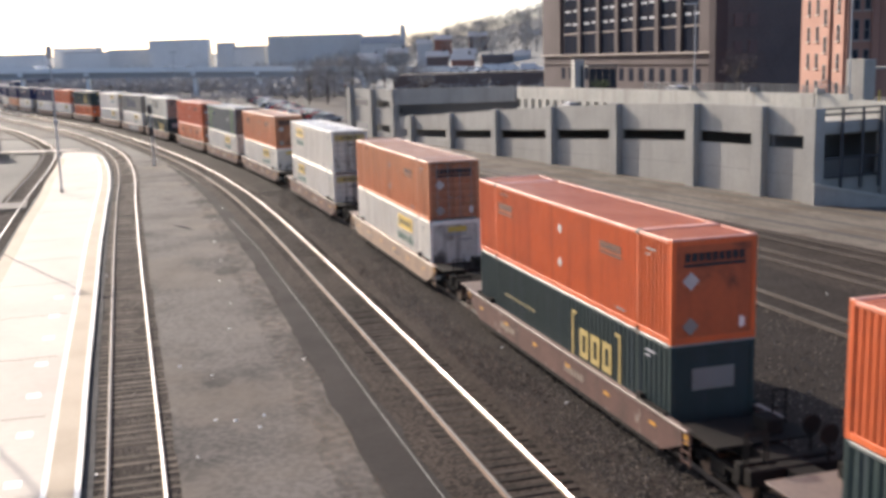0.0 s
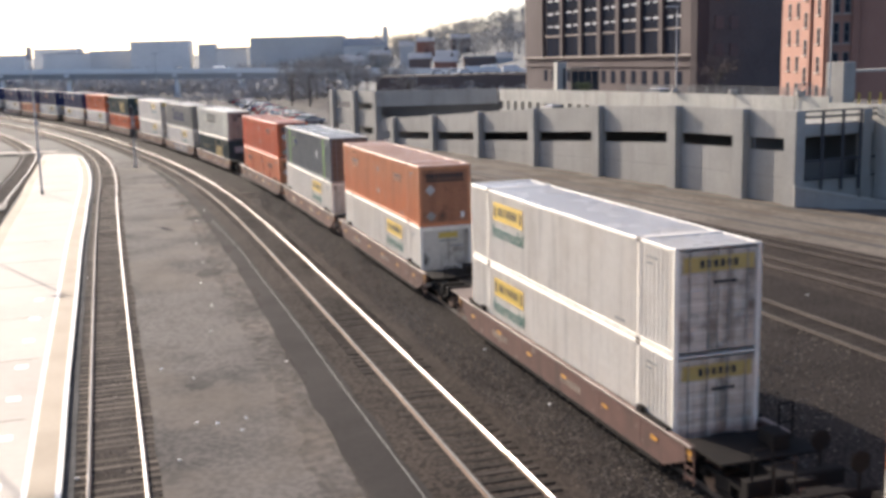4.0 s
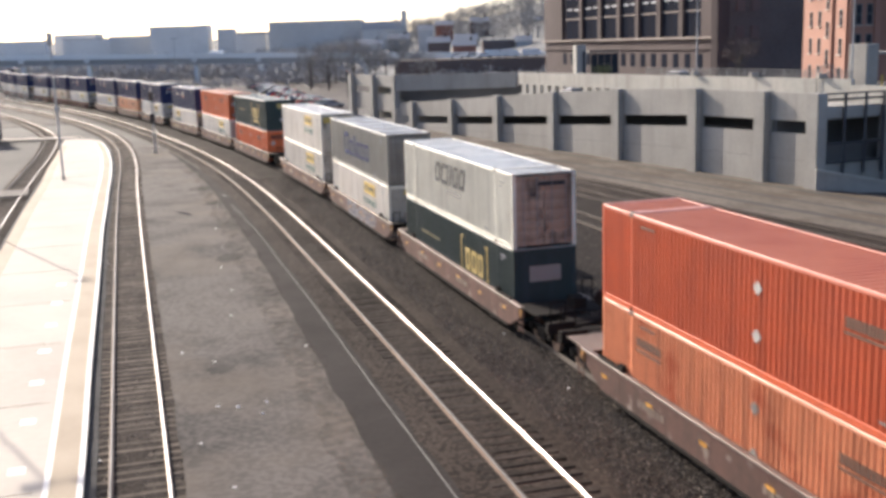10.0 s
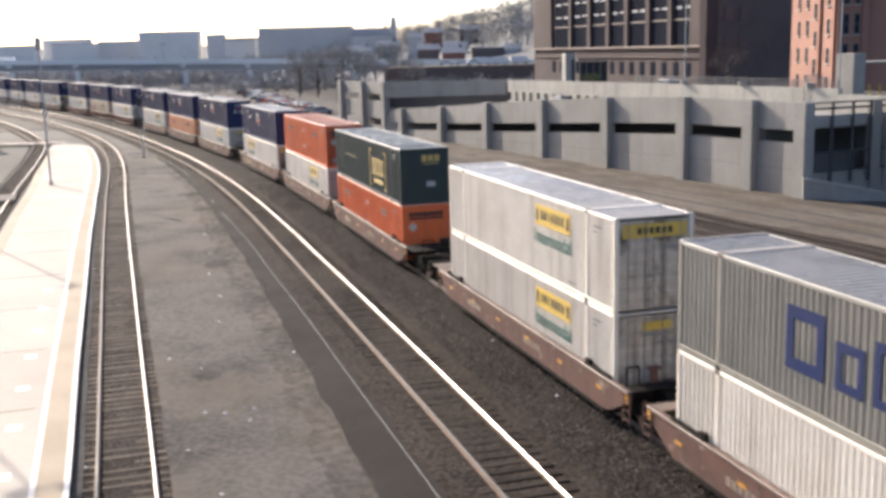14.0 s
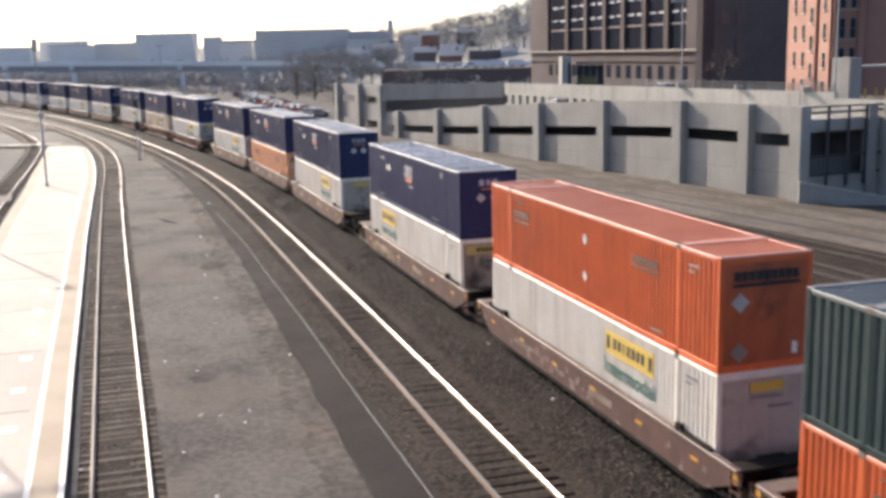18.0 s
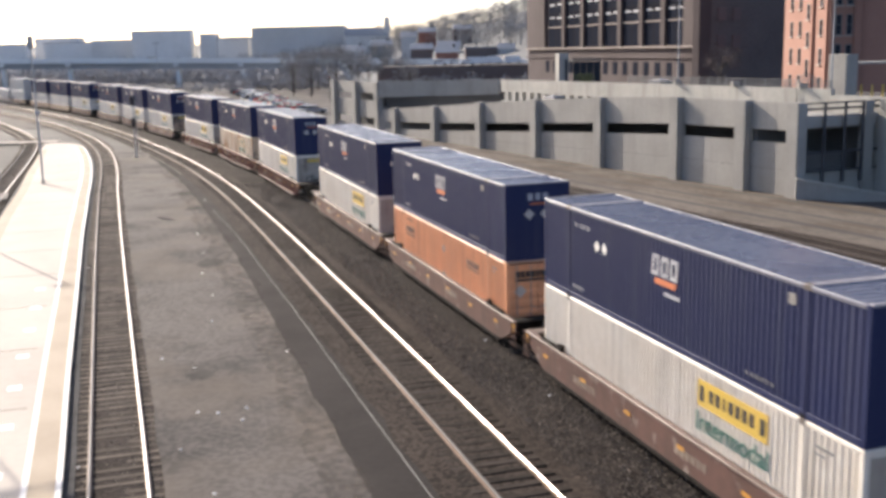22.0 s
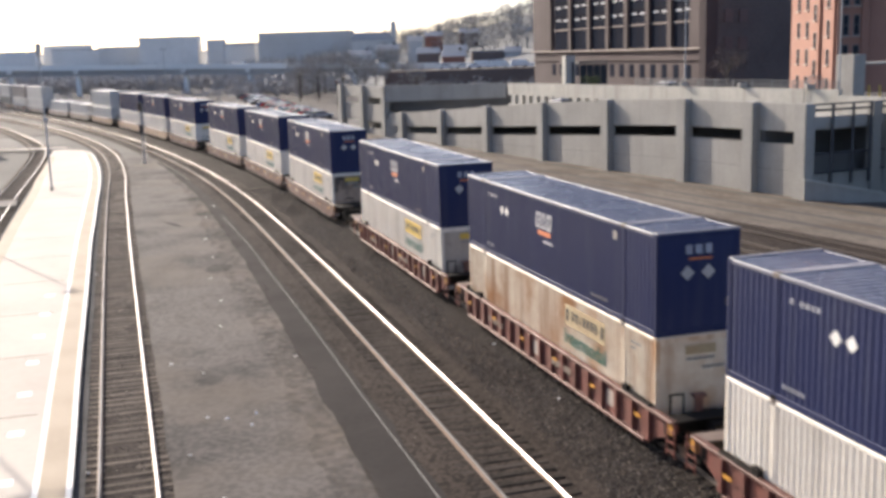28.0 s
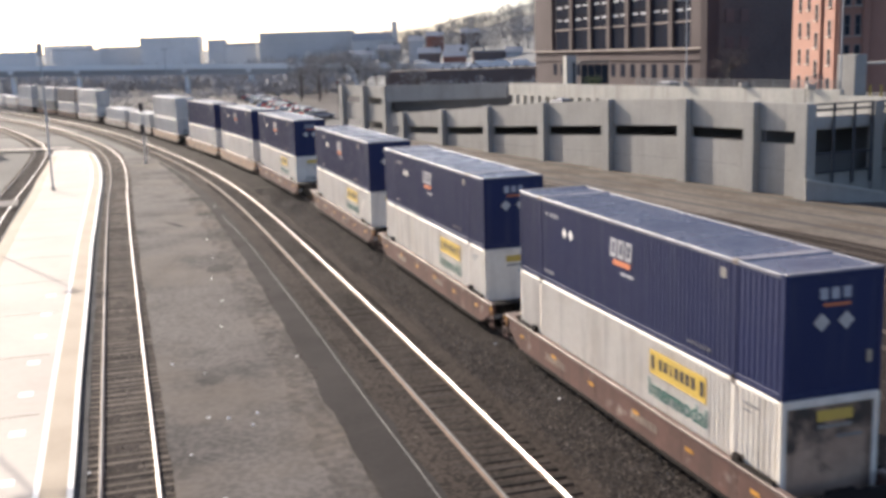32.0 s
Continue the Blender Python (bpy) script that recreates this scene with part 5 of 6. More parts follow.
    if first:
        part("brake_hose", cached(("hose",), lambda: mesh_of(tubes(((11.5, -0.5, 0.9), (11.95, -0.48, 0.55), 0.03), ((11.95, -0.48, 0.55), (12.3, -0.44, 0.62), 0.03)), M_BLACK)), None, c)
    if stand:
        part("brake_stand", cached(("stand",), lambda: mesh_of(boxes(((CL / 2 + 0.7, -0.35, 1.28), (0.14, 0.24, 0.95)), ((CL / 2 + 0.7, -0.35, 1.74), (0.24, 0.38, 0.1)), bevel=0.02), M_CHORD["red"])), None, c, "dark red brake stand")
        part("end_post", cached(("endpost",), lambda: mesh_of(tubes(((CL / 2 + 0.75, -1.25, 0.95), (CL / 2 + 0.75, -1.25, 1.85), 0.035), ((CL / 2 + 0.75, -1.25, 1.85), (CL / 2 + 0.75, -0.85, 1.85), 0.03), ((CL / 2 + 0.75, -0.85, 1.85), (CL / 2 + 0.75, -0.85, 0.95), 0.03)), M_DIRTY)), None, c, "grimy steel grab rail")
    if scrawl == "silver":
        for i in range(5):
            at = Matrix.Translation((-1.75 + 1.55 * i, -1.466, 0.74 + (0.04, -0.05, 0.02, -0.03, 0.05)[i])) @ SIDE
            part("graffiti_shadow", cached(("shade", i), lambda: mesh_of(bubble(1.75, 1.0, 0.0, i), M_GRAFFITI_BLUE)), None, c, "slate blue graffiti letter").matrix_basis = at
            part("graffiti_stroke", cached(("stroke", i), lambda: mesh_of(bubble(1.55, 0.88, 0.075, i), M_GRAFFITI)), None, c, "pale graffiti outline").matrix_basis = Matrix.Translation((0, -0.008, 0)) @ at
            part("graffiti_stroke", cached(("stroke_in", i), lambda: mesh_of(bubble(0.62, 0.4, 0.06, i + 7), M_GRAFFITI)), None, c).matrix_basis = Matrix.Translation((0.1, -0.008, (-0.1, 0.12, 0.02, -0.08, 0.1)[i])) @ at
    elif scrawl:
        r = random.Random(9)
        for i in range(14):
            part("faded_scrawl", cached((scrawl, i), lambda: mesh_of(slab(r.uniform(0.2, 0.5), r.uniform(0.12, 0.34), r.uniform(-0.6, 0.6)), M_SCRAWL if scrawl == "faded" else M_SCRAWL_YELLOW)), None, c, "faded graffiti patch").matrix_basis = Matrix.Translation(((-4.4 if scrawl == "faded" else -7.0) + (0.42 if scrawl == "faded" else 0.34) * i, -1.468, 0.74 + r.uniform(-0.22, 0.2))) @ SIDE
    rest_on_train(c, d, 0.18)
    return c


DECK = 0.18 + 0.34
# upper colour, its marks and end; lower colour, its marks and end; car paint; distance of the load's rear end at the start; place in its set; car pitch
LOADS = [
    ("orange", "orange", "doors", "green", "brackets", "plain", "tan", 19.42, 3),
    ("orange", "orange", "plain", "green", "brackets", "plain", "brown", 42.9, 3),
    ("tan", "orange", "doors", "white", "sign", "plain", "tan", 66.8, 3),
    ("white", "sign_rear", "doors", "white", "sign_rear", "doors", "brown", 91.0, 3),
    ("tan", "orange", "ribs", "white", "sign", "plain", "brown", 114.7, 0),
    ("slate", "stripe", "doors", "white", "sign", "plain", "brown", 135.0, 1),
    ("red", "orange", "doors", "coral", "orange", "plain", "brown", 154.7, 2),
    ("cream", "slab_letters", "doors", "green", "brackets", "plain", "brown", 178.9, 0),
    ("grey", "big_blue", "doors", "white", "sign", "plain", "brown", 199.1, 1),
    ("white", "sign_wide", "doors", "white", "sign", "doors", "brown", 219.0, 2),
    ("green", "brackets", "plain", "orange", "orange", "plain", "brown", 243.5, 0),
    ("orange", "orange", "plain", "white", "sign", "plain", "brown", 263.0, 1),
    ("navy", "navy", "plain", "white", "sign_rear", "plain", "brown", 283.2, 2),
    ("navy", "navy", "plain", "white", "sign", "plain", "brown", 307.5, 0),
    ("navy", "navy", "plain", "peach", "orange", "doors", "brown", 327.4, 1),
    ("navy", "navy", "plain", "white", "sign", "plain", "brown", 347.0, 2),
    ("navy", "navy", "plain", "white", "sign", "plain", "red", 372.1, 0),
    ("navy", "navy", "plain", "rusty", "sign", "plain", "red", 391.8, 1),
    ("navy", "navy", "plain", "white", "sign", "plain", "red", 412.1, 2),
    ("navy", "navy", "plain", "white", "sign", "plain", "brown", 437.0, 0),
    ("navy", "navy", "plain", "white", "sign", "plain", "brown", 457.2, 1),
    ("navy", "navy", "plain", "white", "sign", "plain", "brown", 477.3, 2),
    ("navy", "navy", "plain", "white", "sign", "plain", "brown", 502.0, 0),
    ("navy", "navy", "plain", "white", "none", "doors", "tan", 521.8, 1),
    ("navy", "none", "plain", "white", "none", "doors", "tan", 541.6, 2),
    ("pale", "none", "plain", "pale", "none", "doors", "tan", 565.8, 0),
    (None, "", "", "pale", "none", "doors", "pale", 586.0, 1),
    (None, "", "", "pale", "none", "doors", "pale", 606.0, 2),
    ("white", "none", "doors", "white", "none", "doors", "pale", 630.4, 0),
    ("taupe", "none", "doors", "white", "none", "doors", "brown", 650.4, 1),
    ("pale", "none", "doors", "grey", "none", "doors", "brown", 670.4, 2),
    ("pale", "none", "doors", "white", "none", "doors", "brown", 694.9, 0),
    (None, "", "", "white", "none", "doors", "pale", 714.9, 1),
    (None, "", "", "white", "none", "doors", "pale", 734.9, 2),
    ("white", "none", "doors", "white", "none", "doors", "pale", 759.4, 0),
    ("white", "none", "doors", "pale", "none", "doors", "pale", 779.4, 1),
]
CAR_WORDS = dict(brown="faded brown well car with amber reflectors under stacked containers", tan="dusty tan well car under stacked containers",
                 red="dark red well car with ribbed sides and pale panels", pale="weathered pale brown well car with a low load")
MARK_WORDS = dict(orange=" with black word marks and diamond placards", sign=" with yellow sign and green writing", sign_wide=" with yellow signs and green writing", sign_rear=" with yellow sign near its rear", brackets=" with yellow brackets and word mark",
                  slab_letters=" with black slanted word mark", big_blue=" with large blue word mark", stripe=" with lime green stripes", navy=" with white word mark and orange bar", none="")
MARK_WORDS[""] = ""


# ends that differ from the sides: upper and lower, by place in the train
# some are stained, others have the shade of the end put into their paint
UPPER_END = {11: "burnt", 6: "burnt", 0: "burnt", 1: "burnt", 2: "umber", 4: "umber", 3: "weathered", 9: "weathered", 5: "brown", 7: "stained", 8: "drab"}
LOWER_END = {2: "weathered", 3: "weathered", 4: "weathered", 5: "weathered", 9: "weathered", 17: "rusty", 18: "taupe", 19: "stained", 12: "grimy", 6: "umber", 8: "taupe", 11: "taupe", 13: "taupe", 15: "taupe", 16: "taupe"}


def build_train():
    for i, (u, us, ue, l, ls, le, kind, rear, place) in enumerate(LOADS):
        d = rear - CL / 2
        if u:
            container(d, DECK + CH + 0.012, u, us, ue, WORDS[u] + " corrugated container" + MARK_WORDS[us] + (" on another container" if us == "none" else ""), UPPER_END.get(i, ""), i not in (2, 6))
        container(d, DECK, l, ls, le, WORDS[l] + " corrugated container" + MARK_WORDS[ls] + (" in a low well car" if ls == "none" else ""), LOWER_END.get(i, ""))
        well_car(d, kind, place in (0, 3), place in (2, 3), CAR_WORDS[kind], {8: "silver", 11: "faded", 12: "yellow"}.get(i, ""), i in (8, 9, 17, 18))


build_train()

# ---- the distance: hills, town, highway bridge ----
# bridge concrete paled: the haze of distance is put into its colour
M_BRIDGE = mat("hazed_bridge_concrete", (0.84, 0.83, 0.8), 0.9, dirt=(0.72, 0.71, 0.69), grain=1, big=0.06, bump=0.05, amount=0.5)
# girder kept darker than the deck, shade below it painted in
M_GIRDER = mat("shaded_girder", (0.42, 0.41, 0.4), 0.9, dirt=(0.3, 0.29, 0.28), grain=1, big=0.06, bump=0.05, amount=0.6)
M_HILL = mat("winter_hillside", (0.2, 0.195, 0.185), 0.95, dirt=(0.13, 0.128, 0.122), grain=0.3, big=0.02, bump=0.2, amount=0.9)
M_TWIG = mat("bare_twigs", (0.3, 0.285, 0.27), 0.95, dirt=(0.2, 0.19, 0.182), grain=1.5, amount=0.6, bump=0.0)
# scrub colour lifted well above bare twigs to stand for haze
M_SCRUB = mat("hazed_winter_scrub", (0.36, 0.345, 0.335), 0.95, dirt=(0.27, 0.262, 0.255), grain=1.5, amount=0.7, bump=0.0)
M_BARK = mat("grey_bark", (0.12, 0.1, 0.085), 0.95, grain=6)
HILL_U = [-0.9, -0.52, -0.415, -0.383, -0.345, -0.3, -0.275, -0.19, -0.157, -0.1, -0.06, -0.0075, 0.0246, 0.0514, 0.0996, 0.16, 0.6]
HILL_D = [1500, 1500, 1500, 1500, 1400, 1400, 1400, 1300, 1200, 1000, 900, 850, 800, 760, 720, 700, 700]
HILL_Z = [26, 26, 25, 25, 24, 24, 23, 23, 21, 20, 20, 21, 26, 28, 35, 38, 38]


def hill_z(x, y):
    u = x / max(y, 1.0)
    d = float(np.interp(u, HILL_U, HILL_D))
    z = float(np.interp(u, HILL_U, HILL_Z))
    d0 = float(np.interp(u, [-0.25, -0.1, 0.0], [620, 420, 265]))
    t = min(max((y - d0) / (d - d0), 0.0), 1.0)
    return z * t * t * (3 - 2 * t)


bm = bmesh.new()
rows = []
for u in np.linspace(-0.9, 0.6, 76):
    rows.append([bm.verts.new((u * y, y, hill_z(u * y, y) - 0.3 + 0.02 * max(y - 300, 0) ** 0.5 * noise.noise((u * y * 0.02, y * 0.02, 0)))) for y in (262, 300, 340, 390, 450, 520, 600, 700, 800, 900, 1050, 1200, 1350, 1500, 1900, 2600)])
for a, b in zip(rows, rows[1:]):
    for i in range(15):
        bm.faces.new((a[i], b[i], b[i + 1], a[i + 1]))
hill = part("backdrop_hills", bm, M_HILL)
tagged(hill, "low wintry hills behind the town", "hills", kind="structure")
for p in hill.data.polygons:
    p.use_smooth = True


def twigs(bm, c, r, h, n, size, rnd):
    """A loose crown of thin triangles."""
    for _ in range(n):
        a, b = rnd.uniform(0, 6.283), rnd.uniform(-1, 1)
        k = rnd.uniform(0.35, 1.0) ** 0.6 * (1 + 0.25 * math.sin(3 * a + c[0]))
        q = Vector((c[0] + r * k * math.cos(a) * math.sqrt(1 - b * b), c[1] + r * k * math.sin(a) * math.sqrt(1 - b * b), c[2] + h * k * b))
        d = Vector((rnd.uniform(-1, 1), rnd.uniform(-1, 1), rnd.uniform(-0.2, 1))).normalized() * size * rnd.uniform(0.6, 1.5)
        w = Vector((rnd.uniform(-1, 1), rnd.uniform(-1, 1), rnd.uniform(-1, 1))).normalized() * size * 0.22
        bm.faces.new([bm.verts.new(q - w), bm.verts.new(q + w), bm.verts.new(q + d)])


rnd = random.Random(11)
bm = bmesh.new()
for _ in range(620):
    u = rnd.choice((rnd.uniform(-0.06, 0.13), rnd.uniform(-0.5, 0.0), rnd.uniform(-0.02, 0.12)))
    d = float(np.interp(u, HILL_U, HILL_D)) * rnd.uniform(0.62, 1.03)
    x, y = u * d, d
    z = hill_z(x, y)
    h = rnd.uniform(6, 11)
    twigs(bm, (x, y, z + h * 0.6), h * 0.42, h * 0.45, 42, h * 0.14, rnd)
    a, b, c = (bm.verts.new((x + k, y, z - 1)) for k in (-0.25, 0.25, 0.0))
    c.co.z = z + h * 0.9
    bm.faces.new((a, b, c))
tagged(part("hill_woods", bm, M_TWIG), "bare grey-brown winter woods on the hills", "woods", kind="stuff")
bm = bmesh.new()
# scrub under and behind the bridge, and the wooded edge of the town
for _ in range(1100):
    x = rnd.uniform(-420, -25)
    y = rnd.uniform(398, 470) if x < -60 else rnd.uniform(300, 420)
    h = rnd.uniform(3, 6.5)
    twigs(bm, (x, y, hill_z(x, y) + h * 0.42), h * 0.6, h * 0.5, 36, h * 0.36, rnd)
for _ in range(420):
    x = rnd.uniform(-300, -40)
    y = rnd.uniform(520, 640)
    h = rnd.uniform(6, 11)
    twigs(bm, (x, y, hill_z(x, y) + h * 0.45), h * 0.6, h * 0.5, 34, h * 0.2, rnd)
for _ in range(150):
    x, y = rnd.uniform(-14, 40), rnd.uniform(274, 282)
    h = rnd.uniform(2, 5.5)
    twigs(bm, (x, y, h * 0.45), h * 0.6, h * 0.5, 30, h * 0.18, rnd)
for _ in range(380):
    x, y = rnd.uniform(-190, -50), rnd.uniform(250, 390)
    h = rnd.uniform(1.2, 3.2)
    twigs(bm, (x, y, h * 0.42), h * 0.9, h * 0.5, 26, h * 0.3, rnd)
tagged(part("scrub", bm, M_SCRUB), "leafless scrub under the bridge and round the lot, paled as by haze", "scrub", kind="stuff")


def bare_tree(x, y, z, h, seed, twig=None):
    t = thing("bare_tree", "leafless grey winter tree with a loose twiggy crown", "tree", Matrix.Translation((x, y, z)), group="bare trees by the lot")
    r = random.Random(seed)
    part("trunk", tubes(((0, 0, -0.2), (0, 0, h * 0.45), 0.22, 0.13), ((0, 0, h * 0.44), (0.2, 0.1, h * 0.8), 0.13, 0.04)), M_BARK, t)
    bm = bmesh.new()
    tips = []
    for i in range(16):
        a, z0 = r.uniform(0, 6.28), h * r.uniform(0.28, 0.62)
        tip = Vector((math.cos(a) * h * r.uniform(0.15, 0.32), math.sin(a) * h * r.uniform(0.15, 0.32), z0 + h * r.uniform(0.15, 0.36)))
        tube(bm, (0, 0, z0), tip, 0.07, 0.02, 5)
        tips.append(tip)
    part("branching", bm, M_BARK, t)
    bm = bmesh.new()
    for tip in tips:
        twigs(bm, tip, h * 0.13, h * 0.13, 46, h * 0.05, r)
    part("crown", bm, twig or M_TWIG, t)


for i, (x, y, h) in enumerate(((-36, 300, 12), (-30, 290, 13), (-25, 312, 13), (-18, 300, 12), (-8, 315, 12), (-33, 272, 11), (-28, 268, 9), (-14, 276, 10), (-3, 268, 9), (-22, 330, 14), (-31, 318, 14), (-12, 330, 13))):
    bare_tree(x, y, hill_z(x, y) - 0.1, h, 40 + i)

# the bridge falls gently towards the town
bare_tree(36.0, 128.0, 4.5, 6.8, 91, mat("reddish_twigs", (0.085, 0.062, 0.058), 0.95, grain=1.5, bump=0.0))
bridge = thing("highway_bridge", "long concrete highway bridge on piers, paled as by haze", "bridge")
BR = [(-1100, 410, 12.5), (-460, 392, 12.0), (-300, 388, 11.8), (-158, 380, 11.3), (-95, 375, 10.2), (-34, 360, 9.0), (32, 320, 7.3), (200, 258, 6.6), (440, 150, 6.6)]
for a, b in zip(BR, BR[1:]):
    m, l = face_frame(a[:2], b[:2])
    tilt = Matrix.Translation((0, 0, a[2])) @ Matrix.Rotation(-math.atan2(b[2] - a[2], l), 4, "Y")
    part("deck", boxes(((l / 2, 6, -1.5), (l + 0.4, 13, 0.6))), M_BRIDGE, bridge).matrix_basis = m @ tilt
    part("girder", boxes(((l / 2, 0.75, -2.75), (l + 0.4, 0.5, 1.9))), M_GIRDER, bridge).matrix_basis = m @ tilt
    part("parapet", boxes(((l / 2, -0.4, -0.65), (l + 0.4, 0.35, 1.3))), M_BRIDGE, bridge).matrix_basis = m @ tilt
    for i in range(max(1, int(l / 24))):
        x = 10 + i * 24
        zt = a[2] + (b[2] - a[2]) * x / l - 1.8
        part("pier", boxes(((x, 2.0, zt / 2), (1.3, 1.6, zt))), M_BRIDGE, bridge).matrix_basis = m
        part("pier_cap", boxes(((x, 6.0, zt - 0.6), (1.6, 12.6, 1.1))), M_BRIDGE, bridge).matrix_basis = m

# far buildings, their walls lightened to carry the haze of distance
M_FAR_WALL = mat("hazed_grey_wall", (0.64, 0.63, 0.61), 0.9, grain=0.5, big=0.05)
M_FAR_PALE = mat("hazed_pale_wall", (0.72, 0.71, 0.69), 0.9, grain=0.5, big=0.05)
M_FAR_DARK = mat("hazed_dark_wall", (0.54, 0.53, 0.51), 0.9, grain=0.5, big=0.05)
M_SLATE = mat("slate_roof", (0.3, 0.3, 0.3), 0.45, grain=2)


def block(name, label, x, y, w, d, z0, z1, wall, floors, cols, roof_h=0.0, turn=0.0, win=(1.6, 1.6)):
    b = thing(name, label, "building", pose(x, y, z0, 0, 0, turn))
    h = z1 - z0
    part("wall", boxes(((0, d / 2, h / 2 - 1.0), (w, d, h + 2.0))), wall, b)
    if roof_h:
        bm = bmesh.new()
        v = [bm.verts.new(q) for q in ((-w / 2 - 0.4, -0.4, h), (w / 2 + 0.4, -0.4, h), (w / 2 + 0.4, d + 0.4, h), (-w / 2 - 0.4, d + 0.4, h), (-w / 2 - 0.4, d / 2, h + roof_h), (w / 2 + 0.4, d / 2, h + roof_h))]
        for q in ((0, 1, 5, 4), (2, 3, 4, 5), (0, 4, 3), (1, 2, 5), (0, 3, 2, 1)):
            bm.faces.new([v[i] for i in q])
        part("roof", bm, M_SLATE, b)
        part("chimney", boxes(((w * 0.3, d * 0.5, h + roof_h), (0.8, 0.8, 1.8))), M_BRICK, b)
    else:
        part("roof", boxes(((0, d / 2, h + 0.2), (w + 0.5, d + 0.5, 0.5))), M_SLATE, b)
    for k in range(floors):
        for j in range(cols):
            window(b, Matrix.Translation((0, -0.1, 0)), (j + 0.5) * w / cols - w / 2, (k + 0.55) * h / floors, win[0], win[1], framed=False)
    return b


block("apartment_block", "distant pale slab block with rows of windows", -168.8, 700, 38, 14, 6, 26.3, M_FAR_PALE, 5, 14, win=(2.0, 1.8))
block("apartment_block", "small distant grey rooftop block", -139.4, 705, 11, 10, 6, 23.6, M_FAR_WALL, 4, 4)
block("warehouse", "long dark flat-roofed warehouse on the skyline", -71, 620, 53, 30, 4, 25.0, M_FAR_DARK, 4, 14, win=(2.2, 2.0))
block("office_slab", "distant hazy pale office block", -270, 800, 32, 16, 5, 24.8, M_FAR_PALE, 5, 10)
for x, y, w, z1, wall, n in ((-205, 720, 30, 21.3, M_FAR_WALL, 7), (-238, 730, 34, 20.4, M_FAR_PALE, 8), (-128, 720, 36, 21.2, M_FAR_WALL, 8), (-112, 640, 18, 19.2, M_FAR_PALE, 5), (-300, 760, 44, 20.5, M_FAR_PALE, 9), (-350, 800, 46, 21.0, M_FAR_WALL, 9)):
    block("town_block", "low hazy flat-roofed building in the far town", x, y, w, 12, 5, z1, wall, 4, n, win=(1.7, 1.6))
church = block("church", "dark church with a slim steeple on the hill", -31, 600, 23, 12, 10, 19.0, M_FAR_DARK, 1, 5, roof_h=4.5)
part("steeple", boxes(((12.0, 3, 8.5), (3.0, 3.0, 19.5)), ((12.0, 3, 18.6), (2.4, 2.4, 1.0)), bevel=0.1), M_FAR_DARK, church)
M_HOUSE_PALE = mat("pale_house_wall", (0.46, 0.46, 0.46), 0.9, grain=0.6, big=0.1)
M_HOUSE_GREY = mat("grey_house_wall", (0.27, 0.265, 0.255), 0.9, grain=0.6, big=0.1)
M_HOUSE_DARK = mat("dark_brick_house", (0.15, 0.115, 0.105), 0.9, grain=0.6, big=0.1)
M_HOUSE_RED = mat("red_brick_house", (0.26, 0.12, 0.09), 0.9, grain=0.6, big=0.1)
for i, (x, y, w, z1, wall, words) in enumerate(((3, 520, 8.4, 19, M_HOUSE_RED, "red brick house among bare trees"), (-6, 505, 7, 17, M_HOUSE_PALE, "pale house with a slate roof"), (24, 430, 13, 11.0, M_HOUSE_DARK, "dark flat brick house on the slope"),
                                               (34, 428, 6.4, 10.4, M_HOUSE_PALE, "pale blue-grey house on the slope"), (12, 470, 10, 12, M_HOUSE_GREY, "grey house with a slate roof"), (-18, 480, 9, 13, M_HOUSE_GREY, "grey house behind the trees"),
                                               (20, 520, 9, 20, M_HOUSE_DARK, "dark house high on the hill"), (46, 520, 10, 20, M_HOUSE_GREY, "grey house high on the hill"), (-30, 470, 10, 11, M_HOUSE_PALE, "pale low house by the bridge"),
                                               (10, 420, 9, 9.5, M_HOUSE_RED, "red brick row house on the slope"), (0, 440, 9, 11, M_HOUSE_DARK, "dark row house on the slope"))):
    block("house", words, x, y, w, 9, hill_z(x, y) - 0.3, z1, wall, 2, 3, roof_h=0 if i in (2,) else 2.4, win=(1.0, 1.4))
# embankment wall in front of the town
tagged(part("retaining_wall_town", boxes(((14.0, 284, 2.9), (52, 1.0, 7.0), Matrix.Rotation(radians(-4), 4, "Z"))), M_HOUSE_DARK), "dark weathered retaining wall", "wall", kind="structure")

# ---- parked vehicles ----
M_TYRE = mat("black_tyre", (0.02, 0.02, 0.02), 0.9)
CAR_PAINT = dict(white=(0.8, 0.8, 0.8), silver=(0.45, 0.46, 0.48), black=(0.025, 0.025, 0.03), red=(0.35, 0.03, 0.03), blue=(0.05, 0.09, 0.2), grey=(0.18, 0.18, 0.19))


M_CAR_GLASS = mat("tinted_car_glass", (0.03, 0.035, 0.04), 0.1, grain=1, bump=0.0, amount=0.2, spec=0.5)


def car_paint(c):
    return mat("car_paint_" + c, CAR_PAINT[c], 0.14, 0.3 if c == "silver" else 0.0, grain=2, bump=0.0, amount=0.15)


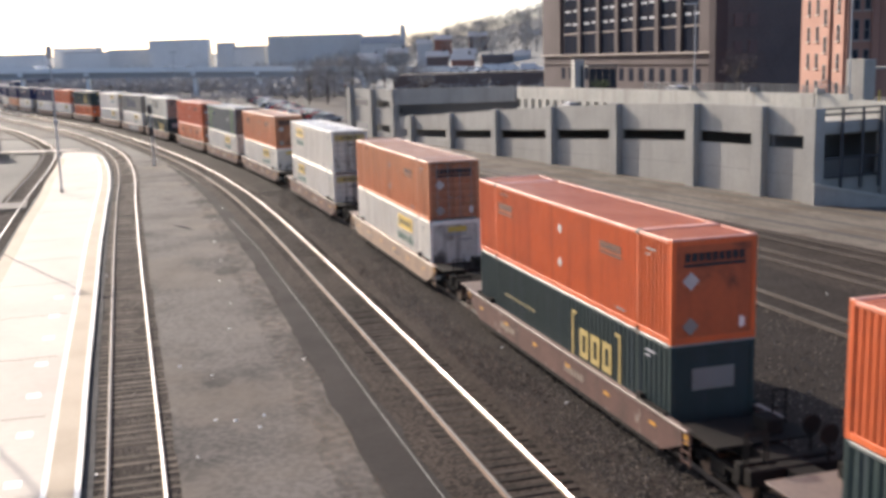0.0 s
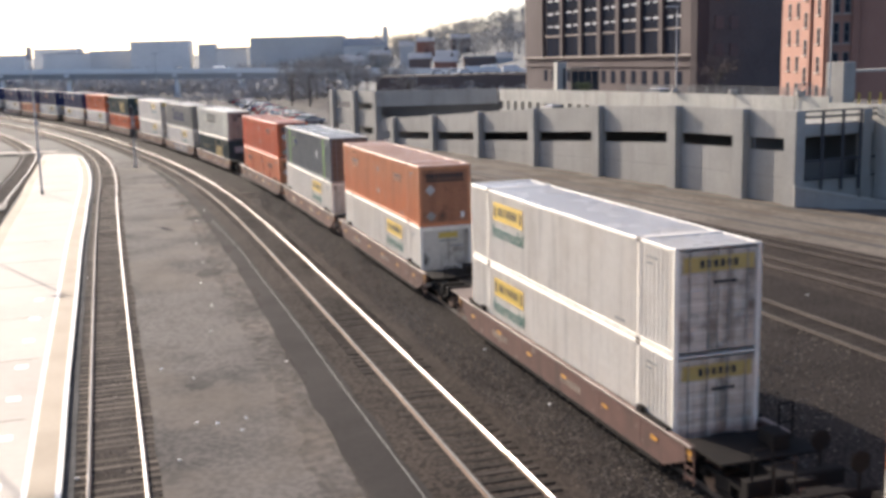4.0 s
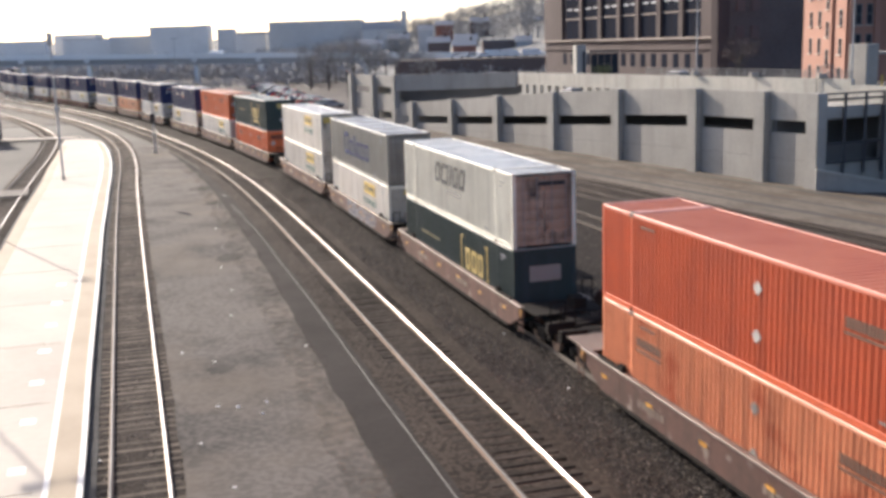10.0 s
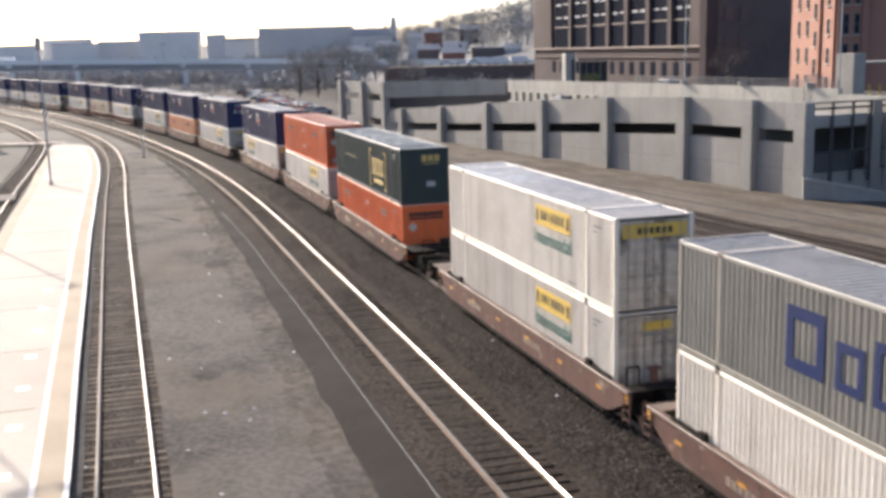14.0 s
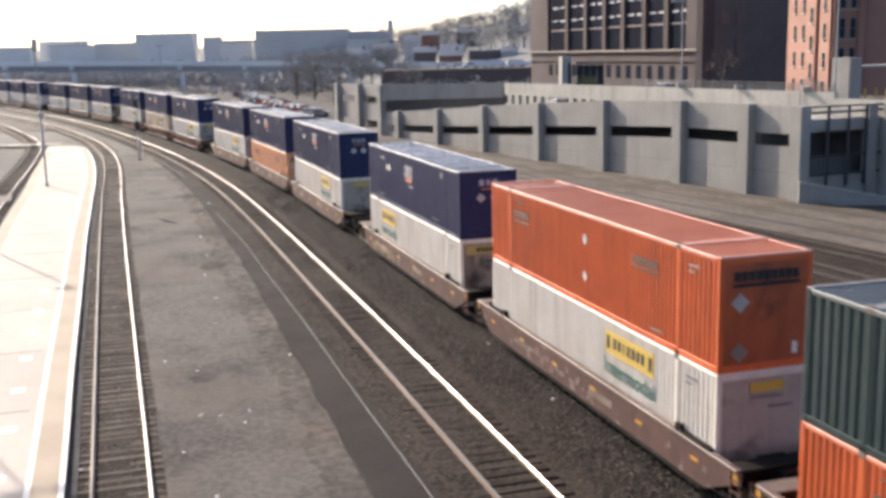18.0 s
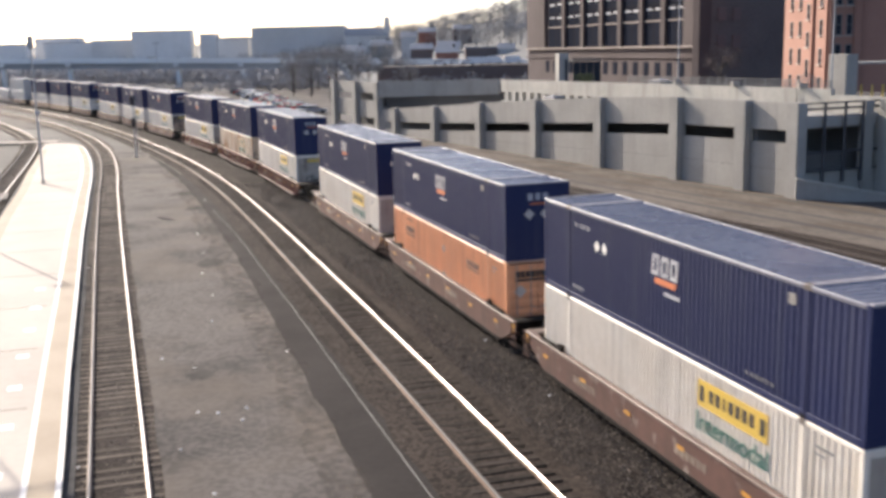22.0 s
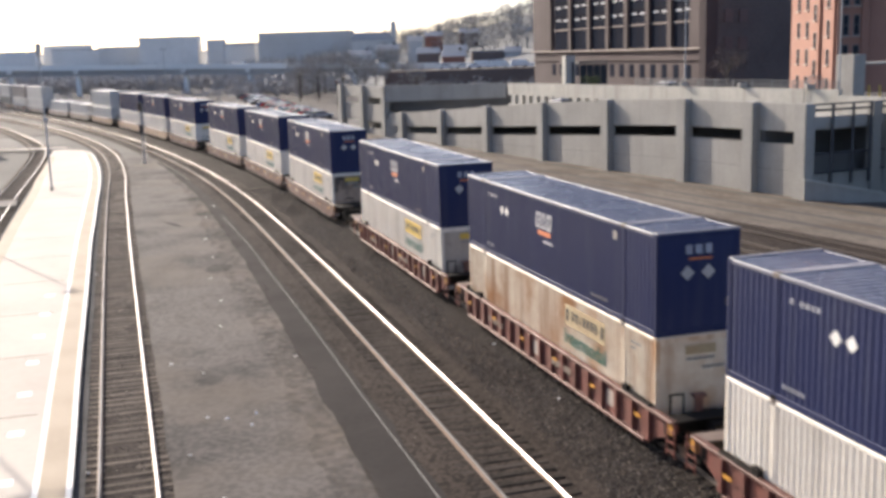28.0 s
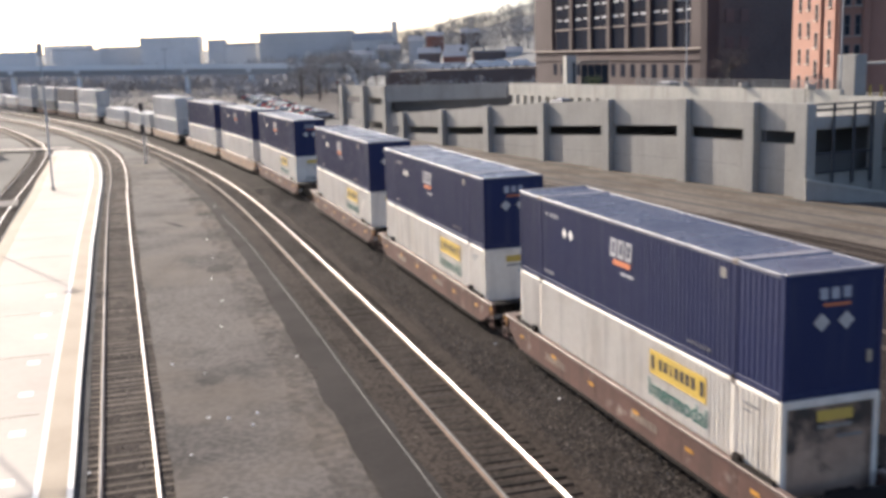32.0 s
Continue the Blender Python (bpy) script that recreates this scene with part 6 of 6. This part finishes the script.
def crowned_roof():
    """A car's roof sheet, arched along and across."""
    bm = bmesh.new()
    g = [[bm.verts.new((-0.38 + 0.86 * u, 0.64 * v, 1.40 + 0.13 * (1 - 0.5 * u * u - 0.5 * v * v))) for v in (-1, -0.66, -0.33, 0, 0.33, 0.66, 1)] for u in (-1, -0.66, -0.33, 0, 0.33, 0.66, 1)]
    for a, b in zip(g, g[1:]):
        for k in range(6):
            bm.faces.new((a[k], b[k], b[k + 1], a[k + 1])).smooth = True
    edge = [g[i][0] for i in range(7)] + [g[6][i] for i in range(1, 7)] + [g[i][6] for i in range(5, -1, -1)] + [g[0][i] for i in range(5, 0, -1)]
    low = [bm.verts.new((q.co.x, q.co.y, 1.38)) for q in edge]
    for i in range(len(edge)):
        bm.faces.new((edge[i], edge[(i + 1) % len(edge)], low[(i + 1) % len(edge)], low[i]))
    bm.faces.new(low)
    bmesh.ops.recalc_face_normals(bm, faces=bm.faces)
    return bm


def car(x, y, z, turn, colour, kind="car", name="parked_car", label=None, group="parked cars"):
    c = thing(name, label or (colour + " parked car with dark windows"), "car", pose(x, y, z, 0, 0, turn), group=group)

    def hull():
        prof = ((-2.2, 0.35), (2.2, 0.35), (2.25, 0.75), (1.25, 0.95), (-2.0, 1.0), (-2.25, 0.8)) if kind == "car" else ((-2.7, 0.4), (2.7, 0.4), (2.75, 1.1), (2.0, 1.3), (1.5, 2.1), (-2.7, 2.15))
        w = 0.88 if kind == "car" else 0.98
        bm = bmesh.new()
        a = [bm.verts.new((px, -w, pz)) for px, pz in prof]
        b = [bm.verts.new((px, w, pz)) for px, pz in prof]
        n = len(prof)
        bm.faces.new(a)
        bm.faces.new(b[::-1])
        for i in range(n):
            bm.faces.new((a[i], b[i], b[(i + 1) % n], a[(i + 1) % n]))
        bmesh.ops.recalc_face_normals(bm, faces=bm.faces)
        bmesh.ops.bevel(bm, geom=list(bm.edges), offset=0.07, segments=2, affect="EDGES")
        return mesh_of(bm, car_paint(colour))

    def cabin():
        bm = bmesh.new()
        lo = [bm.verts.new(q) for q in ((-1.7, -0.8, 0.96), (1.2, -0.8, 0.94), (1.2, 0.8, 0.94), (-1.7, 0.8, 0.96))]
        hi = [bm.verts.new(q) for q in ((-1.2, -0.62, 1.42), (0.45, -0.62, 1.42), (0.45, 0.62, 1.42), (-1.2, 0.62, 1.42))]
        bm.faces.new(hi)
        for i in range(4):
            bm.faces.new((lo[i], lo[(i + 1) % 4], hi[(i + 1) % 4], hi[i]))
        bmesh.ops.recalc_face_normals(bm, faces=bm.faces)
        return mesh_of(bm, M_CAR_GLASS)
    part("body", cached(("hull", kind, colour), hull), None, c)
    if kind == "car":
        part("glasshouse", cached(("cabin",), cabin), None, c, "dark car windows")
        part("roof", cached(("croof", colour), lambda: mesh_of(crowned_roof(), car_paint(colour))), None, c)
    else:
        part("windscreen", cached(("vscreen",), lambda: mesh_of(boxes(((1.78, 0, 1.7), (0.06, 1.7, 0.75), Matrix.Rotation(radians(-32), 4, "Y"))), M_CAR_GLASS)), None, c)
    for sx in (-1.4, 1.4):
        for sy in (-0.82, 0.82):
            part("wheel", cached(("cwheel", sx, sy), lambda: mesh_of(tubes(((sx, sy - 0.1, 0.33), (sx, sy + 0.1, 0.33), 0.33), n=14), M_TYRE)), None, c)
    return c


tagged(part("pavement_lot", boxes(((-62, 268, -0.06), (110, 170, 0.1), Matrix.Rotation(radians(24), 4, "Z"))), M_ASPHALT), "grey asphalt parking lot beyond the train", "pavement", kind="structure")
rnd = random.Random(8)
for r in range(6):
    for k in range(7):
        x, y = -20 - r * 4.5 - k * 1.9 * 0.5, 196 + r * 17 + k * 3.0
        if rnd.random() < 0.86:
            col = rnd.choice(("white", "silver", "black", "red", "blue", "grey", "silver", "black"))
            car(x - k * 0.6, y, -0.01, 12 + rnd.uniform(-3, 3), col)
for x, y, k in ((12.6, 296, "car"), (15.2, 297, "van"), (20.0, 297, "van"), (25.6, 298, "van"), (9.5, 300, "car"), (5.0, 301, "car")):
    car(x, y, 6.55, rnd.uniform(-8, 8), "white", k, "parked_van" if k == "van" else "parked_car", "white parked van on the upper lot" if k == "van" else "white parked car on the upper lot")
tagged(part("pavement_upper_lot", boxes(((15, 299, 6.35), (52, 28, 0.4), Matrix.Rotation(radians(-4), 4, "Z"))), M_ASPHALT), "grey upper parking lot above the retaining wall", "pavement", kind="structure")
# traffic on the bridge
TRAFFIC = []
for i, (d0, v, col, lane) in enumerate(((960, 18, "white", 3.0), (1005, 17, "silver", 3.0), (820, 18, "white", 3.0), (930, -18, "silver", 8.5), (1010, -17, "white", 8.5), (1085, -18, "grey", 8.5), (1200, -18, "white", 8.5), (1400, -18, "silver", 8.5), (690, 18, "white", 3.0), (560, 17, "silver", 3.0))):
    TRAFFIC.append((car(0, 0, 0, 0, col, "van" if i % 3 == 0 else "car", "driving_car", col + " car driving along the highway bridge", "cars on the bridge"), d0, v, lane))
BR_LEN = np.concatenate([[0], np.cumsum([math.dist(a[:2], b[:2]) for a, b in zip(BR, BR[1:])])])


def bridge_pose(d, lane, back):
    p = [float(np.interp(d, BR_LEN, [b[i] for b in BR])) for i in range(3)]
    k = min(max(int(np.searchsorted(BR_LEN, d)) - 1, 0), len(BR) - 2)
    ang = math.atan2(BR[k + 1][1] - BR[k][1], BR[k + 1][0] - BR[k][0])
    over = min(d, 0.0) + max(d - BR_LEN[-1], 0.0)
    return Matrix.Translation((p[0] - lane * math.sin(ang) + over * math.cos(ang), p[1] + lane * math.cos(ang) + over * math.sin(ang), p[2] - 1.2)) @ Matrix.Rotation(ang + (math.pi if back else 0), 4, "Z")

# ---- posts, signals and small things by the line ----
M_GALV = mat("galvanised_steel", (0.42, 0.42, 0.41), 0.55, 0.15, grain=6)
M_DARK_STEEL = mat("dark_painted_steel", (0.06, 0.06, 0.06), 0.6, 0.3, grain=6)
M_LENS = mat("dark_signal_lens", (0.05, 0.03, 0.03), 0.2)


def lamp_post(x, y, z, h, label="tall grey steel lamp post on the platform", box_at=None):
    p = thing("lamp_post", label, "lamp post", pose(x, y, z, 0, 0, 16), group="lamp posts")
    part("base", tubes(((0, 0, 0), (0, 0, 0.34), 0.16, 0.13)), M_CONC, p)
    part("pole", tubes(((0, 0, 0.3), (0, 0, h), 0.095, 0.06)), M_GALV, p)
    if box_at:
        part("lamp_head", boxes(((0, 0, h - 0.5), (0.5, 0.42, 1.1)), bevel=0.08), M_GALV, p)
    else:
        part("arm", tubes(((0, 0, h - 0.2), (0.9, 0, h - 0.05), 0.04)), M_GALV, p)
        part("lamp_head", boxes(((1.0, 0, h - 0.05), (0.75, 0.4, 0.22)), bevel=0.05), M_DARK_STEEL, p)
        part("lamp_head", boxes(((-0.35, 0, h - 0.05), (0.7, 0.4, 0.22)), bevel=0.05), M_DARK_STEEL, p)
    if box_at:
        part("speaker_box", boxes(((0.05, -0.1, box_at), (0.4, 0.4, 0.34)), bevel=0.04), M_GALV, p)


lamp_post(-34.05, 94.2, 0.24, 12.9, box_at=6.3)
lamp_post(-34.6, 73.5, -0.05, 13.7, "tall grey steel lamp post beside the far track")
lamp_post(-27.4, 48.3, -0.05, 13.7, "tall grey steel lamp post beside the far track")

sig = thing("signal_mast", "black railway signal mast with two heads", "railway signal", pose(-32.45, 119.4, -0.05))
part("foundation", boxes(((0, 0, 0.15), (0.4, 0.4, 0.4)), bevel=0.04), M_CONC, sig)
part("mast", tubes(((0, 0, 0.4), (0, 0, 7.0), 0.08)), M_GALV, sig)
for z in (6.35, 3.95):
    head = part("signal_head", boxes(((0, -0.2, z), (0.5, 0.22, 1.0)), bevel=0.06), M_DARK_STEEL, sig, "black signal head")
    for k in (-0.3, 0.0, 0.3):
        part("lens", tubes(((0, -0.3, z + k), (0, -0.42, z + k), 0.12), n=12), M_LENS, head)
part("ladder", tubes(((0.25, 0.2, 0.5), (0.25, 0.2, 6.6), 0.02), ((-0.1, 0.25, 0.5), (-0.1, 0.25, 6.6), 0.02), *(((-0.1, 0.23, 0.8 + 0.35 * i), (0.25, 0.21, 0.8 + 0.35 * i), 0.012) for i in range(16))), M_GALV, sig)

mast = thing("high_mast_light", "tall steel light mast beyond the train", "light mast", pose(-73.8, 300, 0))
part("pole", tubes(((0, 0, 0), (0, 0, 14.5), 0.17, 0.09)), M_GALV, mast)
part("lamp_head", boxes(((0, 0, 14.5), (2.0, 0.4, 0.3)), bevel=0.08), M_GALV, mast)
tl = thing("traffic_light", "traffic light post beside the parking lot", "traffic light", pose(-20.5, 236, 0))
part("post", tubes(((0, 0, 0), (0, 0, 5.6), 0.09)), M_DARK_STEEL, tl)
part("signal_head", boxes(((0, -0.15, 5.2), (0.4, 0.3, 1.1)), bevel=0.05), M_DARK_STEEL, tl)
part("lens", tubes(((0, -0.31, 5.5), (0, -0.36, 5.5), 0.14), n=12), mat("red_lens", (0.6, 0.05, 0.05), 0.3), tl, "red lens")

# level crossings of boards over the far track
def crossing(name, label, a, b, width, z, material):
    """A run of boards laid from a to b over the tracks."""
    a, b = Vector(a), Vector(b)
    d = b - a
    t = thing(name, label, "crossing", Matrix.Translation((*((a + b) / 2), 0)) @ Matrix.Rotation(math.atan2(d.y, d.x), 4, "Z"), kind="structure")
    n = 8
    for i in range(n):
        part("board", cached(("xboard", name), lambda: mesh_of(boxes(((0, 0, 0), (d.length, width / n - 0.02, 0.1)), bevel=0.01), material)), None, t).location = (0, (i - n / 2 + 0.5) * width / n, z)


M_BOARD = mat("dusty_crossing_board", (0.24, 0.215, 0.19), 0.9, dirt=(0.13, 0.115, 0.1), grain=6, big=0.6, amount=0.8, spec=0.1)
crossing("crossing_path_1", "dusty board crossing over the curved track", on_line(76.0, -24.0)[0], on_line(76.0, -17.2)[0], 4.2, 0.13, M_BOARD)
crossing("crossing_path_2", "narrow pale crossing at the platform's end", (-64.0, 142.2), (-48.9, 142.2), 2.4, 0.2, M_CONC_PALE)

# a dark rail vehicle parked at the edge of the yard
rv = thing("parked_rail_vehicle", "dark parked railway work vehicle with white panels", "rail vehicle", pose(-59.5, 139.0, 0.1, 0, 0, 116))
part("body", boxes(((0, 0, 1.9), (9.0, 2.8, 2.0)), ((-3.2, 0, 3.2), (2.6, 2.7, 1.0)), ((0, 0, 0.85), (9.6, 2.5, 0.3)), bevel=0.08), M_DARK_STEEL, rv)
for k in range(4):
    part("panel", boxes(((-4.53, -0.9 + 0.6 * k, 1.9), (0.06, 0.4, 1.2)), bevel=0.02), M_WHITE_PAINT, rv, "white panel")
    part("side_panel", boxes(((-3.0 + 2.0 * k, -1.42, 2.3), (1.3, 0.05, 0.5)), bevel=0.01), M_WHITE_PAINT, rv, "white panel")
for sx in (-3.0, 3.0):
    truck(rv, sx)

# ---- fittings on the garage's upper deck ----
tower_s = thing("stair_tower", "pale concrete stair tower on the upper deck", "stair tower", pose(18.35, 140, 6.2, 0, 0, 8))
part("shaft", boxes(((0, 0, 2.05), (1.35, 1.6, 4.1)), bevel=0.03), M_CONC, tower_s)
part("slot_window", boxes(((0.32, -0.82, 1.9), (0.3, 0.06, 2.8))), M_GLASS, tower_s)
shelter = thing("glass_shelter", "small glazed shelter beside the stair tower", "shelter", pose(21.5, 141, 6.2, 0, 0, 8))
part("roof", boxes(((0, 0, 3.2), (4.0, 2.2, 0.25)), bevel=0.03), M_DARK_STEEL, shelter)
for k in range(5):
    part("post", boxes(((-1.85 + 0.92 * k, -1.0, 1.55), (0.1, 0.1, 3.1))), M_DARK_STEEL, shelter)
for k in range(4):
    part("pane", boxes(((-1.39 + 0.92 * k, -1.0, 1.6), (0.78, 0.03, 2.6))), M_GLASS, shelter)
kiosk = thing("concrete_kiosk", "pale concrete kiosk at the deck's entrance", "kiosk", pose(35.45, 89.4, 6.2, 0, 0, 24))
part("shaft", boxes(((0, 0, 1.92), (1.35, 2.0, 3.84)), bevel=0.05), M_CONC, kiosk)
part("canopy", boxes(((5.4, 0.6, 3.05), (9.4, 2.6, 0.16)), bevel=0.03), M_CONC, kiosk)
for k in range(5):
    bl = thing("bollard", "yellow steel bollard on the deck", "bollard", pose(36.5 + 0.86 * k, 88.0 - 0.1 * k, 6.2), group="yellow bollards")
    part("post", tubes(((0, 0, 0), (0, 0, 1.3), 0.09)), M_GOLD, bl)
for x, y, h in ((26.45, 110, 9.6), (33.2, 86, 10.5)):
    p = thing("street_lamp", "slim grey street lamp on the garage deck", "street lamp", pose(x, y, 6.2), group="deck lamps")
    part("pole", tubes(((0, 0, 0), (0, 0, h), 0.08, 0.05)), M_GALV, p)
    part("lamp_head", boxes(((-0.5, 0, h), (1.3, 0.3, 0.16)), bevel=0.04), M_GALV, p)
hoops = thing("hoop_rail", "two arched steel pipe hoops behind the deck wall", "railing", pose(30.85, 85.0, 6.2))
for r, name in ((0.8, "outer_hoop"), (0.55, "inner_hoop")):
    pts = [(-r, 0, 0)] + [(-r * math.cos(a), 0, 2.35 - 0.8 + r * math.sin(a)) for a in (k * math.pi / 10 for k in range(11))] + [(r, 0, 0)]
    part(name, tubes(*((a, b, 0.045) for a, b in zip(pts, pts[1:]))), M_FENCE, hoops)
shrub = thing("evergreen_shrub", "low green evergreen shrub behind the deck wall", "shrub", pose(18.4, 121.0, 6.2))
part("stem", tubes(((0, 0, 0), (0, 0, 1.2), 0.06, 0.03)), M_BARK, shrub)
bm = bmesh.new()
for k in range(7):
    twigs(bm, (rnd.uniform(-0.9, 0.9), rnd.uniform(-0.4, 0.4), rnd.uniform(0.9, 1.9)), 0.55, 0.5, 150, 0.16, rnd)
part("foliage", bm, mat("evergreen_leaves", (0.07, 0.1, 0.035), 0.8, dirt=(0.04, 0.06, 0.025), grain=2, amount=0.8, bump=0.0), shrub)
for at in (0.83, -7.1, -14.94):
    w = thing("planter_block", "concrete block on the deck wall", "block", Matrix.Translation((*g_at(at, -6.95), 7.49)), group="blocks on the deck wall")
    part("block", boxes(((0, 0, 0.2), (0.7, 0.4, 0.44)), bevel=0.03), M_CONC, w)
for i, (s, o, c) in enumerate(((17.0, -3.4, "silver"), (9, -11, "white"))):
    q = g_at(s, o)
    car(q.x, q.y, (ramp_top(s) - 1.1) if o > -6 else 6.21, 115, c, label=c + " car on the garage ramp" if o > -6 else c + " car on the garage deck")

# ---- litter, stones and joints ----
rnd = random.Random(21)
for i, (x, y) in enumerate(((-16.6, 76.4), (-14.6, 66.5), (-11.8, 54.2), (-9.3, 44.0), (-6.8, 32.2), (-8.6, 37.2), (-12.9, 60.0), (-7.3, 29.1), (-10.2, 48.9), (3.9, 33.0), (2.2, 39.8), (-17.2, 82.0), (12.6, 52.0), (18.5, 57.0), (17.6, 47.3), (-18.37, 56.34), (-10.1, 38.5), (-7.46, 32.3), (-5.94, 32.6), (-5.9, 31.5), (-5.46, 39.0), (-9.9, 28.0), (-5.7, 25.9))):
    s = thing("paper_scrap", "crumpled white paper scrap on the ground", "litter", pose(x, y, 0.05, rnd.uniform(-20, 20), rnd.uniform(-20, 20), rnd.uniform(0, 180)), group="litter")
    bm = bmesh.new()
    bmesh.ops.create_icosphere(bm, subdivisions=1, radius=0.06)
    for v in bm.verts:
        v.co = Vector((v.co.x * rnd.uniform(0.8, 1.8), v.co.y * rnd.uniform(0.6, 1.3), v.co.z * 0.35))
    part("paper", bm, M_WHITE_PAINT, s)

def stones(name, label, count, lo, hi, s0, s1, z, size, material, seed):
    r = random.Random(seed)
    verts, faces = [], []
    for _ in range(count):
        s = s0 + (s1 - s0) * r.random() ** 1.5
        p, _h = on_line(s, r.uniform(lo, hi))
        k = size * r.uniform(0.5, 1.4)
        b = len(verts)
        for q in ((1, 0, 0), (0, 1, 0), (-1, 0, 0), (0, -1, 0), (0, 0, 0.8)):
            verts.append((p.x + k * (q[0] + r.uniform(-0.4, 0.4)), p.y + k * (q[1] + r.uniform(-0.4, 0.4)), z + k * (q[2] + r.uniform(-0.1, 0.3))))
        faces += [(b, b + 1, b + 4), (b + 1, b + 2, b + 4), (b + 2, b + 3, b + 4), (b + 3, b, b + 4)]
    me = bpy.data.meshes.new(name)
    me.from_pydata(verts, [], faces)
    me.materials.append(material)
    tagged(part(name, me, None), label, "gravel", kind="stuff")


M_STONE_MIX = mat("ballast_stone", (0.15, 0.125, 0.102), 0.95, dirt=(0.05, 0.042, 0.036), grain=6, big=0.9, bump=0.2, amount=0.6, spec=0.08)
_nt = M_STONE_MIX.node_tree
_geo, _tone, _hsv = _nt.nodes.new("ShaderNodeNewGeometry"), _nt.nodes.new("ShaderNodeMapRange"), _nt.nodes["Hue/Saturation/Value"]
_tone.inputs["To Min"].default_value, _tone.inputs["To Max"].default_value = 0.25, 2.1
_nt.links.new(_geo.outputs["Random Per Island"], _tone.inputs["Value"])
_nt.links.new(_tone.outputs[0], _hsv.inputs["Value"])
stones("gravel_stones", "loose brown and black ballast stones", 24000, 1.75, 4.6, -8, 75, 0.0, 0.036, M_STONE_MIX, 1)
stones("gravel_stones", "loose ballast stones between the rails", 1500, -1.9, 1.75, -8, 75, -0.01, 0.04, M_STONE_MIX, 2)
stones("gravel_stones", "loose ballast stones beyond the train", 14000, 6.6, 17.0, -8, 60, -0.01, 0.045, M_STONE_MIX, 3)
stones("gravel_stones", "loose ballast stones beside the platform track", 3500, -11.3, -8.3, -8, 50, 0.0, 0.04, M_STONE_MIX, 4)

# damp hollows in the asphalt
M_DAMP = mat("damp_asphalt", (0.05, 0.046, 0.043), 0.95, dirt=(0.1, 0.09, 0.08), grain=3, big=1.2, amount=0.8, spec=0.05)
for x, y, a, b in ((-8.2, 36.3, 0.5, 0.55), (-11.9, 56.9, 0.7, 1.3), (-20.0, 86.5, 0.9, 1.4), (-17.1, 77.9, 0.8, 1.0), (-14.0, 68.2, 0.5, 0.8)):
    bm = bmesh.new()
    bm.faces.new([bm.verts.new((x + a * k * math.cos(q), y + b * k * math.sin(q), 0.0385)) for q, k in ((i * 0.2618, 1 + 0.45 * noise.noise((i * 0.7, x, y))) for i in range(24))])
    tagged(part("damp_patch", bm, M_DAMP), "dark damp hollow worn into the asphalt", "stain", kind="structure")

# a pipe along the apron and platform joints
bm = bmesh.new()
last = None
for s in np.arange(-10, 62, 2.0):
    p, _ = on_line(s, -2.3 + 0.02 * math.sin(s * 0.3) - 0.25 * max(0, s - 45) / 17)
    ring = [bm.verts.new((p.x + q, p.y, 0.05 + r)) for q, r in ((-0.014, 0.0), (0.0, 0.016), (0.014, 0.0))]
    if last:
        for i in range(2):
            bm.faces.new((last[i], last[i + 1], ring[i + 1], ring[i]))
    last = ring
tagged(part("cable", bm, mat("dusty_cable", (0.34, 0.33, 0.31), 0.9, spec=0.1)), "thin pale cable lying along the asphalt apron", "cable")
for i in range(14):
    s = 2 + i * 7.5
    a, h = on_line(s, (plat_l(s) + plat_r(s) - 1.2) / 2)
    j = part("joint", boxes(((0, 0, 0.2415), (plat_r(s) - 1.25 - plat_l(s), 0.035, 0.004))), M_DARK_ASPHALT, platform)
    j.matrix_basis = Matrix.Translation((a.x, a.y, 0)) @ Matrix.Rotation(h - math.pi / 2 , 4, "Z")
for i in range(9):
    s = 3 + i * 4.1
    a, h = on_line(s, plat_r(s) - 1.75)
    j = part("worn_paint_patch", boxes(((0, 0, 0.2415), (0.45, 0.5, 0.006))), M_WHITE_PAINT, platform, "patch of worn white paint")
    j.matrix_basis = Matrix.Translation((a.x, a.y, 0)) @ Matrix.Rotation(h - math.pi / 2, 4, "Z")


motions()
